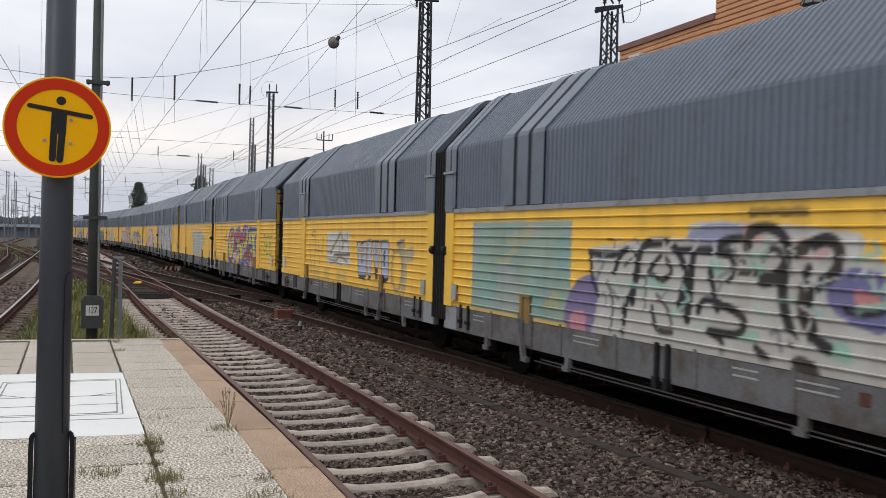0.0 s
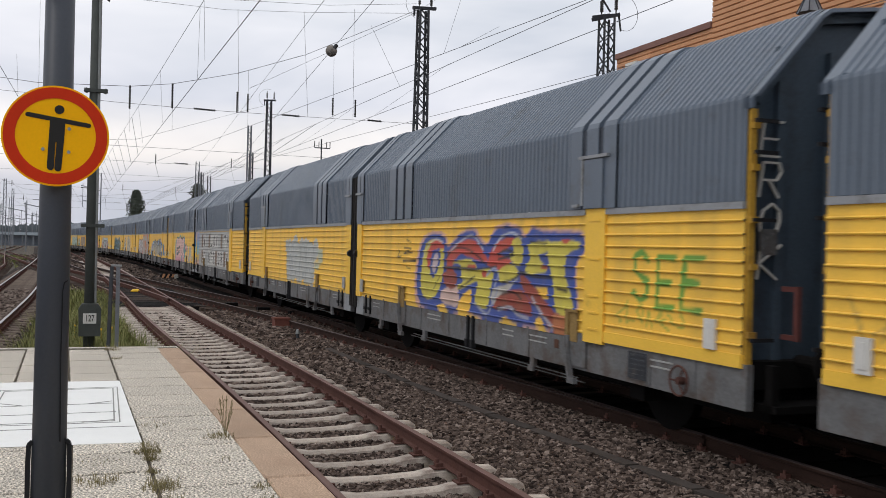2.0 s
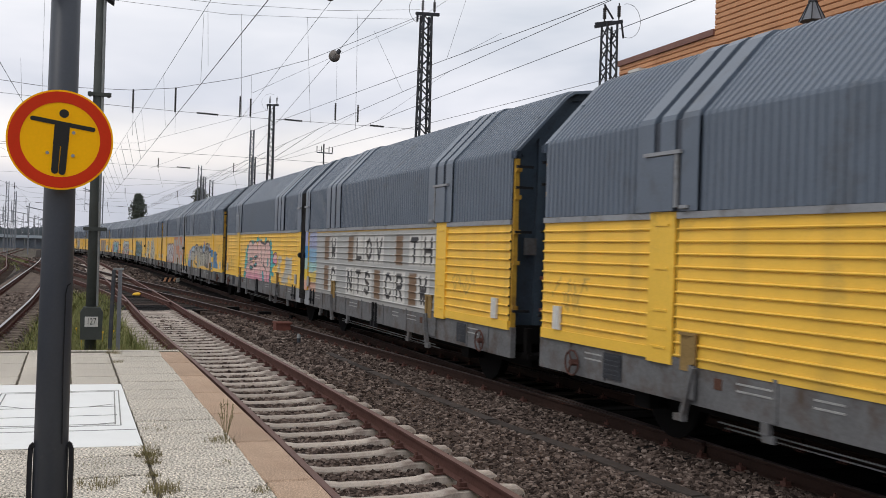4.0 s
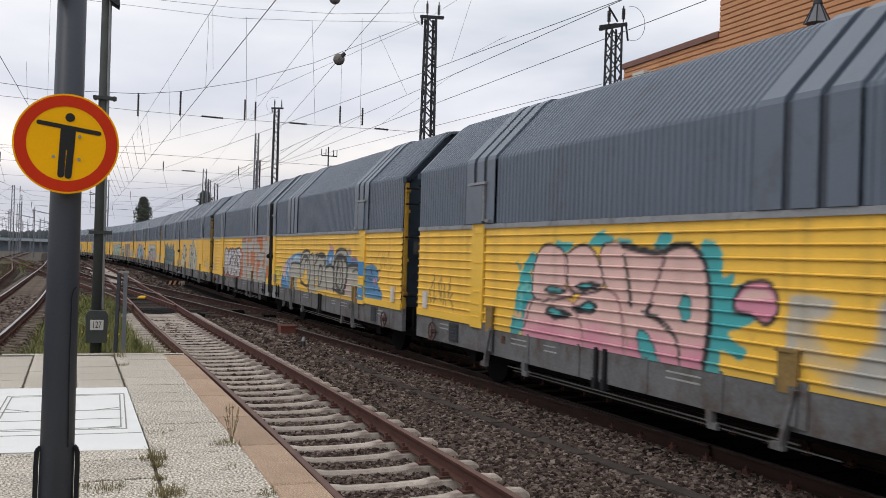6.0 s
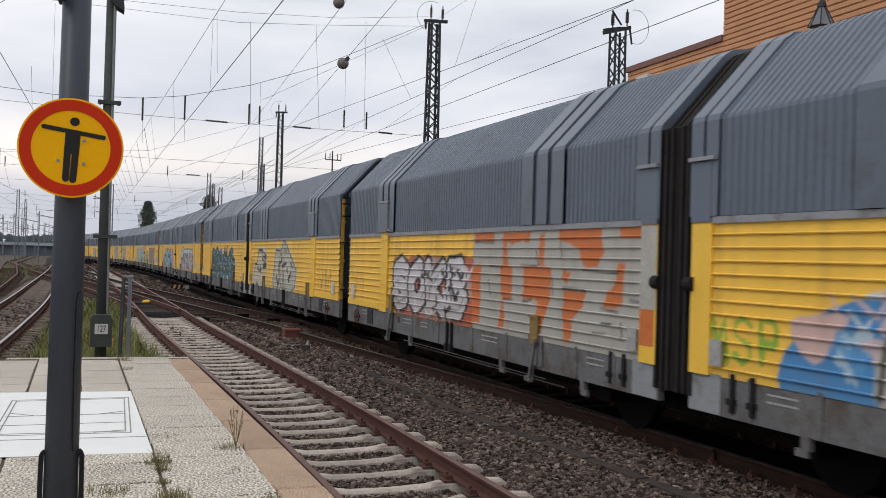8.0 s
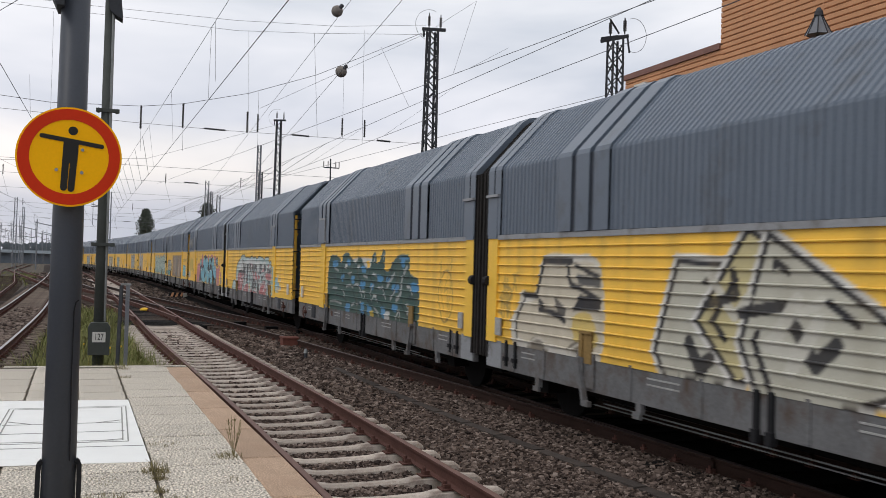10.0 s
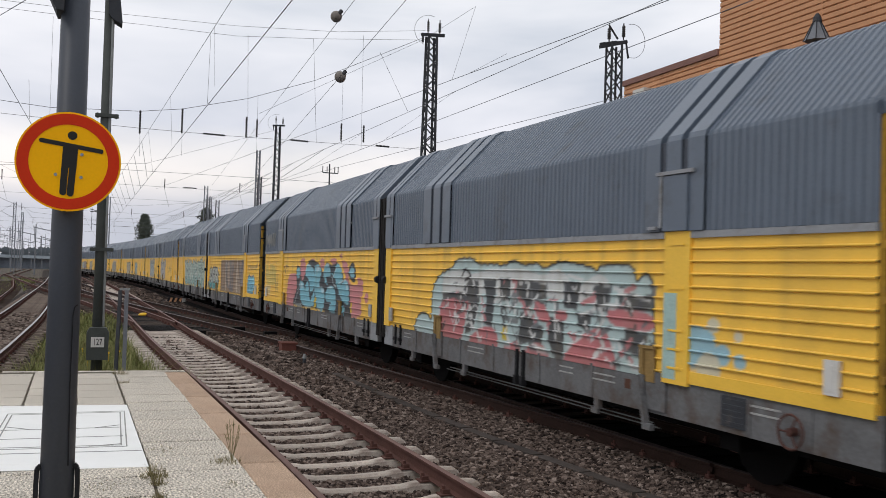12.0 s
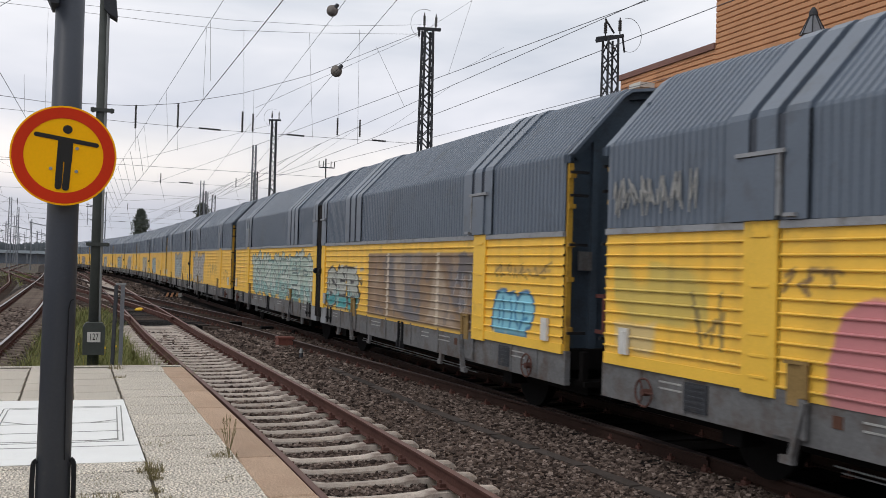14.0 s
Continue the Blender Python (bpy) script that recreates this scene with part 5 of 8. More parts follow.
        c.curve([(7.62, 1.56), (8.02, 1.66), (8.31, 1.72), (8.70, 1.69)], 0.03, (.60, .61, .60))
        c.curve([(7.30, 1.13), (7.68, 1.31)], 0.03, (.60, .61, .60))
        c.curve([(8.23, 1.07), (8.44, 1.00)], 0.03, (.60, .61, .60))
        c.curve([(4.03, 2.00), (4.87, 2.01)], 0.03, (.60, .61, .60))
        c.curve([(5.84, 2.03), (6.68, 1.94)], 0.03, (.60, .61, .60))
        c.curve([(7.27, 2.06), (7.65, 2.00)], 0.03, (.60, .61, .60))
        c.curve([(8.39, 1.92), (9.15, 1.80)], 0.03, (.60, .61, .60))
        c.curve([(8.50, 1.30), (8.59, 1.12)], 0.03, (.60, .61, .60))
        c.curve([(7.81, 1.90), (7.77, 1.72)], 0.03, (.60, .61, .60))
        c.curve([(3.44, 1.38), (3.66, 1.29), (3.51, 1.18)], 0.03, (.60, .61, .60))
        c.curve([(6.31, 1.07), (6.70, 1.03)], 0.03, (.60, .61, .60))
        c.curve([(3.72, 1.99), (3.87, 2.11), (4.08, 2.00), (3.85, 1.93)], 0.035, INK)
        c.fill([(5.33, 1.27), (5.49, 1.29), (5.48, 1.07), (5.32, 1.09)], (.62, .46, .03), smooth=False)
        c.strokes(2.9, 9.2, 1.0, 1.95, [(.07, .075, .08), (.60, .61, .60), (.60, .61, .60), (.50, .19, .20), (.16, .17, .18)], 150, 11, (.015, .045), (.06, .28), .9)
        c.tag(.5, 1.6, 1.9, 2.15, (.45, .28, .06), 4, .015, .5)
    elif k == 10:
        c.tag(.05, .7, 1.85, 2.15, (.16, .10, .07), 13, .03, .8)
        c.fill([(0.63, 0.89), (0.77, 1.75), (1.41, 1.89), (1.91, 1.78), (1.78, 1.05)], (.55, .22, .23))
        c.fill([(2.30, 2.27), (2.82, 2.27), (2.93, 1.75), (2.37, 1.74)], (.55, .22, .23))
        c.fill([(3.49, 2.29), (3.91, 2.29), (3.92, 2.08), (3.50, 2.10)], (.55, .22, .23))
        c.fill([(4.56, 2.29), (4.95, 2.29), (4.93, 2.06), (4.61, 2.09)], (.55, .22, .23))
        c.fill([(5.55, 2.29), (6.06, 2.31), (6.19, 2.20), (5.95, 2.10)], (.55, .22, .23))
        c.fill([(6.64, 2.22), (7.00, 2.24), (7.22, 2.10), (7.30, 1.82), (7.56, 1.71), (8.03, 1.72), (8.01, 1.85), (8.41, 1.83), (8.46, 1.55), (8.34, 1.39), (8.35, 1.04), (7.63, 0.94), (7.37, 1.31), (7.02, 1.85)], (.55, .22, .23))
        c.fill([(8.61, 1.51), (8.81, 1.56), (8.88, 1.41), (8.74, 1.32), (8.61, 1.37)], (.55, .22, .23))
        c.fill([(6.49, 2.42), (6.65, 2.41), (6.65, 2.32), (6.49, 2.32)], (.55, .22, .23))
        c.fill([(1.48, 1.03), (1.90, 1.48), (1.78, 1.84), (1.88, 2.10), (2.26, 2.06), (2.59, 1.69), (3.32, 2.26), (4.35, 2.19), (4.88, 1.96), (5.15, 2.21), (5.69, 2.15), (6.27, 2.20), (6.73, 1.96), (6.88, 1.81), (7.35, 1.70), (7.45, 1.35), (7.58, 0.94), (6.98, 0.93), (5.49, 0.92), (3.99, 1.03), (2.50, 0.94)], (.04, .045, .055))
        c.fill([(1.81, 1.84), (1.89, 2.04), (2.21, 2.04), (2.28, 1.86), (2.03, 1.75)], (.20, .46, .55))
        c.fill([(2.25, 1.67), (2.73, 1.63), (2.90, 1.42), (3.02, 1.65), (3.27, 1.66), (3.54, 1.18), (3.96, 1.47), (3.90, 1.06), (2.57, 1.09)], (.20, .46, .55))
        c.fill([(2.95, 1.87), (3.11, 2.15), (3.81, 2.03), (3.95, 1.59), (3.56, 1.41), (3.36, 1.72)], (.20, .46, .55))
        c.fill([(3.95, 2.05), (4.25, 2.16), (4.57, 2.09), (4.68, 1.91), (4.51, 1.61), (5.00, 1.48), (5.07, 1.20), (4.83, 0.94), (4.34, 1.05), (4.19, 1.28), (3.98, 1.53)], (.20, .46, .55))
        c.fill([(4.90, 1.92), (5.06, 2.14), (5.43, 2.15), (5.62, 1.89), (5.19, 1.83), (5.38, 1.65), (5.13, 1.70)], (.20, .46, .55))
        c.fill([(5.16, 1.40), (5.48, 1.61), (6.06, 1.55), (6.16, 1.03), (5.51, 1.06), (5.76, 1.22), (5.32, 1.23)], (.20, .46, .55))
        c.fill([(5.62, 1.96), (5.96, 1.94), (6.19, 2.17), (6.50, 2.13), (6.73, 1.92), (6.72, 1.75), (6.31, 1.60), (6.06, 1.81)], (.20, .46, .55))
        c.fill([(6.74, 1.71), (7.02, 1.81), (7.29, 1.66), (7.34, 1.31), (7.11, 1.24), (6.55, 1.40), (6.39, 1.61)], (.20, .46, .55))
        c.fill([(6.62, 1.11), (6.98, 1.19), (6.91, 0.93), (6.55, 0.93)], (.20, .46, .55))
        c.curve([(2.91, 1.92), (3.11, 2.15), (3.64, 2.06)], 0.02, (.52, .62, .63))
        c.curve([(1.66, 1.04), (2.05, 1.38), (2.26, 1.66)], 0.02, (.52, .62, .63))
        c.curve([(5.02, 2.07), (5.17, 2.16), (5.43, 2.15)], 0.02, (.52, .62, .63))
        c.curve([(5.80, 1.81), (6.04, 1.99), (6.11, 2.09)], 0.02, (.52, .62, .63))
        c.curve([(6.44, 1.71), (6.74, 1.77), (7.02, 1.80)], 0.02, (.52, .62, .63))
        c.curve([(4.39, 1.56), (4.70, 1.55), (4.95, 1.44)], 0.02, (.52, .62, .63))
        c.curve([(5.46, 1.59), (5.81, 1.59)], 0.02, (.52, .62, .63))
        c.curve([(5.80, 1.81), (5.93, 1.68), (6.14, 1.63)], 0.02, (.52, .62, .63))
        c.curve([(1.79, 1.01), (2.57, 1.04)], 0.02, (.52, .62, .63))
        c.fill([(4.70, 1.58), (4.95, 1.56), (4.98, 1.45), (4.76, 1.47)], (.44, .60, .66))
        c.fill([(7.07, 1.74), (7.24, 1.68), (7.23, 1.58), (7.07, 1.62)], (.44, .60, .66))
        c.fill([(4.14, 2.09), (4.41, 2.11), (4.47, 1.99), (4.17, 1.98)], (.44, .60, .66))
        c.fill([(2.39, 1.63), (2.62, 1.61), (2.61, 1.50), (2.36, 1.51)], (.44, .60, .66))
        c.fill([(7.24, 1.98), (7.40, 2.16), (7.65, 2.20), (7.85, 2.03), (7.82, 1.80), (7.64, 1.76), (7.36, 1.86)], (.03, .035, .045))
        c.fill([(7.31, 2.02), (7.59, 2.12), (7.75, 1.99), (7.67, 1.87), (7.41, 1.90)], (.24, .50, .60))
        c.fill([(4.04, 1.29), (4.24, 1.31), (4.23, 1.04), (4.03, 1.04)], (.65, .46, .03), smooth=False)
        c.fill([(7.49, 1.29), (7.61, 1.30), (7.61, 1.06), (7.48, 1.06)], (.65, .46, .03), smooth=False)
    elif k == 11:
        c.word("SEB", .3, 3.1, 1.0, 1.95, (.40, .42, .38), INK, 5, .14, .05, TEAL)
        c.strokes(.4, 3.2, 1.05, 2.0, [INK, (.45, .46, .43)], 30, 6)
        c.block(3.75, 9.5, 1.0, 2.3, (.25, .165, .10))
        c.fade(3.8, 9.45, 1.03, 2.25, [(.25, .165, .10), (.33, .22, .13), (.15, .14, .15), (.40, .31, .23)], 4, 2.2)
        c.block(6.1, 7.0, 1.05, 2.28, (.16, .155, .17), .8, .06, 3)
        c.block(8.75, 9.5, 1.35, 2.28, (.11, .105, .12), .85, .08, 5)
        c.block(3.95, 4.9, 1.05, 2.2, (.27, .17, .10), .7, .05, 8)
        c.strokes(3.9, 9.4, 1.1, 2.2, [(.14, .13, .14), (.36, .27, .19), (.30, .19, .11)], 50, 9, (.03, .12), (.1, .4), .5)
        for u in (5.0, 7.75):
            c.block(u, u + .15, 1.02, 2.3, (.60, .52, .42), .9)
        c.tag(8.6, 9.4, 1.2, 2.0, (.5, .5, .5), 5, .02, .5)
    elif k == 12:
        mint = (.40, .50, .44)
        c.cloud(.6, 9.3, .95, 2.25, (.47, .52, .47), 4, (.10, .16, .15))
        c.word("SKOBER", .8, 9.1, .98, 2.2, mint, (.07, .12, .12), 9, .15, .05, (.22, .40, .38), WHT, 1.3)
        c.strokes(.8, 9.2, 1.0, 2.1, [(.06, .10, .10), (.55, .58, .54), (.20, .38, .36)], 80, 17, (.02, .05))
    else:
        rr = random.Random(900 + k)
        cols = [CREAM, SILVER, (.36, .42, .44), (.30, .40, .36), (.30, .42, .48), (.42, .40, .38), (.30, .27, .30), WHT]
        for _ in range(rr.choice((1, 2, 2))):
            u0 = rr.uniform(.6, 5.5)
            w = rr.uniform(2.4, 4.2)
            a, b = rr.choice(cols), rr.choice(cols)
            c.cloud(u0, u0 + w, 1.0, rr.uniform(1.8, 2.35), a, rr.randint(1, 99), INK if rr.random() < .5 else None)
            c.word("".join(rr.choice("ABEKORSUWZ") for _ in range(4)), u0 + .1, u0 + w - .1, 1.0, 2.1, b, INK, rr.randint(1, 99), .16, .045)
        c.tag(rr.uniform(5, 7), rr.uniform(7.5, 9), 1.2, 2.0, (.12, .1, .08), k, .025, .6)


def design_end(k, c):
    """The short panel beside the door, next to the wide gap."""
    if k == 11:
        c.block(.3, 2.1, 1.98, 2.08, (.28, .2, .12), .5, .03)
        c.tag(.35, 2.1, 1.9, 2.15, (.13, .09, .05), 4, .02)
        c.fill([(.33, 1.14), (.33, 1.45), (.45, 1.66), (.65, 1.72), (.84, 1.65), (1.0, 1.68), (1.1, 1.6), (1.28, 1.70), (1.48, 1.69), (1.62, 1.52), (1.52, 1.28), (1.38, 1.22), (1.35, 1.10), (.85, 1.12)], (.24, .55, .66), (.04, .16, .32), .05)
        for pts in ([(.52, 1.5), (.50, 1.25)], [(.62, 1.62), (.66, 1.45), (.62, 1.2)], [(.88, 1.6), (.92, 1.4), (.86, 1.2)], [(1.1, 1.58), (1.04, 1.4), (1.12, 1.25)], [(1.32, 1.55), (1.30, 1.35)], [(1.18, 1.2), (1.28, 1.32), (1.42, 1.36)]):
            c.curve(pts, .035, (.05, .22, .40))
    elif k == 10:
        c.fade(.15, 1.9, 1.45, 2.15, [(.38, .40, .15)], 4, 3, .5)
        c.fade(.15, 1.3, 1.12, 1.5, [(.58, .50, .30)], 6, 3, .7)
        c.tag(1.7, 2.15, 1.25, 1.95, (.15, .12, .07), 3, .03)
    elif k == 5:
        c.blob(.35, 1.45, .7, .36, (.07, .23, .42), None, .04, 3, .12)
        c.blob(.3, 1.15, .9, .25, (.09, .25, .44), None, .04, 5, .1)
        c.blob(.75, 1.45, .12, .1, (.45, .3, .42), None)
        c.strokes(.0, 1.0, 1.2, 1.75, [INK], 7, 3, (.02, .035))
        c.tag(.8, 1.9, 1.7, 2.1, (.3, .2, .05), 5, .02, .6)
    elif k == 9:
        for i, (a, b, rad) in enumerate(((.1, 1.35, .3), (.35, 1.6, .12), (.55, 1.3, .14), (.75, 1.5, .07), (.8, 1.25, .09), (.3, 1.15, .22))):
            c.blob(a, b, rad, rad * .8, ((.30, .48, .55), (.58, .55, .42))[i % 2], None, .03, i)
    elif k == 1:
        c.word("SEE", .5, 1.9, 1.45, 2.05, (.16, .34, .06), (.14, .32, .05), 8, .03, .012)
        c.tag(.3, 1.6, 1.2, 1.5, (.25, .36, .06), 4, .02)
    elif k % 3 == 1:
        c.tag(.6, 1.7, 1.15, 1.75, (.16, .11, .06), k, .03, .7)
    else:
        c.tag(.3, 1.2, 1.3, 1.8, (.25, .17, .08), k + 3, .02, .5)


def panel_mesh(name, d0, d1, z0, z1, k, flip, step, painter):
    """A ribbed side sheet, painted; d runs from the wide gap, flip: the wide gap is at the far end."""
    n = max(2, int(round((d1 - d0) / step)))
    d = np.linspace(d0, d1, n + 1)
    zs, xs = [z0], [-1.5]
    for i in range(11, -1, -1):
        zr = 2.375 - i * 0.1335
        if zr < z0 + .03 or zr > z1 - .03:
            continue
        for a, b in ((-.012, 0), (-.010, .021), (.002, .027), (.011, .021), (.014, 0)):
            zs.append(zr + a), xs.append(-1.5 - b)
        if step < .05:
            for a in (.042, .067, .092):
                zs.append(zr + a), xs.append(-1.5)
        else:
            zs.append(zr + .067), xs.append(-1.5)
    while zs[-1] >= z1 - .004:
        zs.pop(), xs.pop()
    zs.append(z1), xs.append(-1.5)
    zs, xs = np.array(zs), np.array(xs)
    y = (6.66 - d) if flip else (d - 6.66)
    if flip:
        u = d - d0
    else:
        u = d1 - d
    c = Canvas(u, zs, 70 + k)
    painter(k, c)
    # patchy brown tint, stronger towards the panel's lower edge
    low_tint = np.clip((1.25 - c.Z) / .5, 0, 1) * (.4 + .6 * np.clip(c.wob(5, k + 200) + .4, 0, 1))
    c.put(low_tint, (.16, .12, .07), .35)
    rr = np.random.RandomState(300 + k)
    streak = np.interp(u, np.linspace(-.5, 10, 90), rr.rand(90) ** 3)[:, None] * np.clip(.35 + (c.Z - z0) / (z1 - z0) * .4 + .4 * c.wob(6, k + 61), 0, 1)
    c.put(streak, (.20, .15, .08), .35)
    m, p = len(d), len(zs)
    V = np.empty((m, p, 3))
    V[..., 0], V[..., 1], V[..., 2] = xs[None, :], y[:, None], zs[None, :]
    I = np.arange(m * p).reshape(m, p)
    Q = np.stack([I[:-1, :-1], I[1:, :-1], I[1:, 1:], I[:-1, 1:]], -1).reshape(-1, 4)
    if not flip:
        Q = Q[:, ::-1]
    me = bpy.data.meshes.new(name)
    me.vertices.add(m * p)
    me.vertices.foreach_set("co", V.ravel())
    me.loops.add(Q.size)
    me.loops.foreach_set("vertex_index", Q.ravel().astype(np.int32))
    me.polygons.add(len(Q))
    me.polygons.foreach_set("loop_start", np.arange(0, Q.size, 4, dtype=np.int32))
    me.polygons.foreach_set("use_smooth", np.zeros(len(Q), dtype=bool))
    me.update(calc_edges=True)
    at = me.color_attributes.new("paint", "FLOAT_COLOR", "POINT")
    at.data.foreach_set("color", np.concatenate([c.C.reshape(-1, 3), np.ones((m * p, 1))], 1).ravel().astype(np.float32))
    me.materials.append(M_PANEL)
    return me


# ---- the wagon: meshes shared by all, for both ways round ----
ROOF = [(-1.5, 2.56), (-1.5, 3.535), (-1.485, 3.57), (-0.72, 4.40), (-0.60, 4.48), (0.0, 4.56), (0.60, 4.48), (0.72, 4.40), (1.485, 3.57), (1.5, 3.535), (1.5, 2.56)]


def grown(prof, g):
    """The roof's outline pushed out by g."""
    out = []
    for x, z in prof:
        l = math.hypot(x, z - 2.6) or 1
        if abs(x) > 1.49:
            out.append((x + math.copysign(g, x), z))
        else:
            out.append((x + g * x / l * 1.1, z + g * (z - 2.6) / l))
    return out


def hood_bm(Y, d0, d1):
    """Corrugated roof and upper sides."""
    bm = B()
    rows, d = [], d0
    pitch = (d1 - d0) / round((d1 - d0) / 0.112)
    n = round((d1 - d0) / pitch)
    low, high = grown(ROOF, 0.006), grown(ROOF, 0.023)
    for i in range(n):
        for a, prof in ((0.02, low), (0.46, low), (0.56, high), (0.92, high)):
            rows.append([bm.verts.new((x, Y(d0 + (i + a) * pitch), z)) for x, z in prof])
    for r0, r1 in zip(rows, rows[1:]):
        for a in range(len(ROOF) - 1):
            bm.faces.new((r0[a], r0[a + 1], r1[a + 1], r1[a]))
    return bm


def band_bm(Y, d0, d1, g, zmin=2.56):
    """A smooth hoop over the roof."""
    bm = B()
    o, i = grown(ROOF, g), grown(ROOF, -0.04)
    o[0], o[-1], i[0], i[-1] = (o[0][0], zmin), (o[-1][0], zmin), (i[0][0], zmin), (i[-1][0], zmin)
    A = [[bm.verts.new((x, Y(d), z)) for x, z in p] for d in (d0, d1) for p in (o, i)]
    for a in range(len(ROOF) - 1):
        bm.faces.new((A[0][a], A[0][a + 1], A[2][a + 1], A[2][a]))
        bm.faces.new((A[0][a], A[0][a + 1], A[1][a + 1], A[1][a]))
        bm.faces.new((A[2][a], A[2][a + 1], A[3][a + 1], A[3][a]))
    return bm


def wagon_parts(flip):
    """Part meshes of a half-wagon: (name, mesh, label)."""
    def Y(d):
        return 6.66 - d if flip else d - 6.66

    def bx(bm, x0, x1, d0, d1, z0, z1, mi=0):
        a, b = sorted((Y(d0), Y(d1)))
        box(bm, x0, x1, a, b, z0, z1, mi)

    out = []

    def add(name, bm, mat, label=""):
        out.append((name, mesh_of(name, bm, mat), label))

    for d0, d1 in ((0.50, 2.72), (3.78, 9.62), (10.86, 12.62)):
        add("hood", hood_bm(Y, d0, d1), M_GREY, "corrugated dark grey hood")
    for d0, d1, g in ((2.72, 3.00, .05), (3.12, 3.38, .05), (3.50, 3.78, .05), (9.62, 9.96, .05), (10.08, 10.40, .05), (10.52, 10.86, .05), (12.62, 12.82, .045), (12.86, 13.06, .045)):
        add("roof_hoop", band_bm(Y, d0, d1, g), M_GREY)
    # bands between the hoops, coloured darker for the shade in the grooves
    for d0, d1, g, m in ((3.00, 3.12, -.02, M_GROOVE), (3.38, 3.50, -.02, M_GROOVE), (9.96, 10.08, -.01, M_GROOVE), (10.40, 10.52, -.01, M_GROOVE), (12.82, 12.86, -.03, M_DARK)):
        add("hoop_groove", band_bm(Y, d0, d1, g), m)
    add("end_hoop", band_bm(Y, 0.40, 0.50, 0.0, 3.44), M_GREY)
    # end wall by the wide gap, and the bulkhead by the narrow joint
    bm = B()
    inner = [(x * .96, z if z > 3 else 0.9) for x, z in grown(ROOF, -0.05)]
    a, b = sorted((Y(0.66), Y(0.76)))
    prism(bm, inner, a, b)
    add("end_wall", bm, M_ENDW, "dark blue-grey end wall")
    for x in (-1.0, -.35, .35, 1.0):
        bm = B()
        bx(bm, x - .05, x + .05, .60, .66, 1.0, 4.1)
        add("end_rib", bm, M_ENDW)
    bm = B()
    o = grown(ROOF, -.06)
    for (x0, z0), (x1, z1) in zip(o[1:-1], o[2:-1]):
        beam(bm, (x0 * .95, Y(.60), z0), (x1 * .95, Y(.60), z1), .09, .12)
    add("end_arch", bm, M_ENDW, "blue-grey steel arch of the end wall")
    bm = B()
    for z in (1.25, 1.72):
        beam(bm, (-.95, Y(.58), z), (-.95, Y(.38), z), .05)
    beam(bm, (-.95, Y(.38), 1.22), (-.95, Y(.38), 1.75), .05)
    add("grab_rail", bm, M_RED, "faded red grab rail")
    bm = B()
    bx(bm, -1.25, -1.05, .57, .60, 2.05, 2.3)
    add("end_plate", bm, M_SILL)
    for n in range(6):
        g = -.02 if n % 2 else -.075
        bm = B()
        prism(bm, [(x * (.985 + g * .2), z if z > 3 else 0.7) for x, z in grown(ROOF, g)], *sorted((Y(13.0 + n * .055), Y(13.055 + n * .055))))
        add("bellows_fold", bm, M_BELLOWS, "black rubber fold of the gangway bellows")
    for x in (-1, 1):
        bm = B()
        bx(bm, x * 1.445 - .035, x * 1.445 + .035, .47, .52, .95, 3.44)
        for z in (1.25, 1.9, 2.35, 2.85, 3.25):
            bx(bm, x * 1.43 - .045, x * 1.43 + .045, .44, .47, z, z + .06)
        add("corner_post", bm, M_OCHRE)
        for z in (1.22, 2.36, 3.0, 3.3):
            bm = B()
            bx(bm, x * 1.36 - .14, x * 1.36 + .12, .36, .40, z, z + .035)
            add("latch", bm, M_BLACK)
        bm = B()
        bx(bm, x * 1.51 - .022, x * 1.51 + .022, .50, 2.95, 2.485, 2.555)
        add("gutter_rail", bm, M_GUTTER, "pale grey rail along the side")
        bm = B()
        bx(bm, x * 1.51 - .022, x * 1.51 + .022, 3.42, 12.86, 2.485, 2.555)
        add("gutter_rail", bm, M_GUTTER, "pale grey rail along the side")
        bm = B()
        bx(bm, x * 1.515 - .02, x * 1.515 + .02, 2.95, 3.40, .93, 2.56)
        add("yellow_door_post", bm, M_YEL)
        for z in (2.42, 1.95, 1.5, 1.3, 1.1):
            bm = B()
            bx(bm, x * 1.541 - .006, x * 1.541 + .006, 3.05, 3.30, z - .012, z + .012)
            add("hinge_strip", bm, M_YEL)
        bm = B()
        bx(bm, x * 1.555 - .02, x * 1.555 + .02, 2.97, 3.40, 2.565, 3.16)
        add("upper_door", bm, M_GREY)
        bm = B()
        bx(bm, x * 1.56 - .03, x * 1.56 + .03, 2.86, 3.52, 3.17, 3.21)
        bx(bm, x * 1.56 - .02, x * 1.56 + .02, 3.42, 3.46, 2.6, 3.2)
        bx(bm, x * 1.56 - .03, x * 1.56 + .03, 3.52, 3.66, 2.585, 2.62)
        add("door_bar", bm, M_GUTTER)
        bm = B()
        bx(bm, x * 1.53 - .02, x * 1.53 + .02, 12.72, 13.03, 2.5, 3.12)
        add("end_door", bm, M_GREY)
        bm = B()
        bx(bm, x * 1.56 - .03, x * 1.56 + .03, 12.64, 13.05, 3.13, 3.17)
        add("end_door_bar", bm, M_GUTTER)
        bm = B()
        bx(bm, x * 1.515 - .02, x * 1.515 + .02, 12.71, 13.03, .95, 2.5)
        add("end_door_post", bm, M_YEL)
        # frame beam and what hangs on it
        bm = B()
        bx(bm, x * 1.45 - .04, x * 1.45 + .04, .44, 13.06, .56, 1.0)
        for d in (3.35, 9.9):
            bx(bm, x * 1.50 - .02, x * 1.50 + .02, d, d + .42, .60, 1.02)
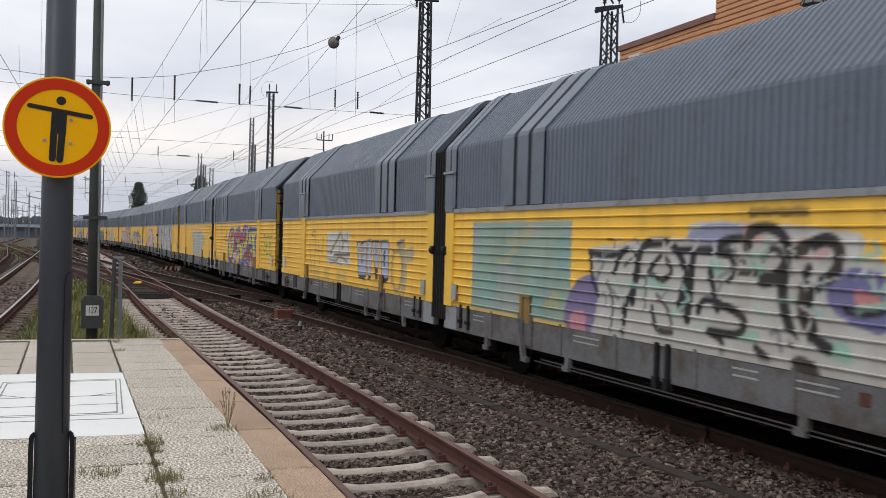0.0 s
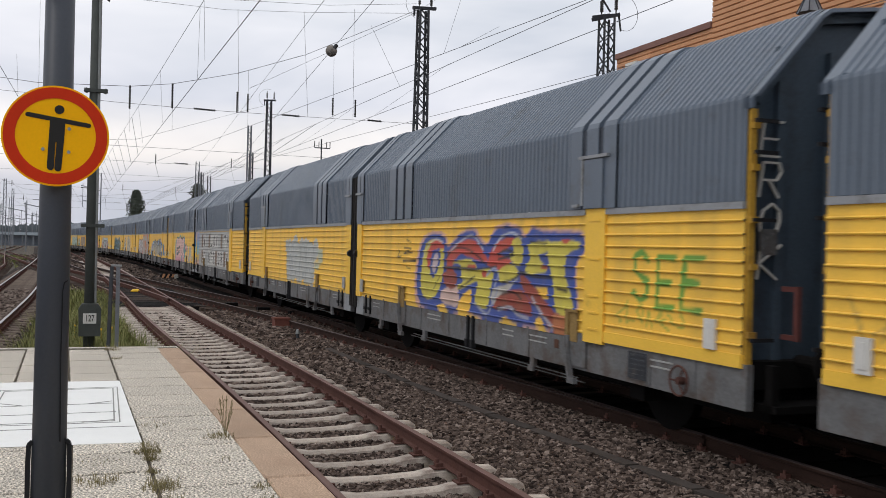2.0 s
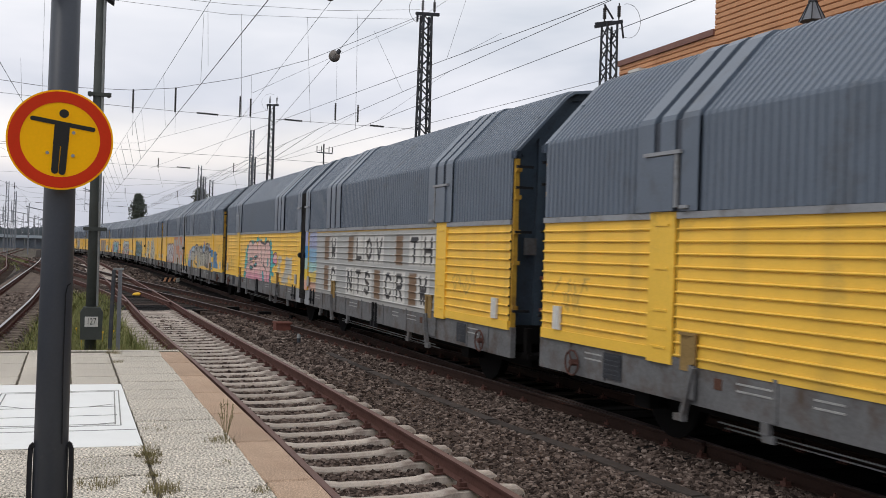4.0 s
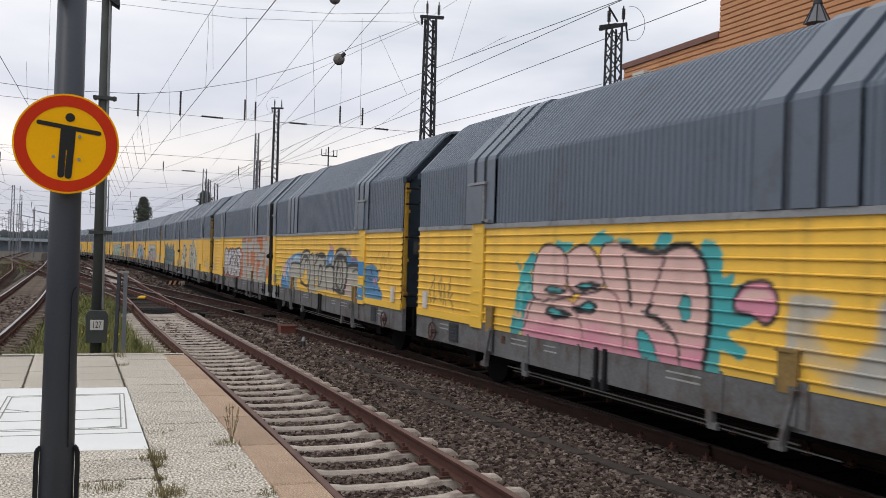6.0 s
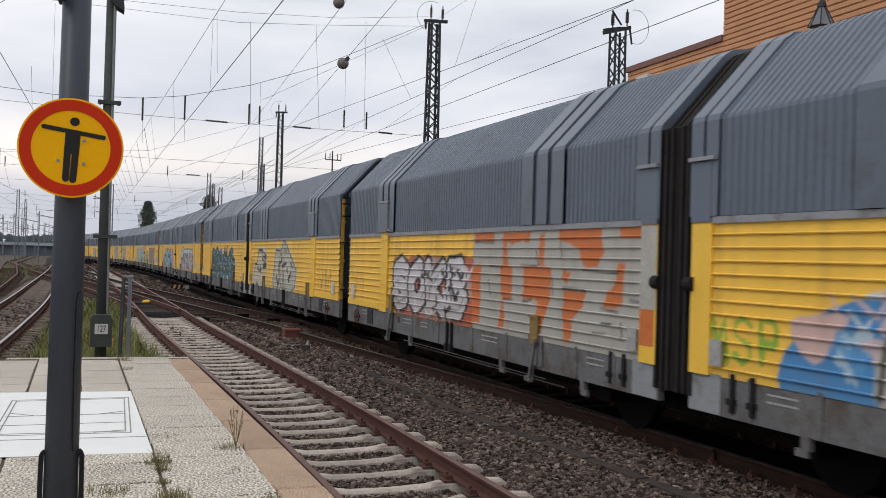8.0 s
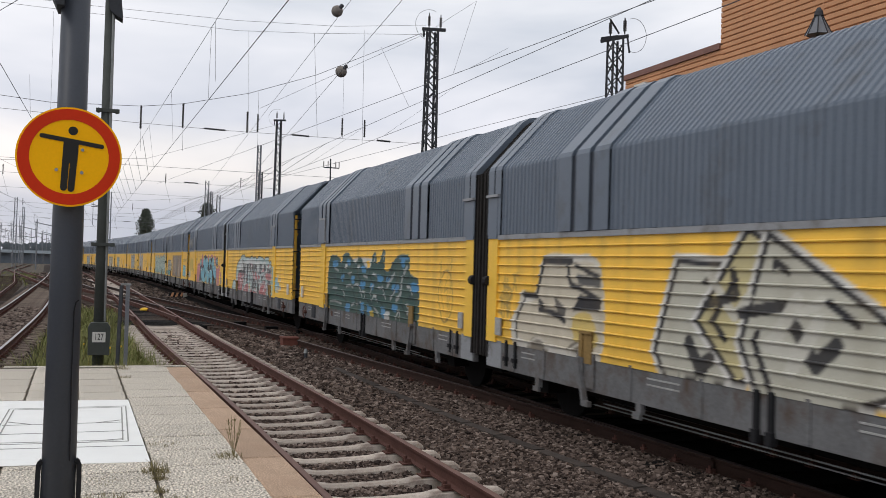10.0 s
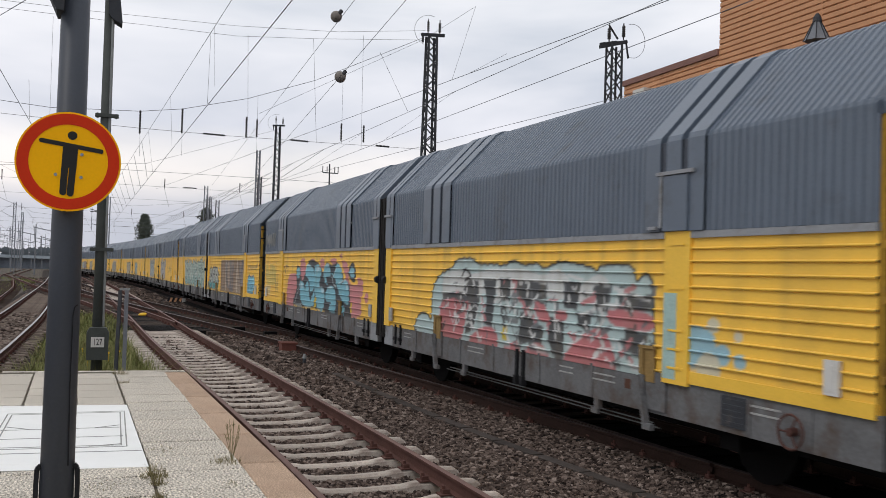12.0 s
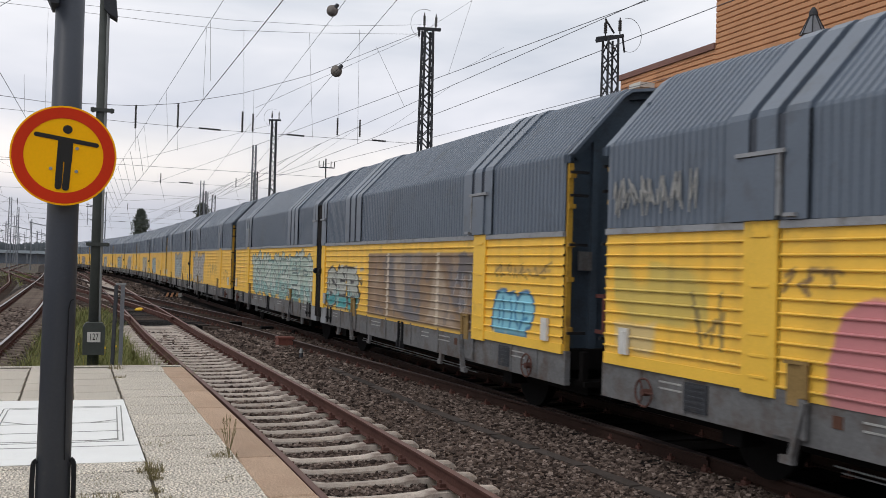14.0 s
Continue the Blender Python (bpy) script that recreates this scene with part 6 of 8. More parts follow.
        for d in (1.2, 2.0, 4.9, 6.3, 7.8, 9.1, 11.2, 12.1):
            bx(bm, x * 1.492 - .012, x * 1.492 + .012, d, d + .06, .58, .98)
        add("side_sill", bm, M_SILL, "grey grimy side sill")
        bm = B()
        bx(bm, x * 1.49 - .03, x * 1.49 + .03, .50, 2.95, .96, 1.09)
        add("yellow_skirt", bm, M_YEL)
        for d in (3.55, 9.95):
            bm = B()
            bx(bm, x * 1.522 - .008, x * 1.522 + .008, d + .0, d + .26, .90, 1.28)
            bx(bm, x * 1.54 - .012, x * 1.54 + .012, d + .19, d + .27, .98, 1.27)
            bx(bm, x * 1.54 - .015, x * 1.54 + .015, d - .02, d + .28, 1.27, 1.30)
            add("pocket", bm, M_POCKET, "grimy ochre pocket")
            bm = B()
            bx(bm, x * 1.54 - .015, x * 1.54 + .015, d + .17, d + .27, .62, .97)
            beam(bm, (x * 1.55, Y(d + .26), .95), (x * 1.55, Y(d + .10), .42), .07, .05)
            bx(bm, x * 1.55 - .03, x * 1.55 + .03, d - .02, d + .14, .38, .45)
            add("support_foot", bm, M_SILL)
        for d in (6.75, 6.95):
            bm = B()
            bx(bm, x * 1.50 - .03, x * 1.50 + .03, d, d + .06, .60, .98)
            bx(bm, x * 1.51 - .04, x * 1.51 + .04, d - .01, d + .07, .48, .61)
            add("clamp", bm, M_BLACK)
        for d in (12.05, 12.34):
            bm = B()
            bx(bm, x * 1.50 - .02, x * 1.50 + .02, d, d + .06, .62, 1.0)
            bx(bm, x * 1.515 - .03, x * 1.515 + .03, d - .02, d + .08, .70, .76)
            add("stanchion_bracket", bm, M_BLACK)
        bm = B()
        bx(bm, x * 1.497 - .010, x * 1.497 + .010, 12.55, 13.05, .57, .97)
        add("corner_plate", bm, M_GUTTER)
        for d in (4.75, 8.9, 11.35):
            bm = B()
            bx(bm, x * 1.47 - .03, x * 1.47 + .03, d, d + .10, .44, .57)
            bx(bm, x * 1.48 - .02, x * 1.48 + .02, d + .02, d + .17, .38, .45)
            add("lashing_hook", bm, M_SILL)
        bm = B()
        for i in range(20):
            a0, a1 = i * math.tau / 20, (i + 1) * math.tau / 20
            rod(bm, (x * 1.56, Y(1.4 + .155 * math.cos(a0)), .72 + .155 * math.sin(a0)), (x * 1.56, Y(1.4 + .155 * math.cos(a1)), .72 + .155 * math.sin(a1)), .013, 5)
        for i in range(3):
            a0 = i * math.tau / 3
            rod(bm, (x * 1.56, Y(1.4), .72), (x * 1.56, Y(1.4 + .155 * math.cos(a0)), .72 + .155 * math.sin(a0)), .010, 5)
        rod(bm, (x * 1.42, Y(1.4), .72), (x * 1.58, Y(1.4), .72), .04, 8)
        add("handwheel", bm, M_RUSTY, "rusty brake handwheel")
        bm = B()
        bx(bm, x * 1.50 - .012, x * 1.50 + .012, 2.05, 2.42, .62, .92)
        for i in range(5):
            bx(bm, x * 1.512 - .006, x * 1.512 + .006, 2.08, 2.39, .65 + i * .055, .675 + i * .055)
        add("vent_grille", bm, M_MAST)
        bm = B()
        bx(bm, x * 1.53 - .02, x * 1.53 + .02, .86, 1.03, 1.10, 1.40)
        bx(bm, x * 1.552 - .004, x * 1.552 + .004, .90, .99, 1.14, 1.36)
        add("card_holder", bm, M_WHITE, "white label holder")
        for d, w in ((1.6, .4), (4.4, .5), (5.4, .35), (8.2, .6), (11.5, .4)):
            for i in range(2):
                bm = B()
                bx(bm, x * 1.493 - .004, x * 1.493 + .004, d, d + w, .86 - i * .07, .878 - i * .07)
                add("stencilled_line", bm, M_STENCIL)
        bm = B()
        rod(bm, (x * 1.53, Y(12.98), 1.86), (x * 1.53, Y(13.10), 1.86), .075, 12)
        add("bump_stop", bm, M_BLACK, "black rubber bump stop")
        bm = B()
        bx(bm, x * 1.545 - .012, x * 1.545 + .012, 12.50, 12.68, 1.06, 1.32)
        add("card_holder", bm, M_STENCIL, "white label holder")
        bm = B()
        bx(bm, x * 1.493 - .006, x * 1.493 + .006, 4.07, 4.18, .77, .88)
        add("warning_label", bm, M_ORDARK)
        bm = B()
        rod(bm, (x * .875, Y(.0), 1.03), (x * .875, Y(.44), 1.03), .06, 10)
        rod(bm, (x * .875, Y(-.0), 1.03), (x * .875, Y(.05), 1.03), .19, 16)
        add("buffer", bm, M_DARK)
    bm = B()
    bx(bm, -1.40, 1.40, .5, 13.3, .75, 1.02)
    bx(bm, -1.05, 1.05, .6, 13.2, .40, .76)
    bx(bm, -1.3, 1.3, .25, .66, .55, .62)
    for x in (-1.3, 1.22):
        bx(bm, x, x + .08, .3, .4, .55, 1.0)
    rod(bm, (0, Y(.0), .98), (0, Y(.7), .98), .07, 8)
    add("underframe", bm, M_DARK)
    bm = B()
    bx(bm, -1.3, -1.28, 3.9, 10.0, .40, .412)
    bx(bm, -1.2, -1.18, 3.9, 10.4, .33, .342)
    add("brake_rod", bm, M_GALV)
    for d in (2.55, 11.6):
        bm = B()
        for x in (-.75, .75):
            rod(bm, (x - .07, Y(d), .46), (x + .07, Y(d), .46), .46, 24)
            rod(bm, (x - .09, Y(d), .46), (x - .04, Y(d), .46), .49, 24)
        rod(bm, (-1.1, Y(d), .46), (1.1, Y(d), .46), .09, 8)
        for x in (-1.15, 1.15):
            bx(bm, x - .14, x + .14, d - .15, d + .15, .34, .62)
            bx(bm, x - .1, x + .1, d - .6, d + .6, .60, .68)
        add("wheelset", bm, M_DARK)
    bm = B()
    rod(bm, (0, Y(3.2), 4.55), (0, Y(3.2), 4.64), .14, 10)
    add("roof_cap", bm, M_BALL)
    bm = B()
    rod(bm, (0, Y(9.9), 4.55), (0, Y(9.9), 4.62), .10, 10)
    add("roof_cap", bm, M_BALL)
    return out


PARTS = {f: wagon_parts(f) for f in (False, True)}
WAGONS = []


P_GREY = material("grey_spray", (0.41, 0.40, 0.365), 0.6, 0.0, 0.2, 4, 0.05, 40, (0.25, 0.22, 0.18), 3, 0.6, 0.85)
P_ORANGE = material("orange_spray", (0.56, 0.165, 0.05), 0.6, 0.0, 0.2, 4, 0.05, 40, (0.25, 0.22, 0.18), 3, 0.6, 0.85)
P_BLUE = material("blue_spray", (0.07, 0.24, 0.48), 0.6, 0.0, 0.2, 4, 0.05, 40, (0.25, 0.22, 0.18), 3, 0.6, 0.85)
P_MINT = material("mint_spray", (0.36, 0.50, 0.47), 0.6, 0.0, 0.2, 4, 0.05, 40, (0.25, 0.22, 0.18), 3, 0.6, 0.85)
P_YELLOW = material("yellow_spray", (0.68, 0.48, 0.06), 0.6, 0.0, 0.2, 4, 0.05, 40, (0.25, 0.22, 0.18), 3, 0.6, 0.85)
P_ROSE = material("rose_spray", (0.60, 0.34, 0.26), 0.6, 0.0, 0.2, 4, 0.05, 40, (0.25, 0.22, 0.18), 3, 0.6, 0.85)
P_LILAC = material("lilac_spray", (0.32, 0.34, 0.52), 0.6, 0.0, 0.2, 4, 0.05, 40, (0.25, 0.22, 0.18), 3, 0.6, 0.85)
# spray paint that runs over the door posts of some wagons: along the wagon, height, colour
POST_PAINT = {
    6: ((12.71, 13.02, 1.55, 2.49, P_GREY), (12.72, 13.00, 1.14, 1.55, P_ORANGE)),
    3: ((12.71, 13.02, 2.12, 2.49, P_LILAC), (12.71, 13.02, 1.80, 2.12, P_BLUE), (12.71, 13.02, 1.50, 1.80, P_MINT), (12.71, 13.02, 1.22, 1.50, P_YELLOW), (12.71, 13.02, .96, 1.22, P_ROSE)),
    5: ((2.96, 3.39, 1.55, 1.86, P_BLUE), (2.96, 3.39, 1.02, 1.34, P_BLUE)),
    9: ((3.16, 3.39, .98, 1.9, P_MINT),),
}


def half_wagon(k):
    """The k-th half of a two-part car transporter; even ones have the wide gap at their far end."""
    flip = k % 2 == 0
    w = empty("car_transport_wagon")
    tagged(w, LABEL.get(k, "yellow and dark grey covered car transporter wagon with graffiti"), "wagon", "wagons of the freight train")
    for name, me, label in PARTS[flip]:
        part(name, me, None, w, label)
    step = .026 if -2 <= k <= 12 else (.07 if k <= 18 else .16)
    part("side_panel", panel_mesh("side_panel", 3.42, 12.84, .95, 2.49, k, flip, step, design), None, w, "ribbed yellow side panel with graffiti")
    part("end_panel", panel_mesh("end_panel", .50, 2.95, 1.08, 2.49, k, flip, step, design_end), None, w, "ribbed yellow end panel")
    bm = B()
    box(bm, 1.46, 1.5, -6.0, 6.3, .95, 2.5)
    part("far_side_panel", bm, M_YEL, w)
    if k in (10, 1):
        rr = random.Random(k)
        bm = B()
        if k == 10:
            for i in range(9):
                y0, z0 = (6.66 - (.75 + i * .17)) * (1 if flip else -1), 2.72
                q = [Vector((-1.545, y0 + rr.uniform(-.12, .12), z0 + .42 * t + rr.uniform(-.05, .05))) for t in (0, .9, .35, 1, .1, .6)]
                for a, b in zip(q, q[1:]):
                    beam(bm, a, b, .013, .013)
        else:
            for i, ch in enumerate("EROK"):
                for st in GLYPH[ch]:
                    for (a, b), (a2, b2) in zip(st, st[1:]):
                        zt = 3.35 - i * .40
                        beam(bm, (-1.28 + .24 * a + .05 * b, -6.075, zt - .34 + .34 * b), (-1.28 + .24 * a2 + .05 * b2, -6.075, zt - .34 + .34 * b2), .03, .02)
        tagged(part("paint_tag", bm, M_STENCIL if k == 10 else M_WHITE, w), "white spray-painted scrawl", kind="stuff")
    for d0, d1, z0, z1, m in POST_PAINT.get(k, ()):
        bm = B()
        a, b = sorted(((6.66 - d0, 6.66 - d1) if flip else (d0 - 6.66, d1 - 6.66)))
        box(bm, -1.5375, -1.5355, a, b, z0, z1)
        part("painted_patch", bm, m, w)
    WAGONS.append((k, w))


LABEL = {3: "white-painted car transporter wagon with black letter tiles", 8: "yellow and grey wagon with a dark teal graffiti piece",
         1: "yellow and grey wagon with red and blue graffiti letters", 4: "yellow and grey wagon with pink bubble letters",
         6: "yellow and grey wagon with orange and silver graffiti", 9: "yellow and grey wagon with white and pink graffiti",
         10: "yellow and grey wagon with light blue graffiti letters", 11: "yellow and grey wagon with a brown painted panel",
         -1: "yellow and grey wagon with silver and teal graffiti", 0: "yellow and grey wagon with a white square and scrawls",
         5: "yellow and grey wagon with blue and cream graffiti", 7: "yellow and grey wagon with cream graffiti letters",
         2: "yellow and grey wagon with a silver graffiti cloud"}
for k in range(-3, 34):
    half_wagon(k)


def motions():
    """The train rolls south at a steady pace."""
    for k, w in WAGONS:
        rows = []
        for i in range(15):
            s = FIRST + k * HALF + HALF / 2 - SPEED * i
            xa, ya, _ = on_line(s - 5.0)
            xb, yb, _ = on_line(s + 5.0)
            xm, ym, _ = on_line(s)
            h = math.degrees(math.atan2(-(xb - xa), yb - ya))
            rows.append((float(i), pose((xa + xb + xm) / 3, (ya + yb + ym) / 3, 0, 0, 0, h)))
        walk(w, rows)


# ---- ground ----
bm = B()
gx = [-1500, -400, -100, -30, -12, -6, 12, 30, 100, 400, 1500]
gy = [-600, -100, -20, 0, 20, 40, 80, 160, 320, 800, 2500]
gv = [[bm.verts.new((x, y, -0.42)) for x in gx] for y in gy]
for a in range(len(gy) - 1):
    for b in range(len(gx) - 1):
        bm.faces.new((gv[a][b], gv[a][b + 1], gv[a + 1][b + 1], gv[a + 1][b]))
tagged(part("ground", bm, M_GROUND), "stony brown yard ground with patches of weeds", "ground", kind="structure")


def curve_of(ys, xs):
    """A smooth line x(y) through a few places."""
    ys, xs = np.array(ys, float), np.array(xs, float)
    grid = np.arange(ys[0], ys[-1] + .5, 1.0)
    v = np.interp(grid, ys, xs)
    ker = np.hanning(13)
    pad = np.concatenate([v[0] - (v[1] - v[0]) * np.arange(6, 0, -1), v, v[-1] + (v[-1] - v[-2]) * np.arange(1, 7)])
    return grid, np.convolve(pad, ker / ker.sum(), "valid")


NEAR = curve_of((-12, 0, 8, 12, 15, 18.7, 27, 39, 53, 72, 110, 160), (-.02, -.03, -.07, -.12, -.20, -.33, -.62, -.85, -1.2, -1.65, -2.9, -5.2))
LEFT = curve_of((-12, 10, 23, 35, 42, 56, 83, 101, 160, 260), (-6.2, -5.75, -5.45, -5.42, -5.5, -5.8, -6.4, -6.9, -9.0, -14.0))
BRANCH = curve_of((8, 12, 14.6, 17.9, 23.2, 27.8, 31, 36, 44, 56, 72, 110), (4.55, 4.32, 4.1, 3.72, 3.15, 2.7, 2.3, 1.55, .4, -1.2, -2.9, -6.0))
CROSS = curve_of((34, 40, 48, 56, 66, 80, 110, 160), (-.75, -1.25, -2.1, -3.1, -4.5, -6.3, -10.0, -16.0))
TRAINC = (np.array([on_line(s)[1] for s in range(-40, 300, 2)]), np.array([on_line(s)[0] for s in range(-40, 300, 2)]))


def at_y(c, y):
    return float(np.interp(y, c[0], c[1]))


def heading(c, y):
    return math.atan2(-(at_y(c, y + .5) - at_y(c, y - .5)), 1.0)


# ---- ballast ----
def bed(name, left, right, ys, z, mat, label):
    """A raised bed of ballast between two lines, with sloping shoulders."""
    bm = B()
    rows = []
    for y in ys:
        a, b = left(y), right(y)
        xs = [a - .45, a] + [a + (b - a) * t / 8 for t in range(1, 8)] + [b, b + .5]
        rows.append([bm.verts.new((x, y, z - .18 if i in (0, len(xs) - 1) else z + .02 * noise.noise(Vector((x * 1.3, y * 1.3, 4))))) for i, x in enumerate(xs)])
    for r0, r1 in zip(rows, rows[1:]):
        for i in range(len(r0) - 1):
            bm.faces.new((r0[i], r0[i + 1], r1[i + 1], r1[i]))
    tagged(part(name, bm, mat, smooth=True), label, "ballast", kind="structure")


YS = [-30 + .8 * i for i in range(100)] + [50 + 4 * i for i in range(50)]
bed("ballast_bed", lambda y: at_y(NEAR, min(max(y, -12), 160)) - 1.1, lambda y: at_y(TRAINC, y) + 2.6, YS, -.30, M_BALLAST, "bed of brown crushed stone under the tracks")
bed("ballast_bed_train", lambda y: at_y(TRAINC, y) - .62, lambda y: at_y(TRAINC, y) + 1.6, YS, -.19, M_OILSHADE, "oily ballast under the train, darkened for the shade there")
bed("ballast_bed_west", lambda y: at_y(LEFT, max(y, -12)) - 1.5, lambda y: at_y(LEFT, max(y, -12)) + 1.5, YS, -.225, M_BALLAST, "bed of grey-brown crushed stone")

# ---- rails ----
RAILP = [(-.062, -.160), (.062, -.160), (.062, -.150), (.012, -.134), (.009, -.045), (.034, -.034), (.035, -.006), (.026, 0), (-.026, 0), (-.035, -.006), (-.034, -.034), (-.009, -.045), (-.012, -.134), (-.062, -.150)]


def rail(c, off, y0, y1, dz, step, top, parent, label):
    bm = B()
    rows = []
    y = y0
    ys = []
    while y < y1:
        ys.append(y)
        y += step
    ys.append(y1)
    for y in ys:
        h = heading(c, y)
        x0 = at_y(c, y) + off * math.cos(h)
        yy = y + off * math.sin(h)
        rows.append([bm.verts.new((x0 + px * math.cos(h), yy + px * math.sin(h), dz + pz)) for px, pz in RAILP])
    n = len(RAILP)
    for r0, r1 in zip(rows, rows[1:]):
        for i in range(n):
            f = bm.faces.new((r0[i], r0[(i + 1) % n], r1[(i + 1) % n], r1[i]))
            f.material_index = 1 if i in (6, 7, 8) else 0
    bm.faces.new(rows[0]), bm.faces.new(rows[-1][::-1])
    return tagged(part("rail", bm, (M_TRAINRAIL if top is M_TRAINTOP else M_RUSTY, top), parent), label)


def track(name, label):
    return tagged(empty(name), label, "railway track", kind="structure")


t_near = track("track_near", "rusty railway track on concrete sleepers beside the platform")
t_train = track("track_train", "railway track under the freight train")
t_left = track("track_west", "railway track with polished rails west of the platform")
t_branch = track("track_branch", "branch track of a turnout")
t_cross = track("track_crossing", "crossing track leaving the turnout")
G = .725
for c, y0, y1, par, top, tilt in ((NEAR, -11, 150, t_near, M_RAILTOP, .012), (TRAINC, -30, 280, t_train, M_TRAINTOP, 0), (LEFT, -11, 240, t_left, M_SHINY, 0), (BRANCH, 9, 105, t_branch, M_RAILTOP, -.004), (CROSS, 35, 150, t_cross, M_RAILTOP, -.004)):
    for sgn in (-1, 1):
        rail(c, sgn * G, y0, y1, sgn * tilt, 1.0 if y0 < 9 else 1.5, M_TRAINTOP if par is t_branch else top, par, "rusty brown steel rail")


def sleeper_mesh(name, length, mat, wood=False):
    """A sleeper across x, its top at z 0: seats under the rails, lower in the middle, rounded edges; with the fastenings."""
    bm = B()
    if wood:
        box(bm, -length / 2, length / 2, -.13, .13, -.16, 0)
    else:
        st = [(-length / 2, -.055, .070), (-length / 2 + .06, -.012, .070), (-1.02, 0, .080), (-.52, 0, .080), (-.38, -.022, .072), (0, -.030, .067), (.38, -.022, .072), (.52, 0, .080), (1.02, 0, .080), (length / 2 - .06, -.012, .070), (length / 2, -.055, .060)]
        rows = []
        for x, z, w in st:
            rows.append([bm.verts.new((x, y, zz)) for y, zz in ((-w - .03, -.2), (-w, z - .025), (-w + .03, z), (w - .03, z), (w, z - .025), (w + .03, -.2))])
        for r0, r1 in zip(rows, rows[1:]):
            for i in range(5):
                bm.faces.new((r0[i], r0[i + 1], r1[i + 1], r1[i]))
        bm.faces.new(rows[0]), bm.faces.new(rows[-1][::-1])
    for s in (-1, 1):
        box(bm, s * G - .17, s * G + .17, -.075, .075, 0, .015, 1)
        for e in (-1, 1):
            box(bm, s * G + e * .10 - .035, s * G + e * .10 + .035, -.04, .04, .01, .055, 1)
            rod(bm, (s * G + e * .115, 0, .02), (s * G + e * .115, 0, .09), .018, 6, mi=1)
    return mesh_of(name, bm, mat, M_RUSTY)


SL_CONC = sleeper_mesh("sleeper", 2.5, M_SLEEPER)
SL_OLD = sleeper_mesh("sleeper", 2.5, M_OLDCONC)
SL_WOOD = sleeper_mesh("wooden_sleeper", 2.6, M_WOOD, True)
# sleepers under the train, their shade put into the timber colour
SL_SHADE = sleeper_mesh("tarred_sleeper", 2.6, M_DECK, True)
SL_LONG = sleeper_mesh("long_wooden_sleeper", 3.4, M_DECK, True)


def sleepers(c, par, y0, y1, pitch, me, tilt=0.0, z=-.166):
    rr = random.Random(y0 * 7 + 1)
    y = y0
    while y < y1:
        ob = new(me.name.split(".")[0], me)
        ob.parent = par
        ob.matrix_basis = pose(at_y(c, y), y, z + rr.uniform(-.006, .004), 0, -tilt, math.degrees(heading(c, y)) + rr.uniform(-.6, .6))
        y += pitch


sleepers(NEAR, t_near, 2.0, 33.2, .622, SL_CONC, .95)
sleepers(NEAR, t_near, 33.2, 46.5, .42, SL_LONG)
sleepers(NEAR, t_near, 46.5, 100, .75, SL_CONC)
sleepers(TRAINC, t_train, 0.5, 40, .65, SL_SHADE)
sleepers(LEFT, t_left, 14, 70, .64, SL_OLD)
sleepers(NEAR, t_near, -10.44, 1.6, .622, SL_CONC, .95)
sleepers(LEFT, t_left, -10.96, 13.8, .64, SL_OLD)
sleepers(TRAINC, t_train, -12.5, 0.3, .65, SL_SHADE)
sleepers(BRANCH, t_branch, 13, 60, .64, SL_WOOD)
sleepers(CROSS, t_cross, 36, 90, .7, SL_WOOD)


# ---- loose ballast stones ----
def stones(name, spots, seed, label):
    """Angular stones at (x, y, z, size)."""
    r = np.random.RandomState(seed)
    n = len(spots)
    P = np.array(spots)
    cube = np.array([(-1, -1, -1), (1, -1, -1), (1, 1, -1), (-1, 1, -1), (-1, -1, 1), (1, -1, 1), (1, 1, 1), (-1, 1, 1)], float) * .5
    V = cube[None] * (1 + r.uniform(-.45, .25, (n, 8, 3)))
    V *= np.stack([r.uniform(.7, 1.3, n), r.uniform(.7, 1.3, n), r.uniform(.5, .95, n)], -1)[:, None]
    a, b = r.uniform(0, 6.28, n), r.uniform(-.7, .7, n)
    ca, sa, cb, sb = np.cos(a), np.sin(a), np.cos(b), np.sin(b)
    R = np.zeros((n, 3, 3))
    R[:, 0, 0], R[:, 0, 1], R[:, 1, 0], R[:, 1, 1], R[:, 2, 2] = ca, -sa, sa, ca, 1
    T = np.zeros((n, 3, 3))
    T[:, 0, 0], T[:, 1, 1], T[:, 1, 2], T[:, 2, 1], T[:, 2, 2] = 1, cb, -sb, sb, cb
    V = np.einsum("nij,njk,nvk->nvi", R, T, V) * P[:, 3][:, None, None] + P[:, None, :3]
    quads = np.array([(3, 2, 1, 0), (4, 5, 6, 7), (0, 1, 5, 4), (1, 2, 6, 5), (2, 3, 7, 6), (3, 0, 4, 7)])
    F = (quads[None] + 8 * np.arange(n)[:, None, None]).reshape(-1, 4)
    me = bpy.data.meshes.new(name)
    me.vertices.add(n * 8)
    me.vertices.foreach_set("co", V.ravel())
    me.loops.add(F.size)
    me.loops.foreach_set("vertex_index", F.ravel().astype(np.int32))
    me.polygons.add(len(F))
    me.polygons.foreach_set("loop_start", np.arange(0, F.size, 4, dtype=np.int32))
    me.polygons.foreach_set("use_smooth", np.zeros(len(F), dtype=bool))
    me.update(calc_edges=True)
    me.materials.append(M_STONE)
    tagged(new(name, me), label, "ballast", kind="stuff")


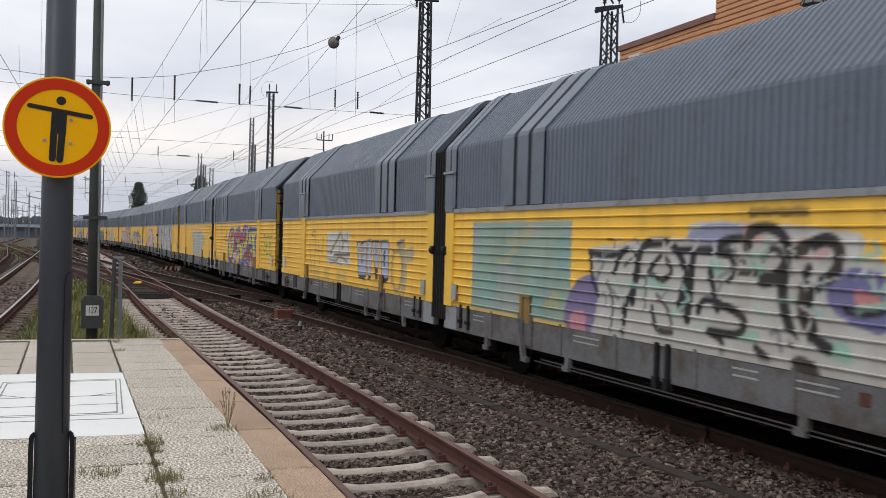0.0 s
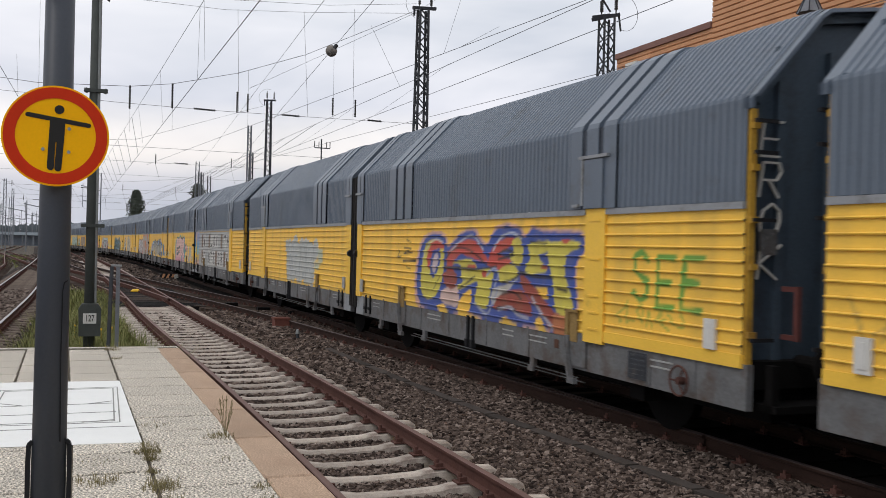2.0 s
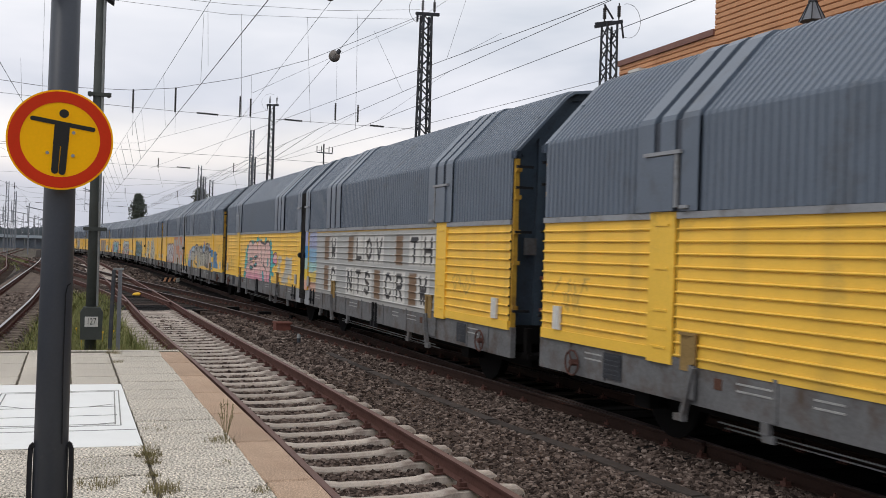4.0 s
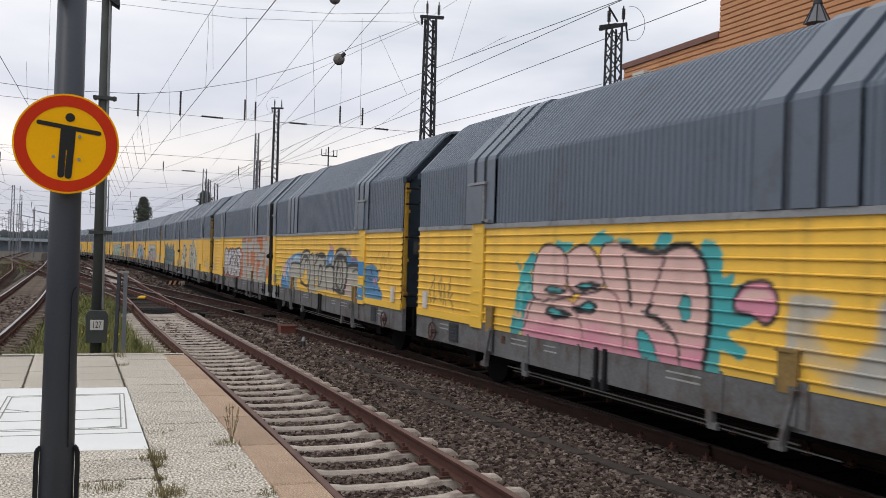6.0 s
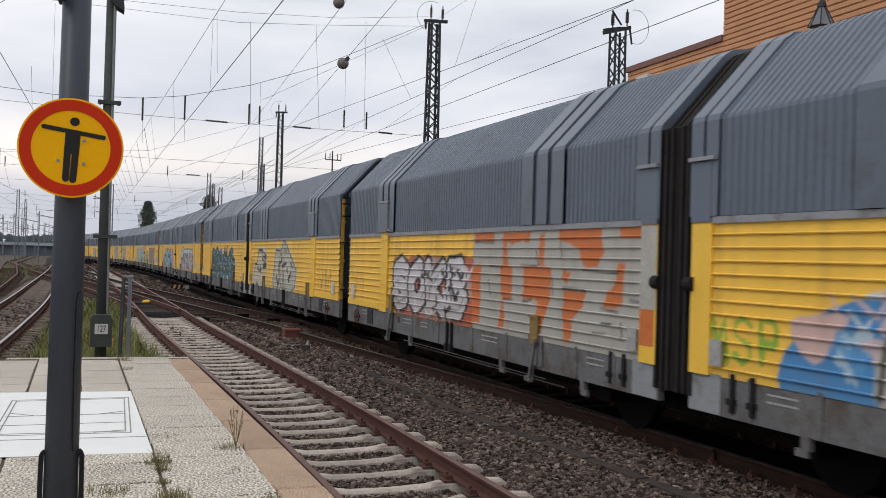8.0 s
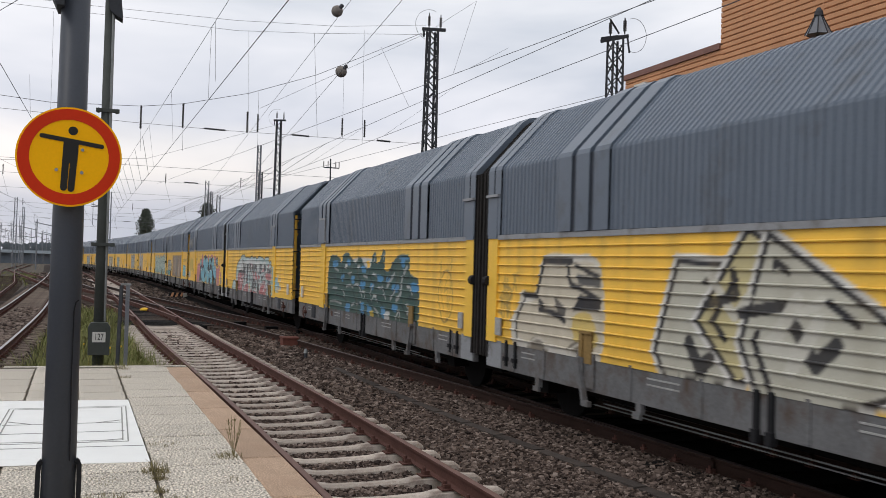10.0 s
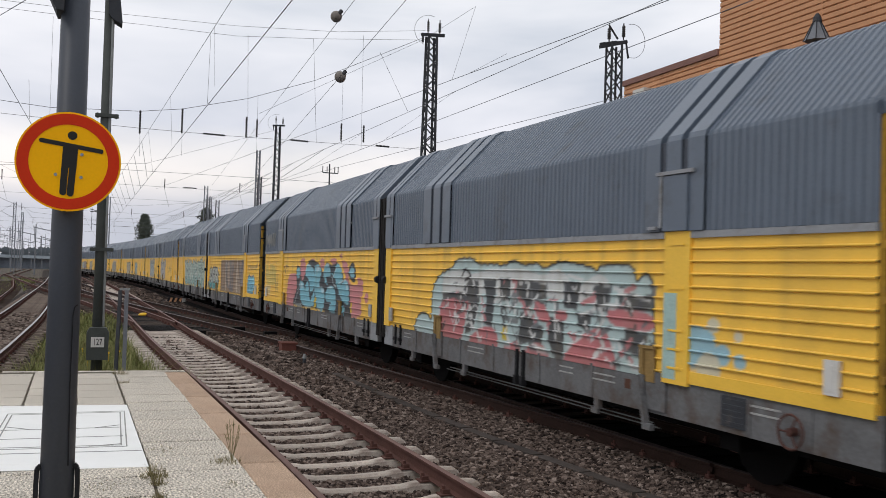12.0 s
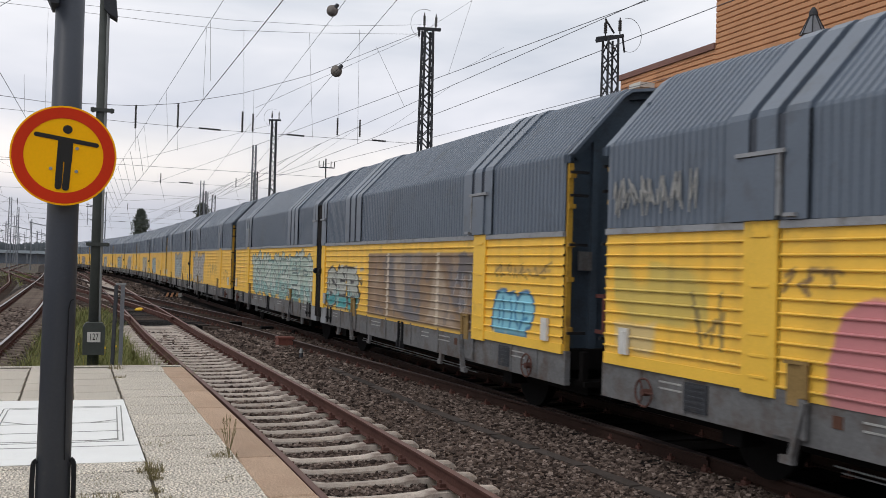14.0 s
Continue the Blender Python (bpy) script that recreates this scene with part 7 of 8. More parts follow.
def stone_material():
    m = material("crushed_stone", (0.2, 0.155, 0.13), 0.95, 0.0, 0.3, 20, 0.3, 90)
    nt = m.node_tree
    geo = nt.nodes.new("ShaderNodeNewGeometry")
    ramp = nt.nodes.new("ShaderNodeValToRGB")
    els = ramp.color_ramp.elements
    els[0].position, els[0].color = 0.0, (.022, .016, .014, 1)
    els[1].position, els[1].color = 1.0, (.27, .215, .185, 1)
    for pos, col in ((.40, (.085, .062, .052)), (.85, (.165, .125, .106))):
        e = els.new(pos)
        e.color = (*col, 1)
    nt.links.new(geo.outputs["Random Per Island"], ramp.inputs["Fac"])
    b = nt.nodes["Principled BSDF"]
    sc = [n for n in nt.nodes if n.type == "VECT_MATH"][0]
    nt.links.new(ramp.outputs["Color"], sc.inputs[0])
    return m


M_STONE = stone_material()
rs = np.random.RandomState(5)
spots = []
for y0, y1, dens, size in ((5.0, 9.0, 1900, .037), (9, 14, 1250, .042), (14, 22, 620, .052), (22, 31, 210, .075)):
    n = int(dens * (y1 - y0) * 5.2)
    for x, y in zip(rs.uniform(0, 1, n), rs.uniform(y0, y1, n)):
        a, b = at_y(NEAR, y) - .62, at_y(TRAINC, y) - .4
        x = a + (b - a) * x
        if abs(x - at_y(NEAR, y) - G) < .09:
            continue
        if abs(x - np.interp(y, (5, 7.67, 9.85, 11.7, 15, 19.1), (2.8, 2.61, 2.45, 2.27, 2.11, 2.03))) < .10 and y < 19.8:
            continue
        inside = x < at_y(NEAR, y) + G
        z = -.266 if inside else -.270 + .065 * min(1, max(0, (x - at_y(NEAR, y) - 1.25) / .45)) + .02 * rs.rand()
        spots.append((x, y, z + .035 * rs.rand() - .01, size * rs.uniform(.6, 1.35)))
stones("ballast_stones", spots, 3, "loose brown crushed ballast stones")
spots = []
for y0, y1, dens, size in ((15.7, 24, 130, .07), (24, 45, 45, .09)):
    n = int(dens * (y1 - y0) * 2.6)
    for x, y in zip(rs.uniform(-1.3, 1.3, n), rs.uniform(y0, y1, n)):
        spots.append((at_y(LEFT, y) + x, y, -.225, size * rs.uniform(.6, 1.3)))
stones("ballast_stones_west", spots, 4, "loose grey-brown ballast stones")

spots = []
for _ in range(15000):
    y = 42 + 95 * rs.rand() ** 1.4
    x = at_y(LEFT, y) - 12 + rs.rand() * (12 + at_y(TRAINC, y) - 1.2 - at_y(LEFT, y))
    low = x < at_y(LEFT, y) - 1.5
    spots.append((x, y, -.40 if low else -.29, (.10 + .0012 * (y - 42)) * rs.uniform(.5, 1.4)))
stones("yard_stones", spots, 6, "loose brown stones scattered over the yard's track beds")

# ---- cable duct in the ballast ----
duct = tagged(empty("cable_duct"), "dark timber-covered cable duct sunk in the ballast", "cable duct", kind="structure")
for i in range(14):
    y = 5.4 + i * 1.03
    xa, xb = np.interp((y, y + 1.0), (5, 7.67, 9.85, 11.7, 15, 19.1), (2.8, 2.61, 2.45, 2.27, 2.11, 2.03))
    bm = B()
    beam(bm, (xa, y, -.180), (xb, y + 1.0, -.186), .16, .06)
    part("duct_cover", bm, M_DUCT, duct)

# ---- platform ----
M_SOIL = material("joint_soil", (0.10, 0.085, 0.065), 0.95, 0.0, 0.4, 8, 0.5, 60)
plat = tagged(empty("platform"), "narrow station platform with pale slabs and sandstone coping", "platform", kind="structure")
bm = B()
box(bm, -4.05, -1.48, -14, 15.25, -.42, .385)
part("platform_core", bm, M_SOIL, plat)


def slab_mesh(name, w, l, mat, t=.06, bev=.006):
    bm = B()
    a, b = w / 2, l / 2
    lo = [bm.verts.new((x, y, -t)) for x, y in ((-a, -b), (a, -b), (a, b), (-a, b))]
    mid = [bm.verts.new((x, y, -bev)) for x, y in ((-a, -b), (a, -b), (a, b), (-a, b))]
    top = [bm.verts.new((x, y, 0)) for x, y in ((-a + bev, -b + bev), (a - bev, -b + bev), (a - bev, b - bev), (-a + bev, b - bev))]
    for i in range(4):
        j = (i + 1) % 4
        bm.faces.new((lo[i], lo[j], mid[j], mid[i]))
        bm.faces.new((mid[i], mid[j], top[j], top[i]))
    bm.faces.new(top), bm.faces.new(lo[::-1])
    return mesh_of(name, bm, mat)


def edge_x(y):
    """The platform's edge follows the track's curve."""
    return float(np.interp(y, (-15, 6, 8, 9.4, 13.6, 15.3), (-1.225, -1.225, -1.255, -1.295, -1.41, -1.455)))


rp = random.Random(3)
for x0, x1, pitch, first in ((-2.292, -1.575, .66, 2.2), (-2.83, -2.315, .66, 2.05), (-3.40, -2.852, .66, 2.3), (-4.05, -3.422, .66, 2.1)):
    y = first - pitch * 24
    me = slab_mesh("paving_slab", x1 - x0 - .004, pitch - .024, M_SLAB)
    while y + pitch / 2 < 15.35:
        ob = new("paving_slab", me)
        ob.parent = plat
        sh = (edge_x(y) + 1.225) * .85
        ob.matrix_basis = pose((x0 + x1) / 2 + sh, y, .40 + rp.uniform(-.004, .003), rp.uniform(-.15, .15), rp.uniform(-.2, .2), rp.uniform(-.2, .2) + .6)
        y += pitch
me = slab_mesh("coping_stone", .345, 1.360, M_COPING, .16, .012)
for j in (*[6.61 - 1.4 * n for n in range(14, 4, -1)], 6.61 - 5.6, 6.61 - 4.2, 6.61 - 2.8, 6.61 - 1.4, 6.61, 8.0, 9.40, 10.8, 12.2, 13.6):
    yc = j + .70
    ob = new("coping_stone", me)
    ob.parent = plat
    ob.matrix_basis = pose(edge_x(yc) - .1725, yc, .402, 0, 0, math.degrees(math.atan2(edge_x(yc - .5) - edge_x(yc + .5), 1)))
bm = B()
box(bm, -4.05, -1.45, 15.22, 15.42, -.42, .385)
part("end_kerb", bm, M_SLAB, plat)

# white painted field with the covers' frame lines
field = tagged(empty("painted_field"), "white painted rectangle on the paving around inspection covers", "floor marking", kind="structure")
bm = B()
vs = [bm.verts.new(c) for c in ((-3.78, 8.06, .4055), (-2.335, 8.0, .4055), (-2.41, 11.55, .4055), (-3.85, 11.62, .4055))]
f = bm.faces.new(vs)
ex = bmesh.ops.extrude_face_region(bm, geom=[f])
for v in ex["geom"]:
    if isinstance(v, bmesh.types.BMVert):
        v.co.z -= .003
part("white_paint", bm, M_PWHITE, field)


def strip(name, a, b, w, z, mat, par, h=.003):
    bm = B()
    beam(bm, (*a, z), (*b, z), w, h)
    return part(name, bm, mat, par)


M_JOINT = material("cover_joint", (0.30, 0.295, 0.28), 0.9, 0.0, 0.3, 8, 0.2, 60)
ring = [(-3.62, 8.95), (-2.48, 8.92), (-2.45, 11.05), (-3.62, 11.0)]
for o in (0, .045):
    pts = [(x + (o if x < -3 else -o), y + (o if y < 10 else -o) * 1.6) for x, y in ring]
    for a, b in zip(pts, pts[1:] + pts[:1]):
        strip("cover_joint", a, b, .012, .4075, M_JOINT, field)
for y in (9.45, 9.95):
    strip("cover_joint", (-3.6, y), (-2.5, y + .02), .010, .4075, M_JOINT, field)
for a, b in (((-2.52, 10.10), (-2.75, 9.97)), ((-3.58, 10.15), (-3.35, 9.97)), ((-2.52, 9.05), (-2.8, 8.97))):
    strip("cover_joint", a, b, .010, .4085, M_JOINT, field)
strip("cover_joint", (-3.8, 8.75), (-2.36, 8.7), .012, .4075, M_JOINT, field)


# ---- weeds and grass ----
def blades(bm, x, y, z, n, spread, h, r, w=.006):
    for _ in range(n):
        a, d = r.uniform(0, 6.28), r.random() ** .7 * spread
        bx, by = x + d * math.cos(a), y + d * math.sin(a)
        l, lean, a2 = h * (.12 + .88 * r.random() ** 1.8), r.uniform(.1, 1.3), r.uniform(0, 6.28)
        ux, uy = math.cos(a2 + 1.57) * w, math.sin(a2 + 1.57) * w
        tx, ty = math.cos(a2) * lean * l, math.sin(a2) * lean * l
        v = [bm.verts.new(c) for c in ((bx - ux, by - uy, z), (bx + ux, by + uy, z), (bx + tx * .4 + ux * .8, by + ty * .4 + uy * .8, z + l * .6), (bx + tx * .4 - ux * .8, by + ty * .4 - uy * .8, z + l * .6), (bx + tx, by + ty, z + l * .95))]
        bm.faces.new((v[0], v[1], v[2], v[3]))
        bm.faces.new((v[3], v[2], v[4]))


rw = random.Random(12)
for x, y, n, sp, h in ((-2.31, 7.60, 110, .10, .12), (-2.30, 7.35, 60, .06, .08), (-2.29, 6.5, 130, .12, .09), (-2.27, 6.1, 60, .1, .08), (-2.69, 6.75, 80, .14, .08), (-1.72, 8.08, 90, .13, .06), (-2.18, 8.75, 40, .14, .03), (-2.70, 7.39, 40, .16, .03), (-1.76, 7.26, 25, .08, .03), (-2.42, 14.79, 50, .12, .12), (-2.41, 13.67, 40, .10, .06), (-1.72, 5.9, 80, .16, .07), (-2.31, 6.95, 50, .05, .06), (-1.66, 6.35, 50, .06, .05)):
    bm = B()
    blades(bm, x, y, .398, int(n * 1.7), sp * 1.1, h * 1.05, rw, .0024)
    tagged(part("weed_tuft", bm, M_WEED), "dry green-brown weed growing from a paving joint", "weed", kind="stuff")
bm = B()
for _ in range(9):
    a = rw.uniform(0, 6.28)
    top = (-1.66 + .06 * math.cos(a), 8.12 + .06 * math.sin(a), .40 + rw.uniform(.15, .36))
    rod(bm, (-1.66, 8.12, .395), top, .0025, 4)
    for i in range(8):
        t = rw.uniform(.4, 1)
        c = Vector((-1.66, 8.12, .395)).lerp(Vector(top), t)
        rod(bm, c, c + Vector((rw.uniform(-.02, .02), rw.uniform(-.02, .02), rw.uniform(.005, .025))), .004, 4, .001)
tagged(part("weed_stalk", bm, M_WEED), "tall dry weed stalk at the coping joint", "weed", "weeds on the platform")

bm = B()
rg = random.Random(21)
for _ in range(13000):
    y = 15.5 + 26 * rg.random() ** 2.2
    a, b = -4.05 + (y - 15) * -.005, at_y(NEAR, y) - 1.25
    x = rg.uniform(a, b)
    blades(bm, x, y, -.35, 2, .02, .30 + .60 * rg.random() * (1.15 if y < 19 else .6), rg, .0042 + .0004 * (y - 15))
tagged(part("trackside_grass", bm, M_GRASS), "tall green and yellowing grass between the tracks", "grass", kind="stuff")
bm = B()
for _ in range(9000):
    y = rg.uniform(64, 132)
    x = at_y(LEFT, y) - 1.9 - rg.random() * 3.8 - .6 * math.sin(y * .21)
    blades(bm, x, y, -.42, 1, .1, rg.uniform(.12, .45), rg, .035)
tagged(part("far_grass", bm, M_GRASS), "yellow-green grass strip beside the far tracks", "grass", kind="stuff")
bm = B()
for i in range(14):
    y = 17 + 9 * rg.random()
    x = rg.uniform(-3.2, -1.9)
    h = rg.uniform(.25, .5)
    rod(bm, (x, y, -.35), (x, y, -.35 + h), .004, 4)
    rod(bm, (x, y, -.36 + h), (x, y, -.32 + h), .018, 5)
tagged(part("yellow_flowers", bm, M_YDOME), "small yellow flowers in the grass", "flower", kind="stuff")
bm = B()
vs = [bm.verts.new(c) for c in ((-4.3, 15.4, -.33), (-1.75, 15.4, -.33), (-2.5, 45, -.33), (-4.2, 45, -.33))]
bm.faces.new(vs)
tagged(part("grass_verge", bm, M_GROUND), "weedy earth verge beyond the platform's end", "verge", kind="structure")

# added low wall, unseen behind the train, keeps light out from under it
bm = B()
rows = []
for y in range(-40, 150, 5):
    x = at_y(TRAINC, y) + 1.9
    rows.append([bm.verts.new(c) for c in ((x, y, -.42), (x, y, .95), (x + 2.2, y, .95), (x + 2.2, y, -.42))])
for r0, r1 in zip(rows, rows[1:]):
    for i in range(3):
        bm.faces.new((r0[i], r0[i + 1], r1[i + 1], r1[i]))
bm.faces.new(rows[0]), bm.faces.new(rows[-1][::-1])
tagged(part("wall_east", bm, M_OILSHADE), "unseen low wall added to keep light out from under the train", "wall", kind="structure")


# ---- post with the round sign ----
def tapered(bm, x, y, z0, z1, r0, r1, n=28, mi=0):
    rod(bm, (x, y, z0), (x, y, z1), r0, n, r1, mi)


post = tagged(empty("platform_post", pose(-2.93, 5.0, .40)), "thick dark grey steel post standing on the platform", "post")
bm = B()
rod(bm, (0, 0, 0), (0, 0, 3.5), .083, 32, .064)
part("shaft", bm, M_POST, post, smooth=True)
bm = B()
rod(bm, (0, 0, 0), (0, 0, .05), .16, 32)
part("base_plate", bm, M_POST, post)
for s in (-1, 1):
    bm = B()
    pts = [(s * .092, -.02, .02), (s * .094, -.02, .55), (s * .091, -.02, .63), (s * .076, -.02, .645)]
    for a, b in zip(pts, pts[1:]):
        beam(bm, a, b, .03, .022)
    part("cable_clamp", bm, M_BLACK, post, "black bracket on the post's foot")
bm = B()
pts = [(.050, -.066, .65), (.044, -.068, 1.05), (.045, -.065, 1.38), (.052, -.058, 1.42), (.064, -.040, 1.43)]
for a, b in zip(pts, pts[1:]):
    rod(bm, a, b, .0028, 5)
part("seam", bm, M_BLACK, post)
bm = B()
beam(bm, (-.06, 0, 3.28), (-.22, .0, 3.34), .05, .05)
part("lamp_arm", bm, M_MAST, post)
bm = B()
prism(bm, [(-.085, 2.86), (-.050, 2.86), (-.04, 3.3), (-.22, 3.3), (-.20, 3.12)], -.10, .10)
part("lamp_head", bm, M_MAST, post, "dark lamp housing on the post")

SX, SY, SZ = -2.93, 4.85, 2.520
sign = tagged(empty("prohibition_sign", pose(SX, SY, SZ, 0, 0, 0)), "round yellow sign with red rim and black figure pictogram", "sign")


def disc(bm, r0, r1, y0, y1, n=64):
    """A ring or a disc facing the platform."""
    A = [[bm.verts.new((r * math.cos(i * math.tau / n), y, r * math.sin(i * math.tau / n))) for i in range(n)] for r, y in ((r1, y0), (r1, y1))]
    for i in range(n):
        bm.faces.new((A[0][i], A[0][(i + 1) % n], A[1][(i + 1) % n], A[1][i]))
    if r0 <= 0:
        bm.faces.new(A[0][::-1]), bm.faces.new(A[1])
    else:
        C = [[bm.verts.new((r0 * math.cos(i * math.tau / n), y, r0 * math.sin(i * math.tau / n))) for i in range(n)] for y in (y0, y1)]
        for k in (0, 1):
            for i in range(n):
                bm.faces.new((A[k][i], A[k][(i + 1) % n], C[k][(i + 1) % n], C[k][i]))


bm = B()
disc(bm, 0, .2385, -.002, .004)
part("plate", bm, M_SIGNY, sign)
bm = B()
disc(bm, .178, .230, -.004, -.0022)
part("red_rim", bm, M_SIGNR, sign, "red reflective rim")
bm = B()


def capsule(bm, a, b, w, y0=-.0045, y1=-.0022, cap0=True, cap1=True):
    a, b = Vector((a[0], 0, a[1])), Vector((b[0], 0, b[1]))
    d = (b - a).normalized()
    n = Vector((-d.z, 0, d.x))
    ring = []
    for c, s, cap in ((a, -1, cap0), (b, 1, cap1)):
        k = 8 if cap else 1
        for i in range(k + 1):
            t = -math.pi / 2 + math.pi * i / k
            off = n * (-math.sin(t) * w / 2 * s) * -1 + (d * (s * math.cos(t) * w / 2) if cap else Vector())
            ring.append(c + off)
    F = [bm.verts.new((p.x, y0, p.z)) for p in ring]
    K = [bm.verts.new((p.x, y1, p.z)) for p in ring]
    m = len(ring)
    bm.faces.new(F), bm.faces.new(K[::-1])
    for i in range(m):
        bm.faces.new((F[i], F[(i + 1) % m], K[(i + 1) % m], K[i]))


# the figure: head, outstretched bar of arms, trunk and two legs
capsule(bm, (-.125, .095), (.145, .058), .021)
capsule(bm, (.007, .085), (.002, -.03), .068, -.0049, -.0022, False, False)
capsule(bm, (-.016, -.02), (-.021, -.148), .031, -.0053)
capsule(bm, (.020, -.02), (.012, -.152), .031, -.0057)
part("pictogram", bm, M_SIGNK, sign)
bm = B()
n = 32
F = [[bm.verts.new((.013 + .0215 * math.cos(i * math.tau / n), y, .126 + .0205 * math.sin(i * math.tau / n))) for i in range(n)] for y in (-.0045, -.0022)]
bm.faces.new(F[0]), bm.faces.new(F[1][::-1])
for i in range(n):
    bm.faces.new((F[0][i], F[0][(i + 1) % n], F[1][(i + 1) % n], F[1][i]))
part("pictogram_dot", bm, M_SIGNK, sign)
for x, z in ((.058, .037), (-.056, -.065), (.058, -.073)):
    bm = B()
    rod(bm, (x, -.008, z), (x, -.002, z), .008, 12)
    part("bolt", bm, M_GALV, sign)
for z in (-.1, .1):
    bm = B()
    box(bm, -.085, .085, .004, .06, z - .015, z + .015)
    part("bracket", bm, M_GALV, sign)

# ---- slim signal pole with the number plate ----
pole = tagged(empty("signal_pole", pose(-2.745, 17.2, -.40)), "slim dark steel pole with a cabinet at its foot", "pole")
bm = B()
rod(bm, (0, 0, 0), (-.03, 0, 7.4), .098, 20, .062)
part("shaft", bm, M_POLE, pole, smooth=True)
bm = B()
rod(bm, (.075, -.03, 1.35), (.045, -.03, 6.9), .028, 10)
part("conduit", bm, M_GALV, pole)
for z in (2.66, 4.95):
    bm = B()
    box(bm, -.18, .20, -.10, -.03, z - .03, z + .03)
    for x in (-.14, .16):
        rod(bm, (x, -.12, z), (x, .06, z), .035, 8)
    part("pipe_clamp", bm, M_POLE, pole)
bm = B()
prism(bm, [(-.17, .80), (.17, .80), (.18, 1.26), (.13, 1.34), (-.13, 1.34), (-.18, 1.26)], -.26, -.02)
part("cabinet", bm, M_POLE, pole, "dark grey metal cabinet")
bm = B()
box(bm, -.105, .105, -.272, -.262, 1.015, 1.185)
plate = part("number_plate", bm, M_WHITE, pole, "white plate with black digits")
cu = bpy.data.curves.new("number_text", "FONT")
cu.body, cu.size, cu.align_x, cu.align_y, cu.extrude = "127", .135, "CENTER", "CENTER", .002
tmp = new("text_curve", cu)
dg = bpy.context.evaluated_depsgraph_get()
me = bpy.data.meshes.new_from_object(tmp.evaluated_get(dg))
bpy.data.objects.remove(tmp)
me.materials.clear()
me.materials.append(M_SIGNK)
dig = part("number_text", me, None, plate)
dig.matrix_basis = pose(0, -.275, 1.10, 90, 0, 0) @ Matrix.Diagonal((.74, 1.15, 1, 1))
bm = B()
prism(bm, [(.05, 6.60), (.20, 6.52), (.20, 6.58), (.14, 7.1), (-.05, 7.1), (-.02, 6.68)], -.15, .15)
part("lamp_head", bm, M_MAST, pole, "dark lamp housing on the pole")

gate = tagged(empty("end_post", pose(-2.33, 16.2, -.40)), "short galvanised channel post with a dark stay", "post")
bm = B()
prism(bm, [(-.030, -.03), (.030, -.03), (.030, .03), (.020, .03), (.020, -.012), (-.020, -.012), (-.020, .03), (-.030, .03)], 0, 2.02, axis="y")
for v in bm.verts:
    v.co = Vector((v.co.x, v.co.z, v.co.y))
part("channel", bm, M_MASTL, gate)
bm = B()
beam(bm, (-.10, -.06, 2.0), (-.14, -.18, 0), .05, .05)
part("stay", bm, M_MAST, gate)
bm = B()
box(bm, -.11, .05, -.05, .05, 2.0, 2.03)
part("cap", bm, M_GALV, gate)

# ---- small things beside the tracks ----
kasten = tagged(empty("trackside_box", pose(2.05, 25.2, -.23)), "low red-brown steel trackside box", "trackside box")
bm = B()
box(bm, -.20, .20, -.22, .22, 0, .26)
part("body", bm, M_REDBOX, kasten)
bm = B()
box(bm, -.22, .22, -.24, .24, .26, .30)
part("lid", bm, M_REDBOX, kasten)
stub = tagged(empty("marker_stub", pose(1.82, 21.9, -.25)), "short dark marker post in the ballast", "marker")
bm = B()
rod(bm, (0, 0, 0), (0, 0, .22), .045, 12, .04)
part("stub_body", bm, M_MAST, stub)
bm = B()
rod(bm, (0, 0, .20), (0, 0, .30), .055, 12, .03)
part("cap", bm, M_GALV, stub)
dome = tagged(empty("yellow_dome", pose(-.90, 42.3, -.16)), "small yellow domed cover between the rails", "trackside marker")
bm = B()
bmesh.ops.create_uvsphere(bm, u_segments=18, v_segments=8, radius=.22)
for v in bm.verts:
    v.co.z = max(0, v.co.z) * .55
part("cover", bm, M_YDOME, dome, smooth=True)
chock = tagged(empty("striped_barrier", pose(1.65, 61.2, -.42)), "low black and yellow striped barrier by the track", "barrier")
for i in range(6):
    bm = B()
    prism(bm, [(-.42 + i * .14, .04), (-.28 + i * .14, .04), (-.14 + i * .14, .40), (-.28 + i * .14, .40)], -.08, .08)
    part("stripe", bm, M_ORANGE if i % 2 else M_BLACK, chock)
bm = B()
box(bm, .55, 1.0, -.15, .15, .12, .38)
part("white_block", bm, M_WHITE, chock)
for i, (x, y) in enumerate(((1.2, 33.5), (1.9, 31.2), (2.6, 29.4))):
    sw = tagged(empty("point_rod", pose(x, y, -.22)), "dark point machine rod across the turnout", "point rod", "rods of the turnout")
    bm = B()
    beam(bm, (-.9, 0, .03), (.9, .1, .03), .08, .05)
    box(bm, .5, .9, -.16, .18, .0, .16)
    part("rod_body", bm, M_DARK, sw)


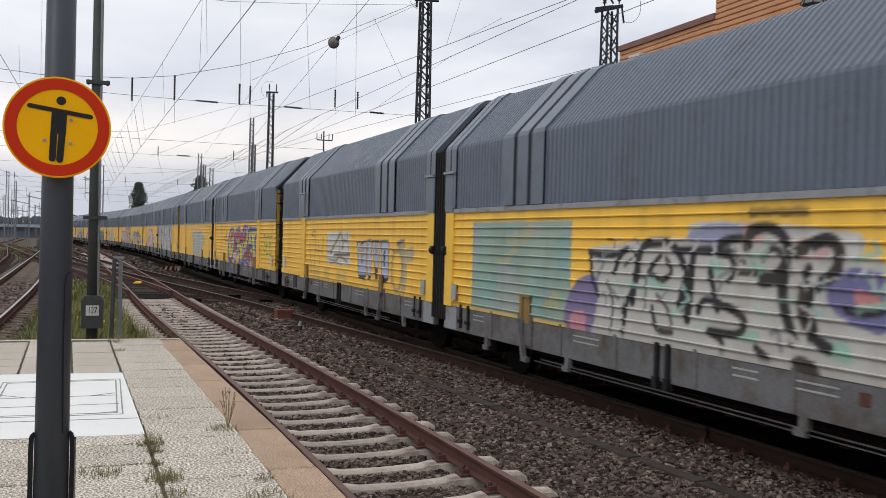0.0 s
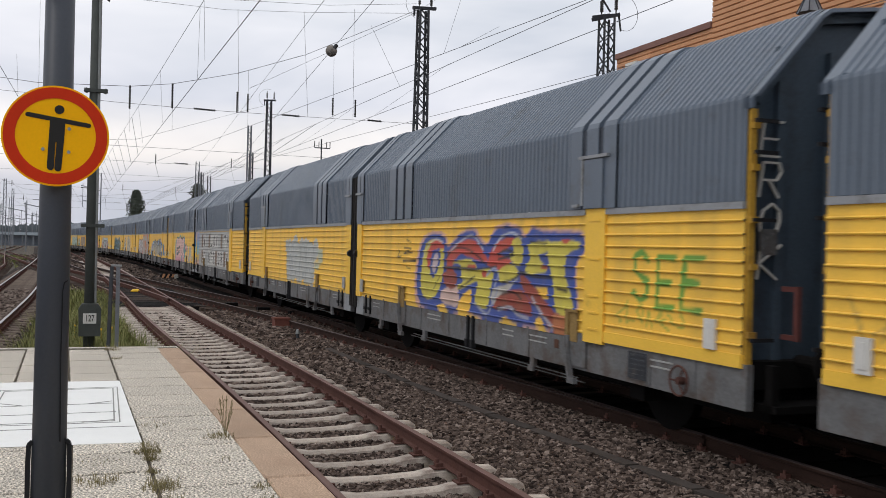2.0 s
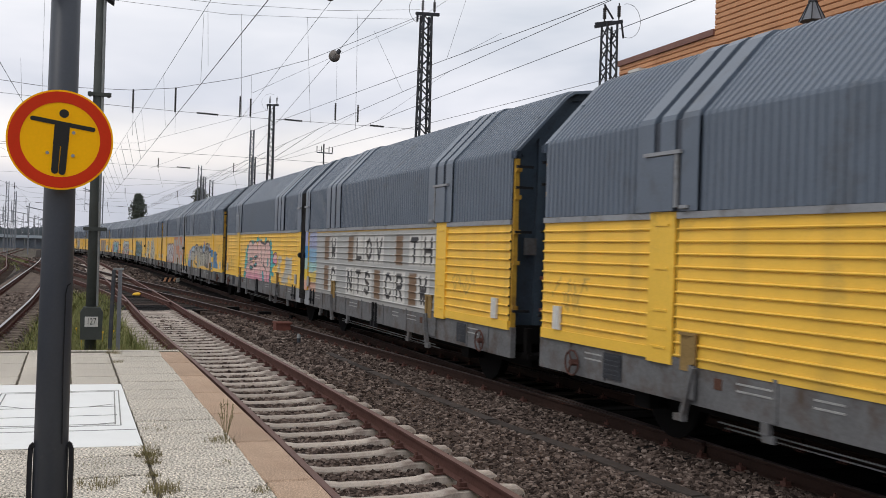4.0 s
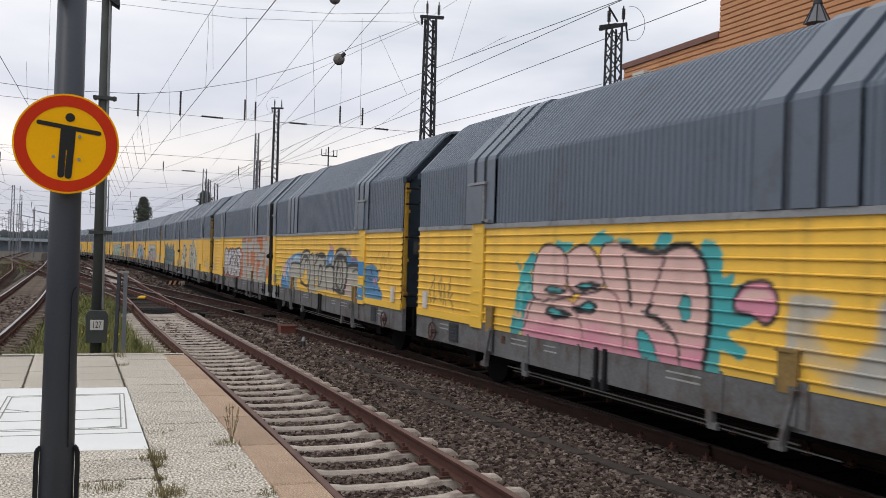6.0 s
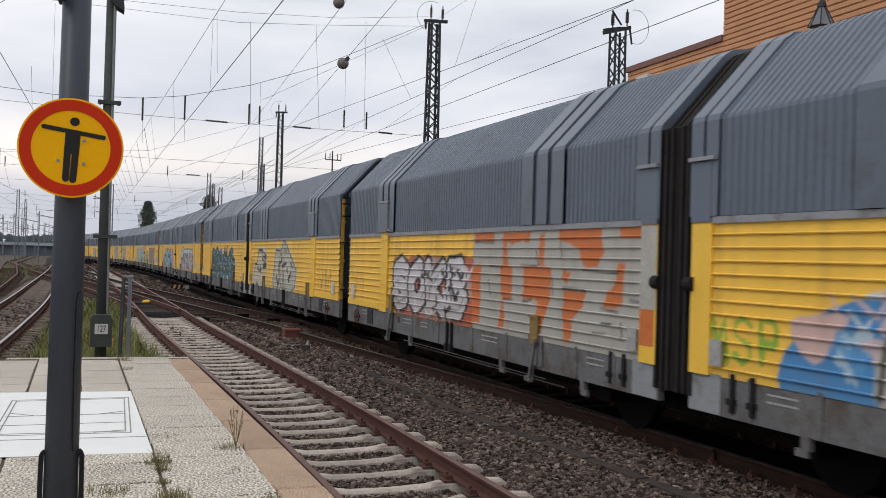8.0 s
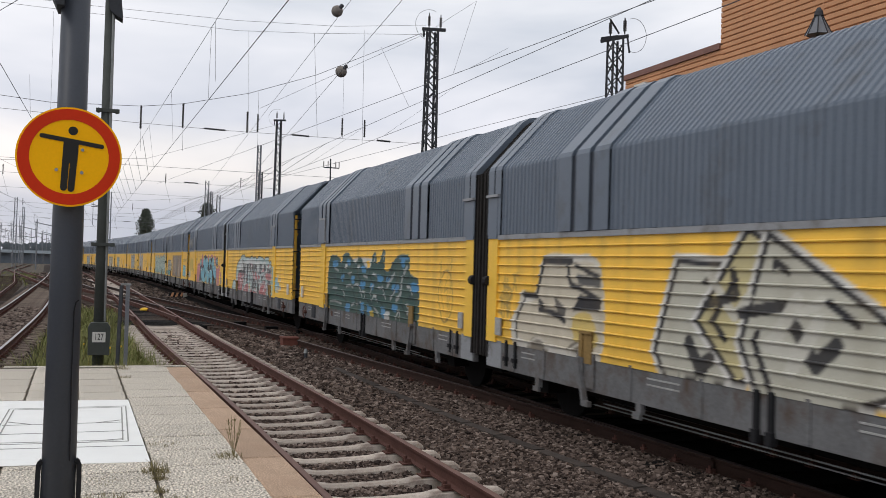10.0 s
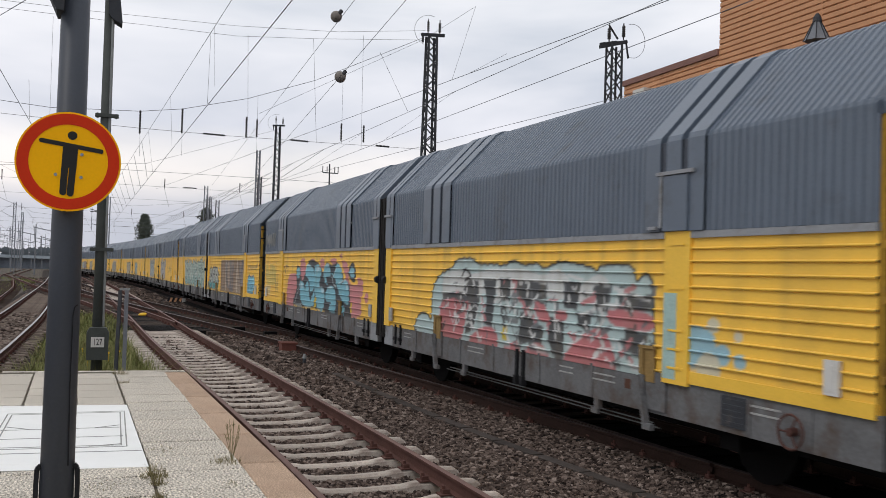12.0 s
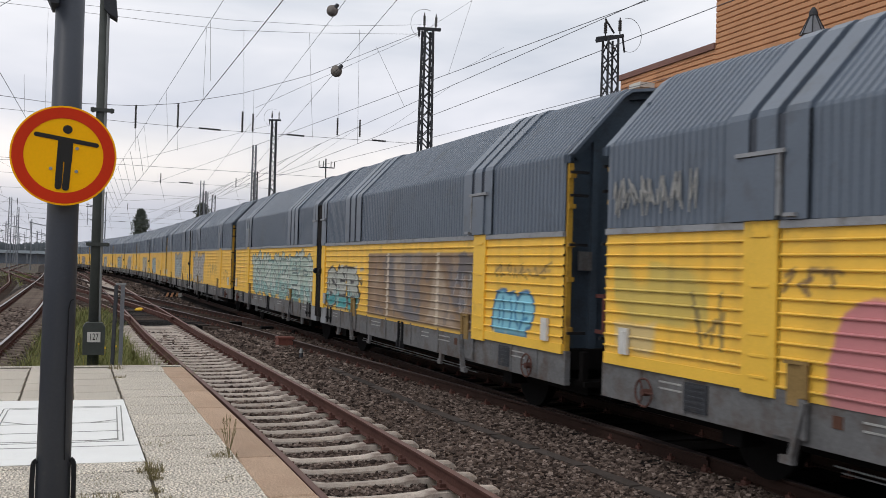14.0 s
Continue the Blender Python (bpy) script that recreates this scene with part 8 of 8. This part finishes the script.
# ---- overhead line: masts ----
def lattice_mast(x, y, top, w0, w1, mat, label, rail_arm=True, turn=0.0):
    """A square lattice mast: four angle legs, zigzag bracing on each face, a head with arm and insulators."""
    m = tagged(empty("catenary_mast", pose(x, y, -.42, 0, 0, turn)), label, "mast", "masts of the overhead line")
    h = top + .42

    def w(z):
        return (w0 + (w1 - w0) * z / h) / 2

    for sx in (-1, 1):
        for sy in (-1, 1):
            bm = B()
            beam(bm, (sx * w0 / 2, sy * w0 / 2, 0), (sx * w1 / 2, sy * w1 / 2, h), .068)
            part("leg", bm, mat, m)
    for face in range(4):
        bm = B()
        z, k = (0.2 if y > 100 else 3.6), 0
        while z < h - .3:
            z2 = z + w(z) * 2 * .95
            a, b = (-1, 1) if k % 2 else (1, -1)
            for s1, s2 in ((a, b),):
                if face < 2:
                    s = -1 if face else 1
                    beam(bm, (s1 * w(z), s * w(z), z), (s2 * w(z2), s * w(z2), min(z2, h)), .05, .03)
                else:
                    s = -1 if face == 2 else 1
                    beam(bm, (s * w(z), s1 * w(z), z), (s * w(z2), s2 * w(z2), min(z2, h)), .03, .05)
            z, k = z2, k + 1
            if y < 80:
                part("brace", bm, mat, m)
                bm = B()
        if y < 80:
            bm.free()
        else:
            tagged(part("bracing", bm, mat, m), kind="stuff")
    if rail_arm:
        bm = B()
        beam(bm, (-w1 * 1.3, 0, h + .03), (w1 * 1.6, 0, h + .08), .12, .10)
        beam(bm, (-w1 * 1.1, 0, h + .03), (-w1 * 1.1, 0, h - .25), .06)
        part("head_beam", bm, mat, m)
        for dx in (-.14, .30):
            bm = B()
            rod(bm, (dx, 0, h + .1), (dx, 0, h + .62), .018, 8)
            for i in range(5):
                rod(bm, (dx, 0, h + .18 + i * .07), (dx, 0, h + .22 + i * .07), .05, 10)
            part("insulator", bm, M_INS, m)
        bm = B()
        for i in range(14):
            a0, a1 = math.pi * (i / 14) + 1.2, math.pi * ((i + 1) / 14) + 1.2
            rod(bm, (-.1 + .55 * math.cos(a0), 0, h + .2 + .55 * math.sin(a0)), (-.1 + .55 * math.cos(a1), 0, h + .2 + .55 * math.sin(a1)), .008, 4)
        part("jumper_wire", bm, M_WIRE, m)
    return m


lattice_mast(8.15, 32, 10.5, .50, .30, M_MAST, "dark steel lattice catenary mast with headspan anchors")
m3 = lattice_mast(14.45, 30, 10.45, .52, .40, M_MAST, "dark steel lattice catenary mast with switch arm", False)
bm = B()
beam(bm, (-.58, 0, 10.75), (.50, 0, 11.05), .14, .12)
beam(bm, (-.58, 0, 10.85), (.1, 0, 11.0), .08)
part("switch_arm", bm, M_MAST, m3)
for x0, z0, z1 in ((-.22, 10.95, 11.60), (.37, 11.10, 11.70)):
    bm = B()
    rod(bm, (x0, 0, z0), (x0, 0, z1), .025, 8)
    for i in range(5):
        rod(bm, (x0, 0, z0 + .12 + i * .08), (x0, 0, z0 + .17 + i * .08), .065, 10)
    part("insulator", bm, M_INS, m3)
bm = B()
beam(bm, (-.24, 0, 11.58), (.14, 0, 11.1), .05)
beam(bm, (.14, 0, 11.0), (.50, 0, 11.05), .07)
beam(bm, (.48, 0, 11.05), (.58, 0, 10.45), .05)
part("switch_lever", bm, M_MAST, m3)
bm = B()
for i in range(20):
    a0, a1 = -2.0 + 3.9 * i / 20, -2.0 + 3.9 * (i + 1) / 20
    rod(bm, (.75 + .52 * math.cos(a0), 0, 11.1 + .62 * math.sin(a0)), (.75 + .52 * math.cos(a1), 0, 11.1 + .62 * math.sin(a1)), .009, 4)
part("jumper_wire", bm, M_WIRE, m3)
lattice_mast(7.6, 60, 11.0, .42, .26, M_MAST, "dark steel lattice catenary mast")
lattice_mast(8.72, 75, 11.2, .34, .24, M_MASTL, "grey steel lattice catenary mast", False)
for x, y, top in ((11.4, 140, 13.5), (12.6, 148, 12.6), (14.2, 150, 12.2)):
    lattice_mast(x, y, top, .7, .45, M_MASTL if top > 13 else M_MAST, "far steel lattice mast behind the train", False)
tpost = tagged(empty("line_post", pose(19.15, 95, -.42)), "thin steel post with a cross arm and insulators", "mast", "masts of the overhead line")
bm = B()
rod(bm, (0, 0, 0), (-.1, 0, 13.2), .11, 10, .07)
part("shaft", bm, M_MAST, tpost)
bm = B()
beam(bm, (-.8, 0, 12.3), (.8, 0, 12.3), .10)
part("cross_arm", bm, M_MAST, tpost)
for x in (-.8, -.35, .45, .8):
    bm = B()
    rod(bm, (x, 0, 12.35), (x, 0, 12.95), .045, 8)
    part("insulator", bm, M_INS, tpost)


# ---- overhead line: wires ----
def wire(pts, r=.014, sag=0.0, label="thin dark overhead wire", name="overhead_wire"):
    """One wire through the given places, sagging between each two."""
    out = []
    for a, b in zip(pts, pts[1:]):
        a, b = Vector(a), Vector(b)
        n = 10 if sag else 1
        for i in range(n):
            t = i / n
            out.append(a.lerp(b, t) - Vector((0, 0, 4 * sag * t * (1 - t))))
    out.append(Vector(pts[-1]))
    bm = B()
    r *= .46
    for a, b in zip(out, out[1:]):
        rod(bm, a, b, r, 5)
    return tagged(part(name, bm, M_WIRE), label, "overhead wire", "wires of the overhead line")


def through_two(a, b, y0, y1):
    """The line through a and b, carried on from y0 to y1."""
    a, b = Vector(a), Vector(b)
    d = (b - a) / (b.y - a.y)
    return [a + d * (y0 - a.y), a + d * (y1 - a.y)]


def insulator(x, y, z, kind, l=.5):
    """A long-rod insulator hanging, or lying along the cross wire."""
    o = tagged(empty("insulator", pose(x, y, z)), "dark ribbed insulator on the overhead line", "insulator", "insulators of the overhead line")
    bm = B()
    w = Vector((0, 0, 1)) if kind == "v" else Vector((1, 0, -.02))
    rod(bm, w * (-l / 2), w * (l / 2), .022, 8)
    k = int(l / .05)
    for i in range(k):
        c = w * (-l / 2 + (i + .5) * l / k)
        rod(bm, c - w * .012, c + w * .012, .036, 10)
    part("ribbed_rod", bm, M_INS, o)


# the headspan across the tracks
wire([(-16, 32, 8.2), (-5.84, 32, 6.94), (-4.39, 32, 6.84), (-1.69, 32, 6.95), (-.38, 32, 7.14), (1.71, 32, 7.67), (3.99, 32, 8.51), (7.9, 32, 10.45)], .018)
wire([(-16, 32, 6.6), (-5.83, 32, 6.54), (-2.02, 32, 6.41), (.83, 32, 6.37), (4.86, 32, 6.39), (7.9, 32, 6.42)], .014)
wire([(-16, 32, 10.1), (-3.27, 32, 10.01), (1.25, 32, 10.07), (4.72, 32, 10.27), (7.9, 32, 10.68)], .013)
wire([(-16, 32, 9.9), (-3.26, 32, 9.77), (1.26, 32, 9.73), (3.93, 32, 9.94), (7.9, 32, 10.34)], .013)
wire([(2.1, 32, 7.2), (7.9, 32, 10.38)], .012)
for x, z, l in ((-1.69, 6.60, .75), (-.38, 6.75, .8), (1.70, 6.70, .7), (2.05, 6.70, .6), (4.95, 6.80, .6), (5.75, 6.80, .6)):
    insulator(x, 32, z, "v", l)
for x, z, l in ((.65, 6.38, .7), (3.5, 6.39, .6), (6.45, 6.42, .5), (-4.3, 6.5, .5)):
    insulator(x, 32, z, "h", l)
for x, z0, z1 in ((-1.69, 6.95, 5.5), (-.38, 7.14, 5.6), (2.05, 7.8, 5.7), (4.95, 8.7, 6.4), (-4.4, 9.7, 6.4)):
    wire([(x, 32, z0), (x + .02, 32, z1)], .009)
# wires along the tracks, contact and messenger
for a, b, y0, y1, r in (((-1.6, 81.9, 5.6), (-.49, 12.4, 5.6), -10, 150, .016), ((-1.23, 41.2, 7.2), (-.55, 18.8, 7.2), -10, 80, .013),
                        ((3.92, 37.4, 7.0), (2.32, 16.4, 7.0), -5, 60, .013), ((2.3, 33.6, 7.0), (1.46, 16.8, 7.0), -5, 60, .011),
                        ((5.88, 50.9, 7.2), (6.83, 15.3, 7.2), -10, 110, .017), ((3.35, 34.2, 6.6), (5.76, 13.6, 6.6), -5, 60, .015),
                        ((4.39, 26.4, 5.6), (4.85, 10.4, 5.6), -10, 110, .013), ((4.77, 33.9, 5.6), (6.45, 18.8, 5.6), 0, 60, .012),
                        ((-4.45, 16.9, 6.0), (-3.96, 15.65, 6.0), 12, 24, .012), ((-4.53, 30, 5.6), (-4.65, 19.3, 5.6), -10, 150, .014)):
    wire(through_two(a, b, y0, y1), r)
for (x, y, z), (x2, y2, z2) in (((-.62, 21.5, 7.2), (-.64, 21.5, 5.62)), ((-.9, 30, 7.2), (-.8, 30, 5.62)), ((-1.15, 38.5, 7.2), (-.93, 38.5, 5.62)),
                               ((6.55, 25, 7.2), (4.45, 25, 5.62)), ((6.33, 34, 7.2), (4.17, 34, 5.6)), ((6.0, 20.2, 7.2), (5.0, 20.2, 6.6)),
                               ((-4.55, 26, 5.6), (-4.6, 26, 6.6))):
    wire([(x, y, z), (x2, y2, z2)], .008)
# droppers between messenger and contact wires
for y in range(40, 108, 6):
    wire([(5.88 - .0267 * (y - 50.9), y, 7.2), (4.39 - .02875 * (y - 26.4), y, 5.6)], .020)
for y in range(42, 80, 5):
    wire([(-1.23 - .0304 * (y - 41.2), y, 7.2), (-1.6 - .016 * (y - 81.9), y, 5.6)], .018)
# droppers and stays of the headspan
for a, b in (((.55, 9.94), (.62, 7.97)), ((1.65, 9.80), (1.76, 6.37)), ((5.63, 10.24), (5.68, 6.24)), ((3.87, 9.95), (4.09, 6.36)), ((6.25, 9.72), (7.35, 7.71)),
             ((9.81, 11.79), (8.98, 9.04)), ((9.81, 11.79), (7.90, 10.39)), ((-16, 5.05), (7.9, 5.02))):
    wire([(a[0], 32, a[1]), (b[0], 32, b[1])], .012)
# weights on the wires
for x, z in ((4.64, 10.79), (4.85, 8.71)):
    o = tagged(empty("wire_ball", pose(x, 32, z)), "round weathered grey ball on an overhead wire", "wire ball", "balls on the overhead wires")
    bm = B()
    bmesh.ops.create_uvsphere(bm, u_segments=20, v_segments=12, radius=.20)
    part("ball", bm, M_BALL, o, smooth=True)
    bm = B()
    rod(bm, (.05, -.12, .06), (.16, -.10, .2), .07, 10)
    part("clamp", bm, M_MAST, o)

# second and further headspans
for y, xs, top in ((60, (-24, 7.6), 10.9), (95, (-30, -12, 12), 11.0), (130, (-40, -18, 11), 11.2), (170, (-52, -34, -16), 11.5), (215, (-60, -44, -30, -18), 12.0), (270, (-75, -58, -43, -30, -22), 12.5), (340, (-90, -70, -52, -40, -30), 13)):
    for x in xs:
        if (x, y) != (7.6, 60):
            # beyond 100 m the paler grey paints the haze onto the masts
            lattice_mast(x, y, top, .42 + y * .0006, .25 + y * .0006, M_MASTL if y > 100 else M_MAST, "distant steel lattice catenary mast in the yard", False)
    for a, b in zip(xs, xs[1:]):
        r = .010 + y * .00011
        wire([(a, y, top - .1), ((a * .75 + b * .25), y, 8.1), ((a + b) / 2, y, 7.5), (a * .25 + b * .75, y, 8.1), (b, y, top - .1)], r)
        wire([(a, y, 6.9), (b, y, 6.7)], r)
        wire([(a, y, 6.0), (b, y, 5.9)], r * .8)
        k = max(2, int((b - a) / 4.5))
        for i in range(k):
            x = a + (b - a) * (i + .5) / k
            insulator(x, y, 6.95, "v", .6)
            if i % 2:
                insulator(x + 1.5, y, 6.78, "h", .8)
            wire([(x, y, 6.6), (x + .3, y, 5.5)], r * .9)
for i, (x0, x1) in enumerate(((-9.5, -13), (-13.5, -22), (-18, -31), (-22, -39), (-27, -48), (-33, -60), (-40, -75))):
    wire([(x0, 40, 5.5), (x0, 95, 5.5), ((x0 + x1) / 2, 215, 5.5), (x1, 340, 5.5)], .022)
    wire([(x0, 40, 7.0), (x0, 95, 7.0), ((x0 + x1) / 2, 215, 7.0), (x1, 340, 7.0)], .020, .6)

# ---- orange clad building beyond the train ----
bld = tagged(empty("orange_building"), "large building clad in orange horizontal panels", "building")
XB = 22.0
for y0, y1, top, nm in ((12, 34.2, 17.5, "tall"), (34.2, 42, 12.02, "low")):
    bm = B()
    box(bm, XB + .06, XB + 14, y0, y1, -.42, top)
    part("wall_core", bm, M_ORDARK, bld)
    n = int((top - 7.5) / .23)
    for i in range(n):
        z = top - .25 - (i + 1) * .23
        bm = B()
        prism(bm, [(XB + .06, z + .02), (XB + .06, z + .23), (XB + .02, z + .23), (XB - .01, z + .215), (XB - .01, z + .05), (XB + .03, z + .02)], y0, y1)
        part("cladding_board", bm, M_ORANGE, bld)
        if nm == "low":
            bm = B()
            box(bm, XB, XB + 14, y1, y1 + .05, z + .03, z + .23)
            part("cladding_board", bm, M_ORANGE, bld)
    bm = B()
    box(bm, XB - .10, XB + 14.1, y0, y1 + .12, top - .25, top + .02)
    part("roof_edge", bm, M_ROOFED, bld)
for y in (16, 22, 28, 38):
    bm = B()
    box(bm, XB - .02, XB + .0, y, y + .05, 5, 11.4 if y > 34 else 17)
    part("seam_strip", bm, M_ORANGE, bld)
lan = tagged(empty("roof_lantern", pose(19.0, 24.85, .18)), "tapered glass lamp head with a dark domed cap", "lamp")
bm = B()
rod(bm, (0, 0, -.6), (0, 0, 9.8), .10, 12, .07)
part("mast", bm, M_MAST, lan)
bm = B()
rod(bm, (0, 0, 10.45), (0, 0, 9.8), .10, 8, .41)
part("glass_shade", bm, M_MASTL, lan)
for i in range(8):
    a = i * math.tau / 8
    bm = B()
    rod(bm, (.11 * math.cos(a), .11 * math.sin(a), 10.45), (.425 * math.cos(a), .425 * math.sin(a), 9.8), .018, 5)
    part("rib", bm, M_MAST, lan)
bm = B()
rod(bm, (0, 0, 10.43), (0, 0, 10.57), .15, 16, .13)
rod(bm, (0, 0, 10.57), (0, 0, 10.70), .13, 16, .05)
part("cap", bm, M_MAST, lan)
cambox = tagged(empty("floodlight", pose(21.6, 39.4, 11.0)), "small white floodlight at the building's edge", "floodlight")
bm = B()
box(bm, -.4, .4, -.5, .5, -.12, .12)
part("housing", bm, M_WHITE, cambox)
bm = B()
beam(bm, (.2, 0, -.1), (.4, 0, -.6), .1)
part("arm", bm, M_MAST, cambox)


# ---- trees and the far edge of the yard ----
def tree(name, x, y, h, w, n, label, seed, column=True):
    t = tagged(empty(name, pose(x, y, -.42)), label, "tree")
    r = random.Random(seed)
    bm = B()
    rod(bm, (0, 0, 0), (.1, 0, h * .8), h * .03, 8, h * .006)
    for i in range(14):
        z = h * r.uniform(.25, .75)
        a = r.uniform(0, 6.28)
        rod(bm, (0, 0, z), (math.cos(a) * w * .4, math.sin(a) * w * .4, z + h * .14), h * .008, 5, h * .003)
    part("trunk", bm, M_BARK, t)
    bm = B()
    for _ in range(n):
        u = r.random()
        z = h * (.30 + .70 * u)
        rad = w / 2 * math.sqrt(max(.015, 1 - ((u - .28) / .74) ** 2)) * (1 + .10 * math.sin(u * 17 + seed)) * r.uniform(.55, 1.1)
        a = r.uniform(0, 6.28)
        c = Vector((math.cos(a) * rad * r.uniform(.3, 1), math.sin(a) * rad * r.uniform(.3, 1), z))
        s = h * r.uniform(.010, .026)
        d1 = Vector((r.uniform(-1, 1), r.uniform(-1, 1), r.uniform(-.6, 1))).normalized() * s
        d2 = d1.orthogonal().normalized() * s * .6
        v = [bm.verts.new(c + q) for q in (d1, d2, -d1, -d2)]
        bm.faces.new(v)
    part("crown", bm, M_LEAF, t)


tree("poplar", 6.95, 230, 13.9, 4.6, 3600, "dark green broad poplar beyond the train", 3)
tree("round_tree", 17.7, 200, 14.2, 5.0, 3200, "dark green tree beyond the train", 5)

shed = tagged(empty("far_shed", pose(-32, 300, -.42)), "low grey-blue shed with posts at the yard's far edge", "building")
bm = B()
box(bm, -34, 26, 0, 12, 0, 3.0)
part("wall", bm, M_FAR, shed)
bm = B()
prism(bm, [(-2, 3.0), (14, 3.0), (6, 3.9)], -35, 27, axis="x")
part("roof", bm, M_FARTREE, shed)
for i in range(22):
    bm = B()
    box(bm, -34 + i * 2.8, -33.7 + i * 2.8, -2.2, -1.9, 0, 3.2)
    part("column", bm, M_MASTL, shed)
rt = random.Random(9)
bm = B()
for _ in range(5200):
    x = rt.uniform(-420, 30)
    y = 420 + rt.uniform(-6, 6) + abs(x) * .1
    top = 6.5 + 2.2 * noise.noise(Vector((x * .03, 0, 1))) + 1.4 * noise.noise(Vector((x * .13, 3, 1)))
    z = rt.random() ** .6 * top
    s = rt.uniform(.5, 1.3)
    v = [bm.verts.new((x + dx * s, y, z + dz * s)) for dx, dz in ((-1, rt.uniform(-.4, .4)), (rt.uniform(-.4, .4), -1), (1, rt.uniform(-.4, .4)), (rt.uniform(-.4, .4), 1))]
    bm.faces.new(v)
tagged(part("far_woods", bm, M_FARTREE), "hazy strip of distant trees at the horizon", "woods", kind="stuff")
# more tracks of the yard to the west
for i, (x0, x1) in enumerate(((-9.6, -19), (-13.6, -29), (-18, -40), (-22.5, -52))):
    c = curve_of((38 + i * 6, 80, 140, 260), (x0 + 2 - i, x0, (x0 + x1) / 2, x1))
    t = track("track_yard", "worn railway track in the distant yard")
    for sgn in (-1, 1):
        rail(c, sgn * G, 40 + i * 6, 250, -.02, 6.0, M_SHINY if i % 2 else M_RAILTOP, t, "worn steel rail")
    sleepers(c, t, 44 + i * 6, 110, 1.3, SL_WOOD, 0, -.19)
    bed("yard_bed", lambda y, c=c: at_y(c, y) - 1.3, lambda y, c=c: at_y(c, y) + 1.3, [40 + i * 6 + 5 * j for j in range(42)], -.24, M_GROUND, "dark stony track bed")


def yard_pole(x, y, h, arm):
    """A slim far pole with a bracket arm."""
    o = tagged(empty("yard_pole", pose(x, y, -.42)), "slim distant steel pole with a bracket arm", "mast", "poles of the distant yard")
    bm = B()
    rod(bm, (0, 0, 0), (0, 0, h), .12, 6, .08)
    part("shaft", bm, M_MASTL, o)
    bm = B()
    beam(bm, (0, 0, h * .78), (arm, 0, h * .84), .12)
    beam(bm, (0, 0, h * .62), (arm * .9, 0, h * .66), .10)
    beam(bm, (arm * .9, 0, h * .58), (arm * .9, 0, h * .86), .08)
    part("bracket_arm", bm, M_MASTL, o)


ry = random.Random(77)
for i in range(84):
    y = ry.uniform(150, 420)
    yard_pole(-.085 * y - ry.uniform(-14, 60), y, ry.uniform(8.5, 13), ry.choice((-1, 1)) * ry.uniform(2.0, 3.2))

motions()
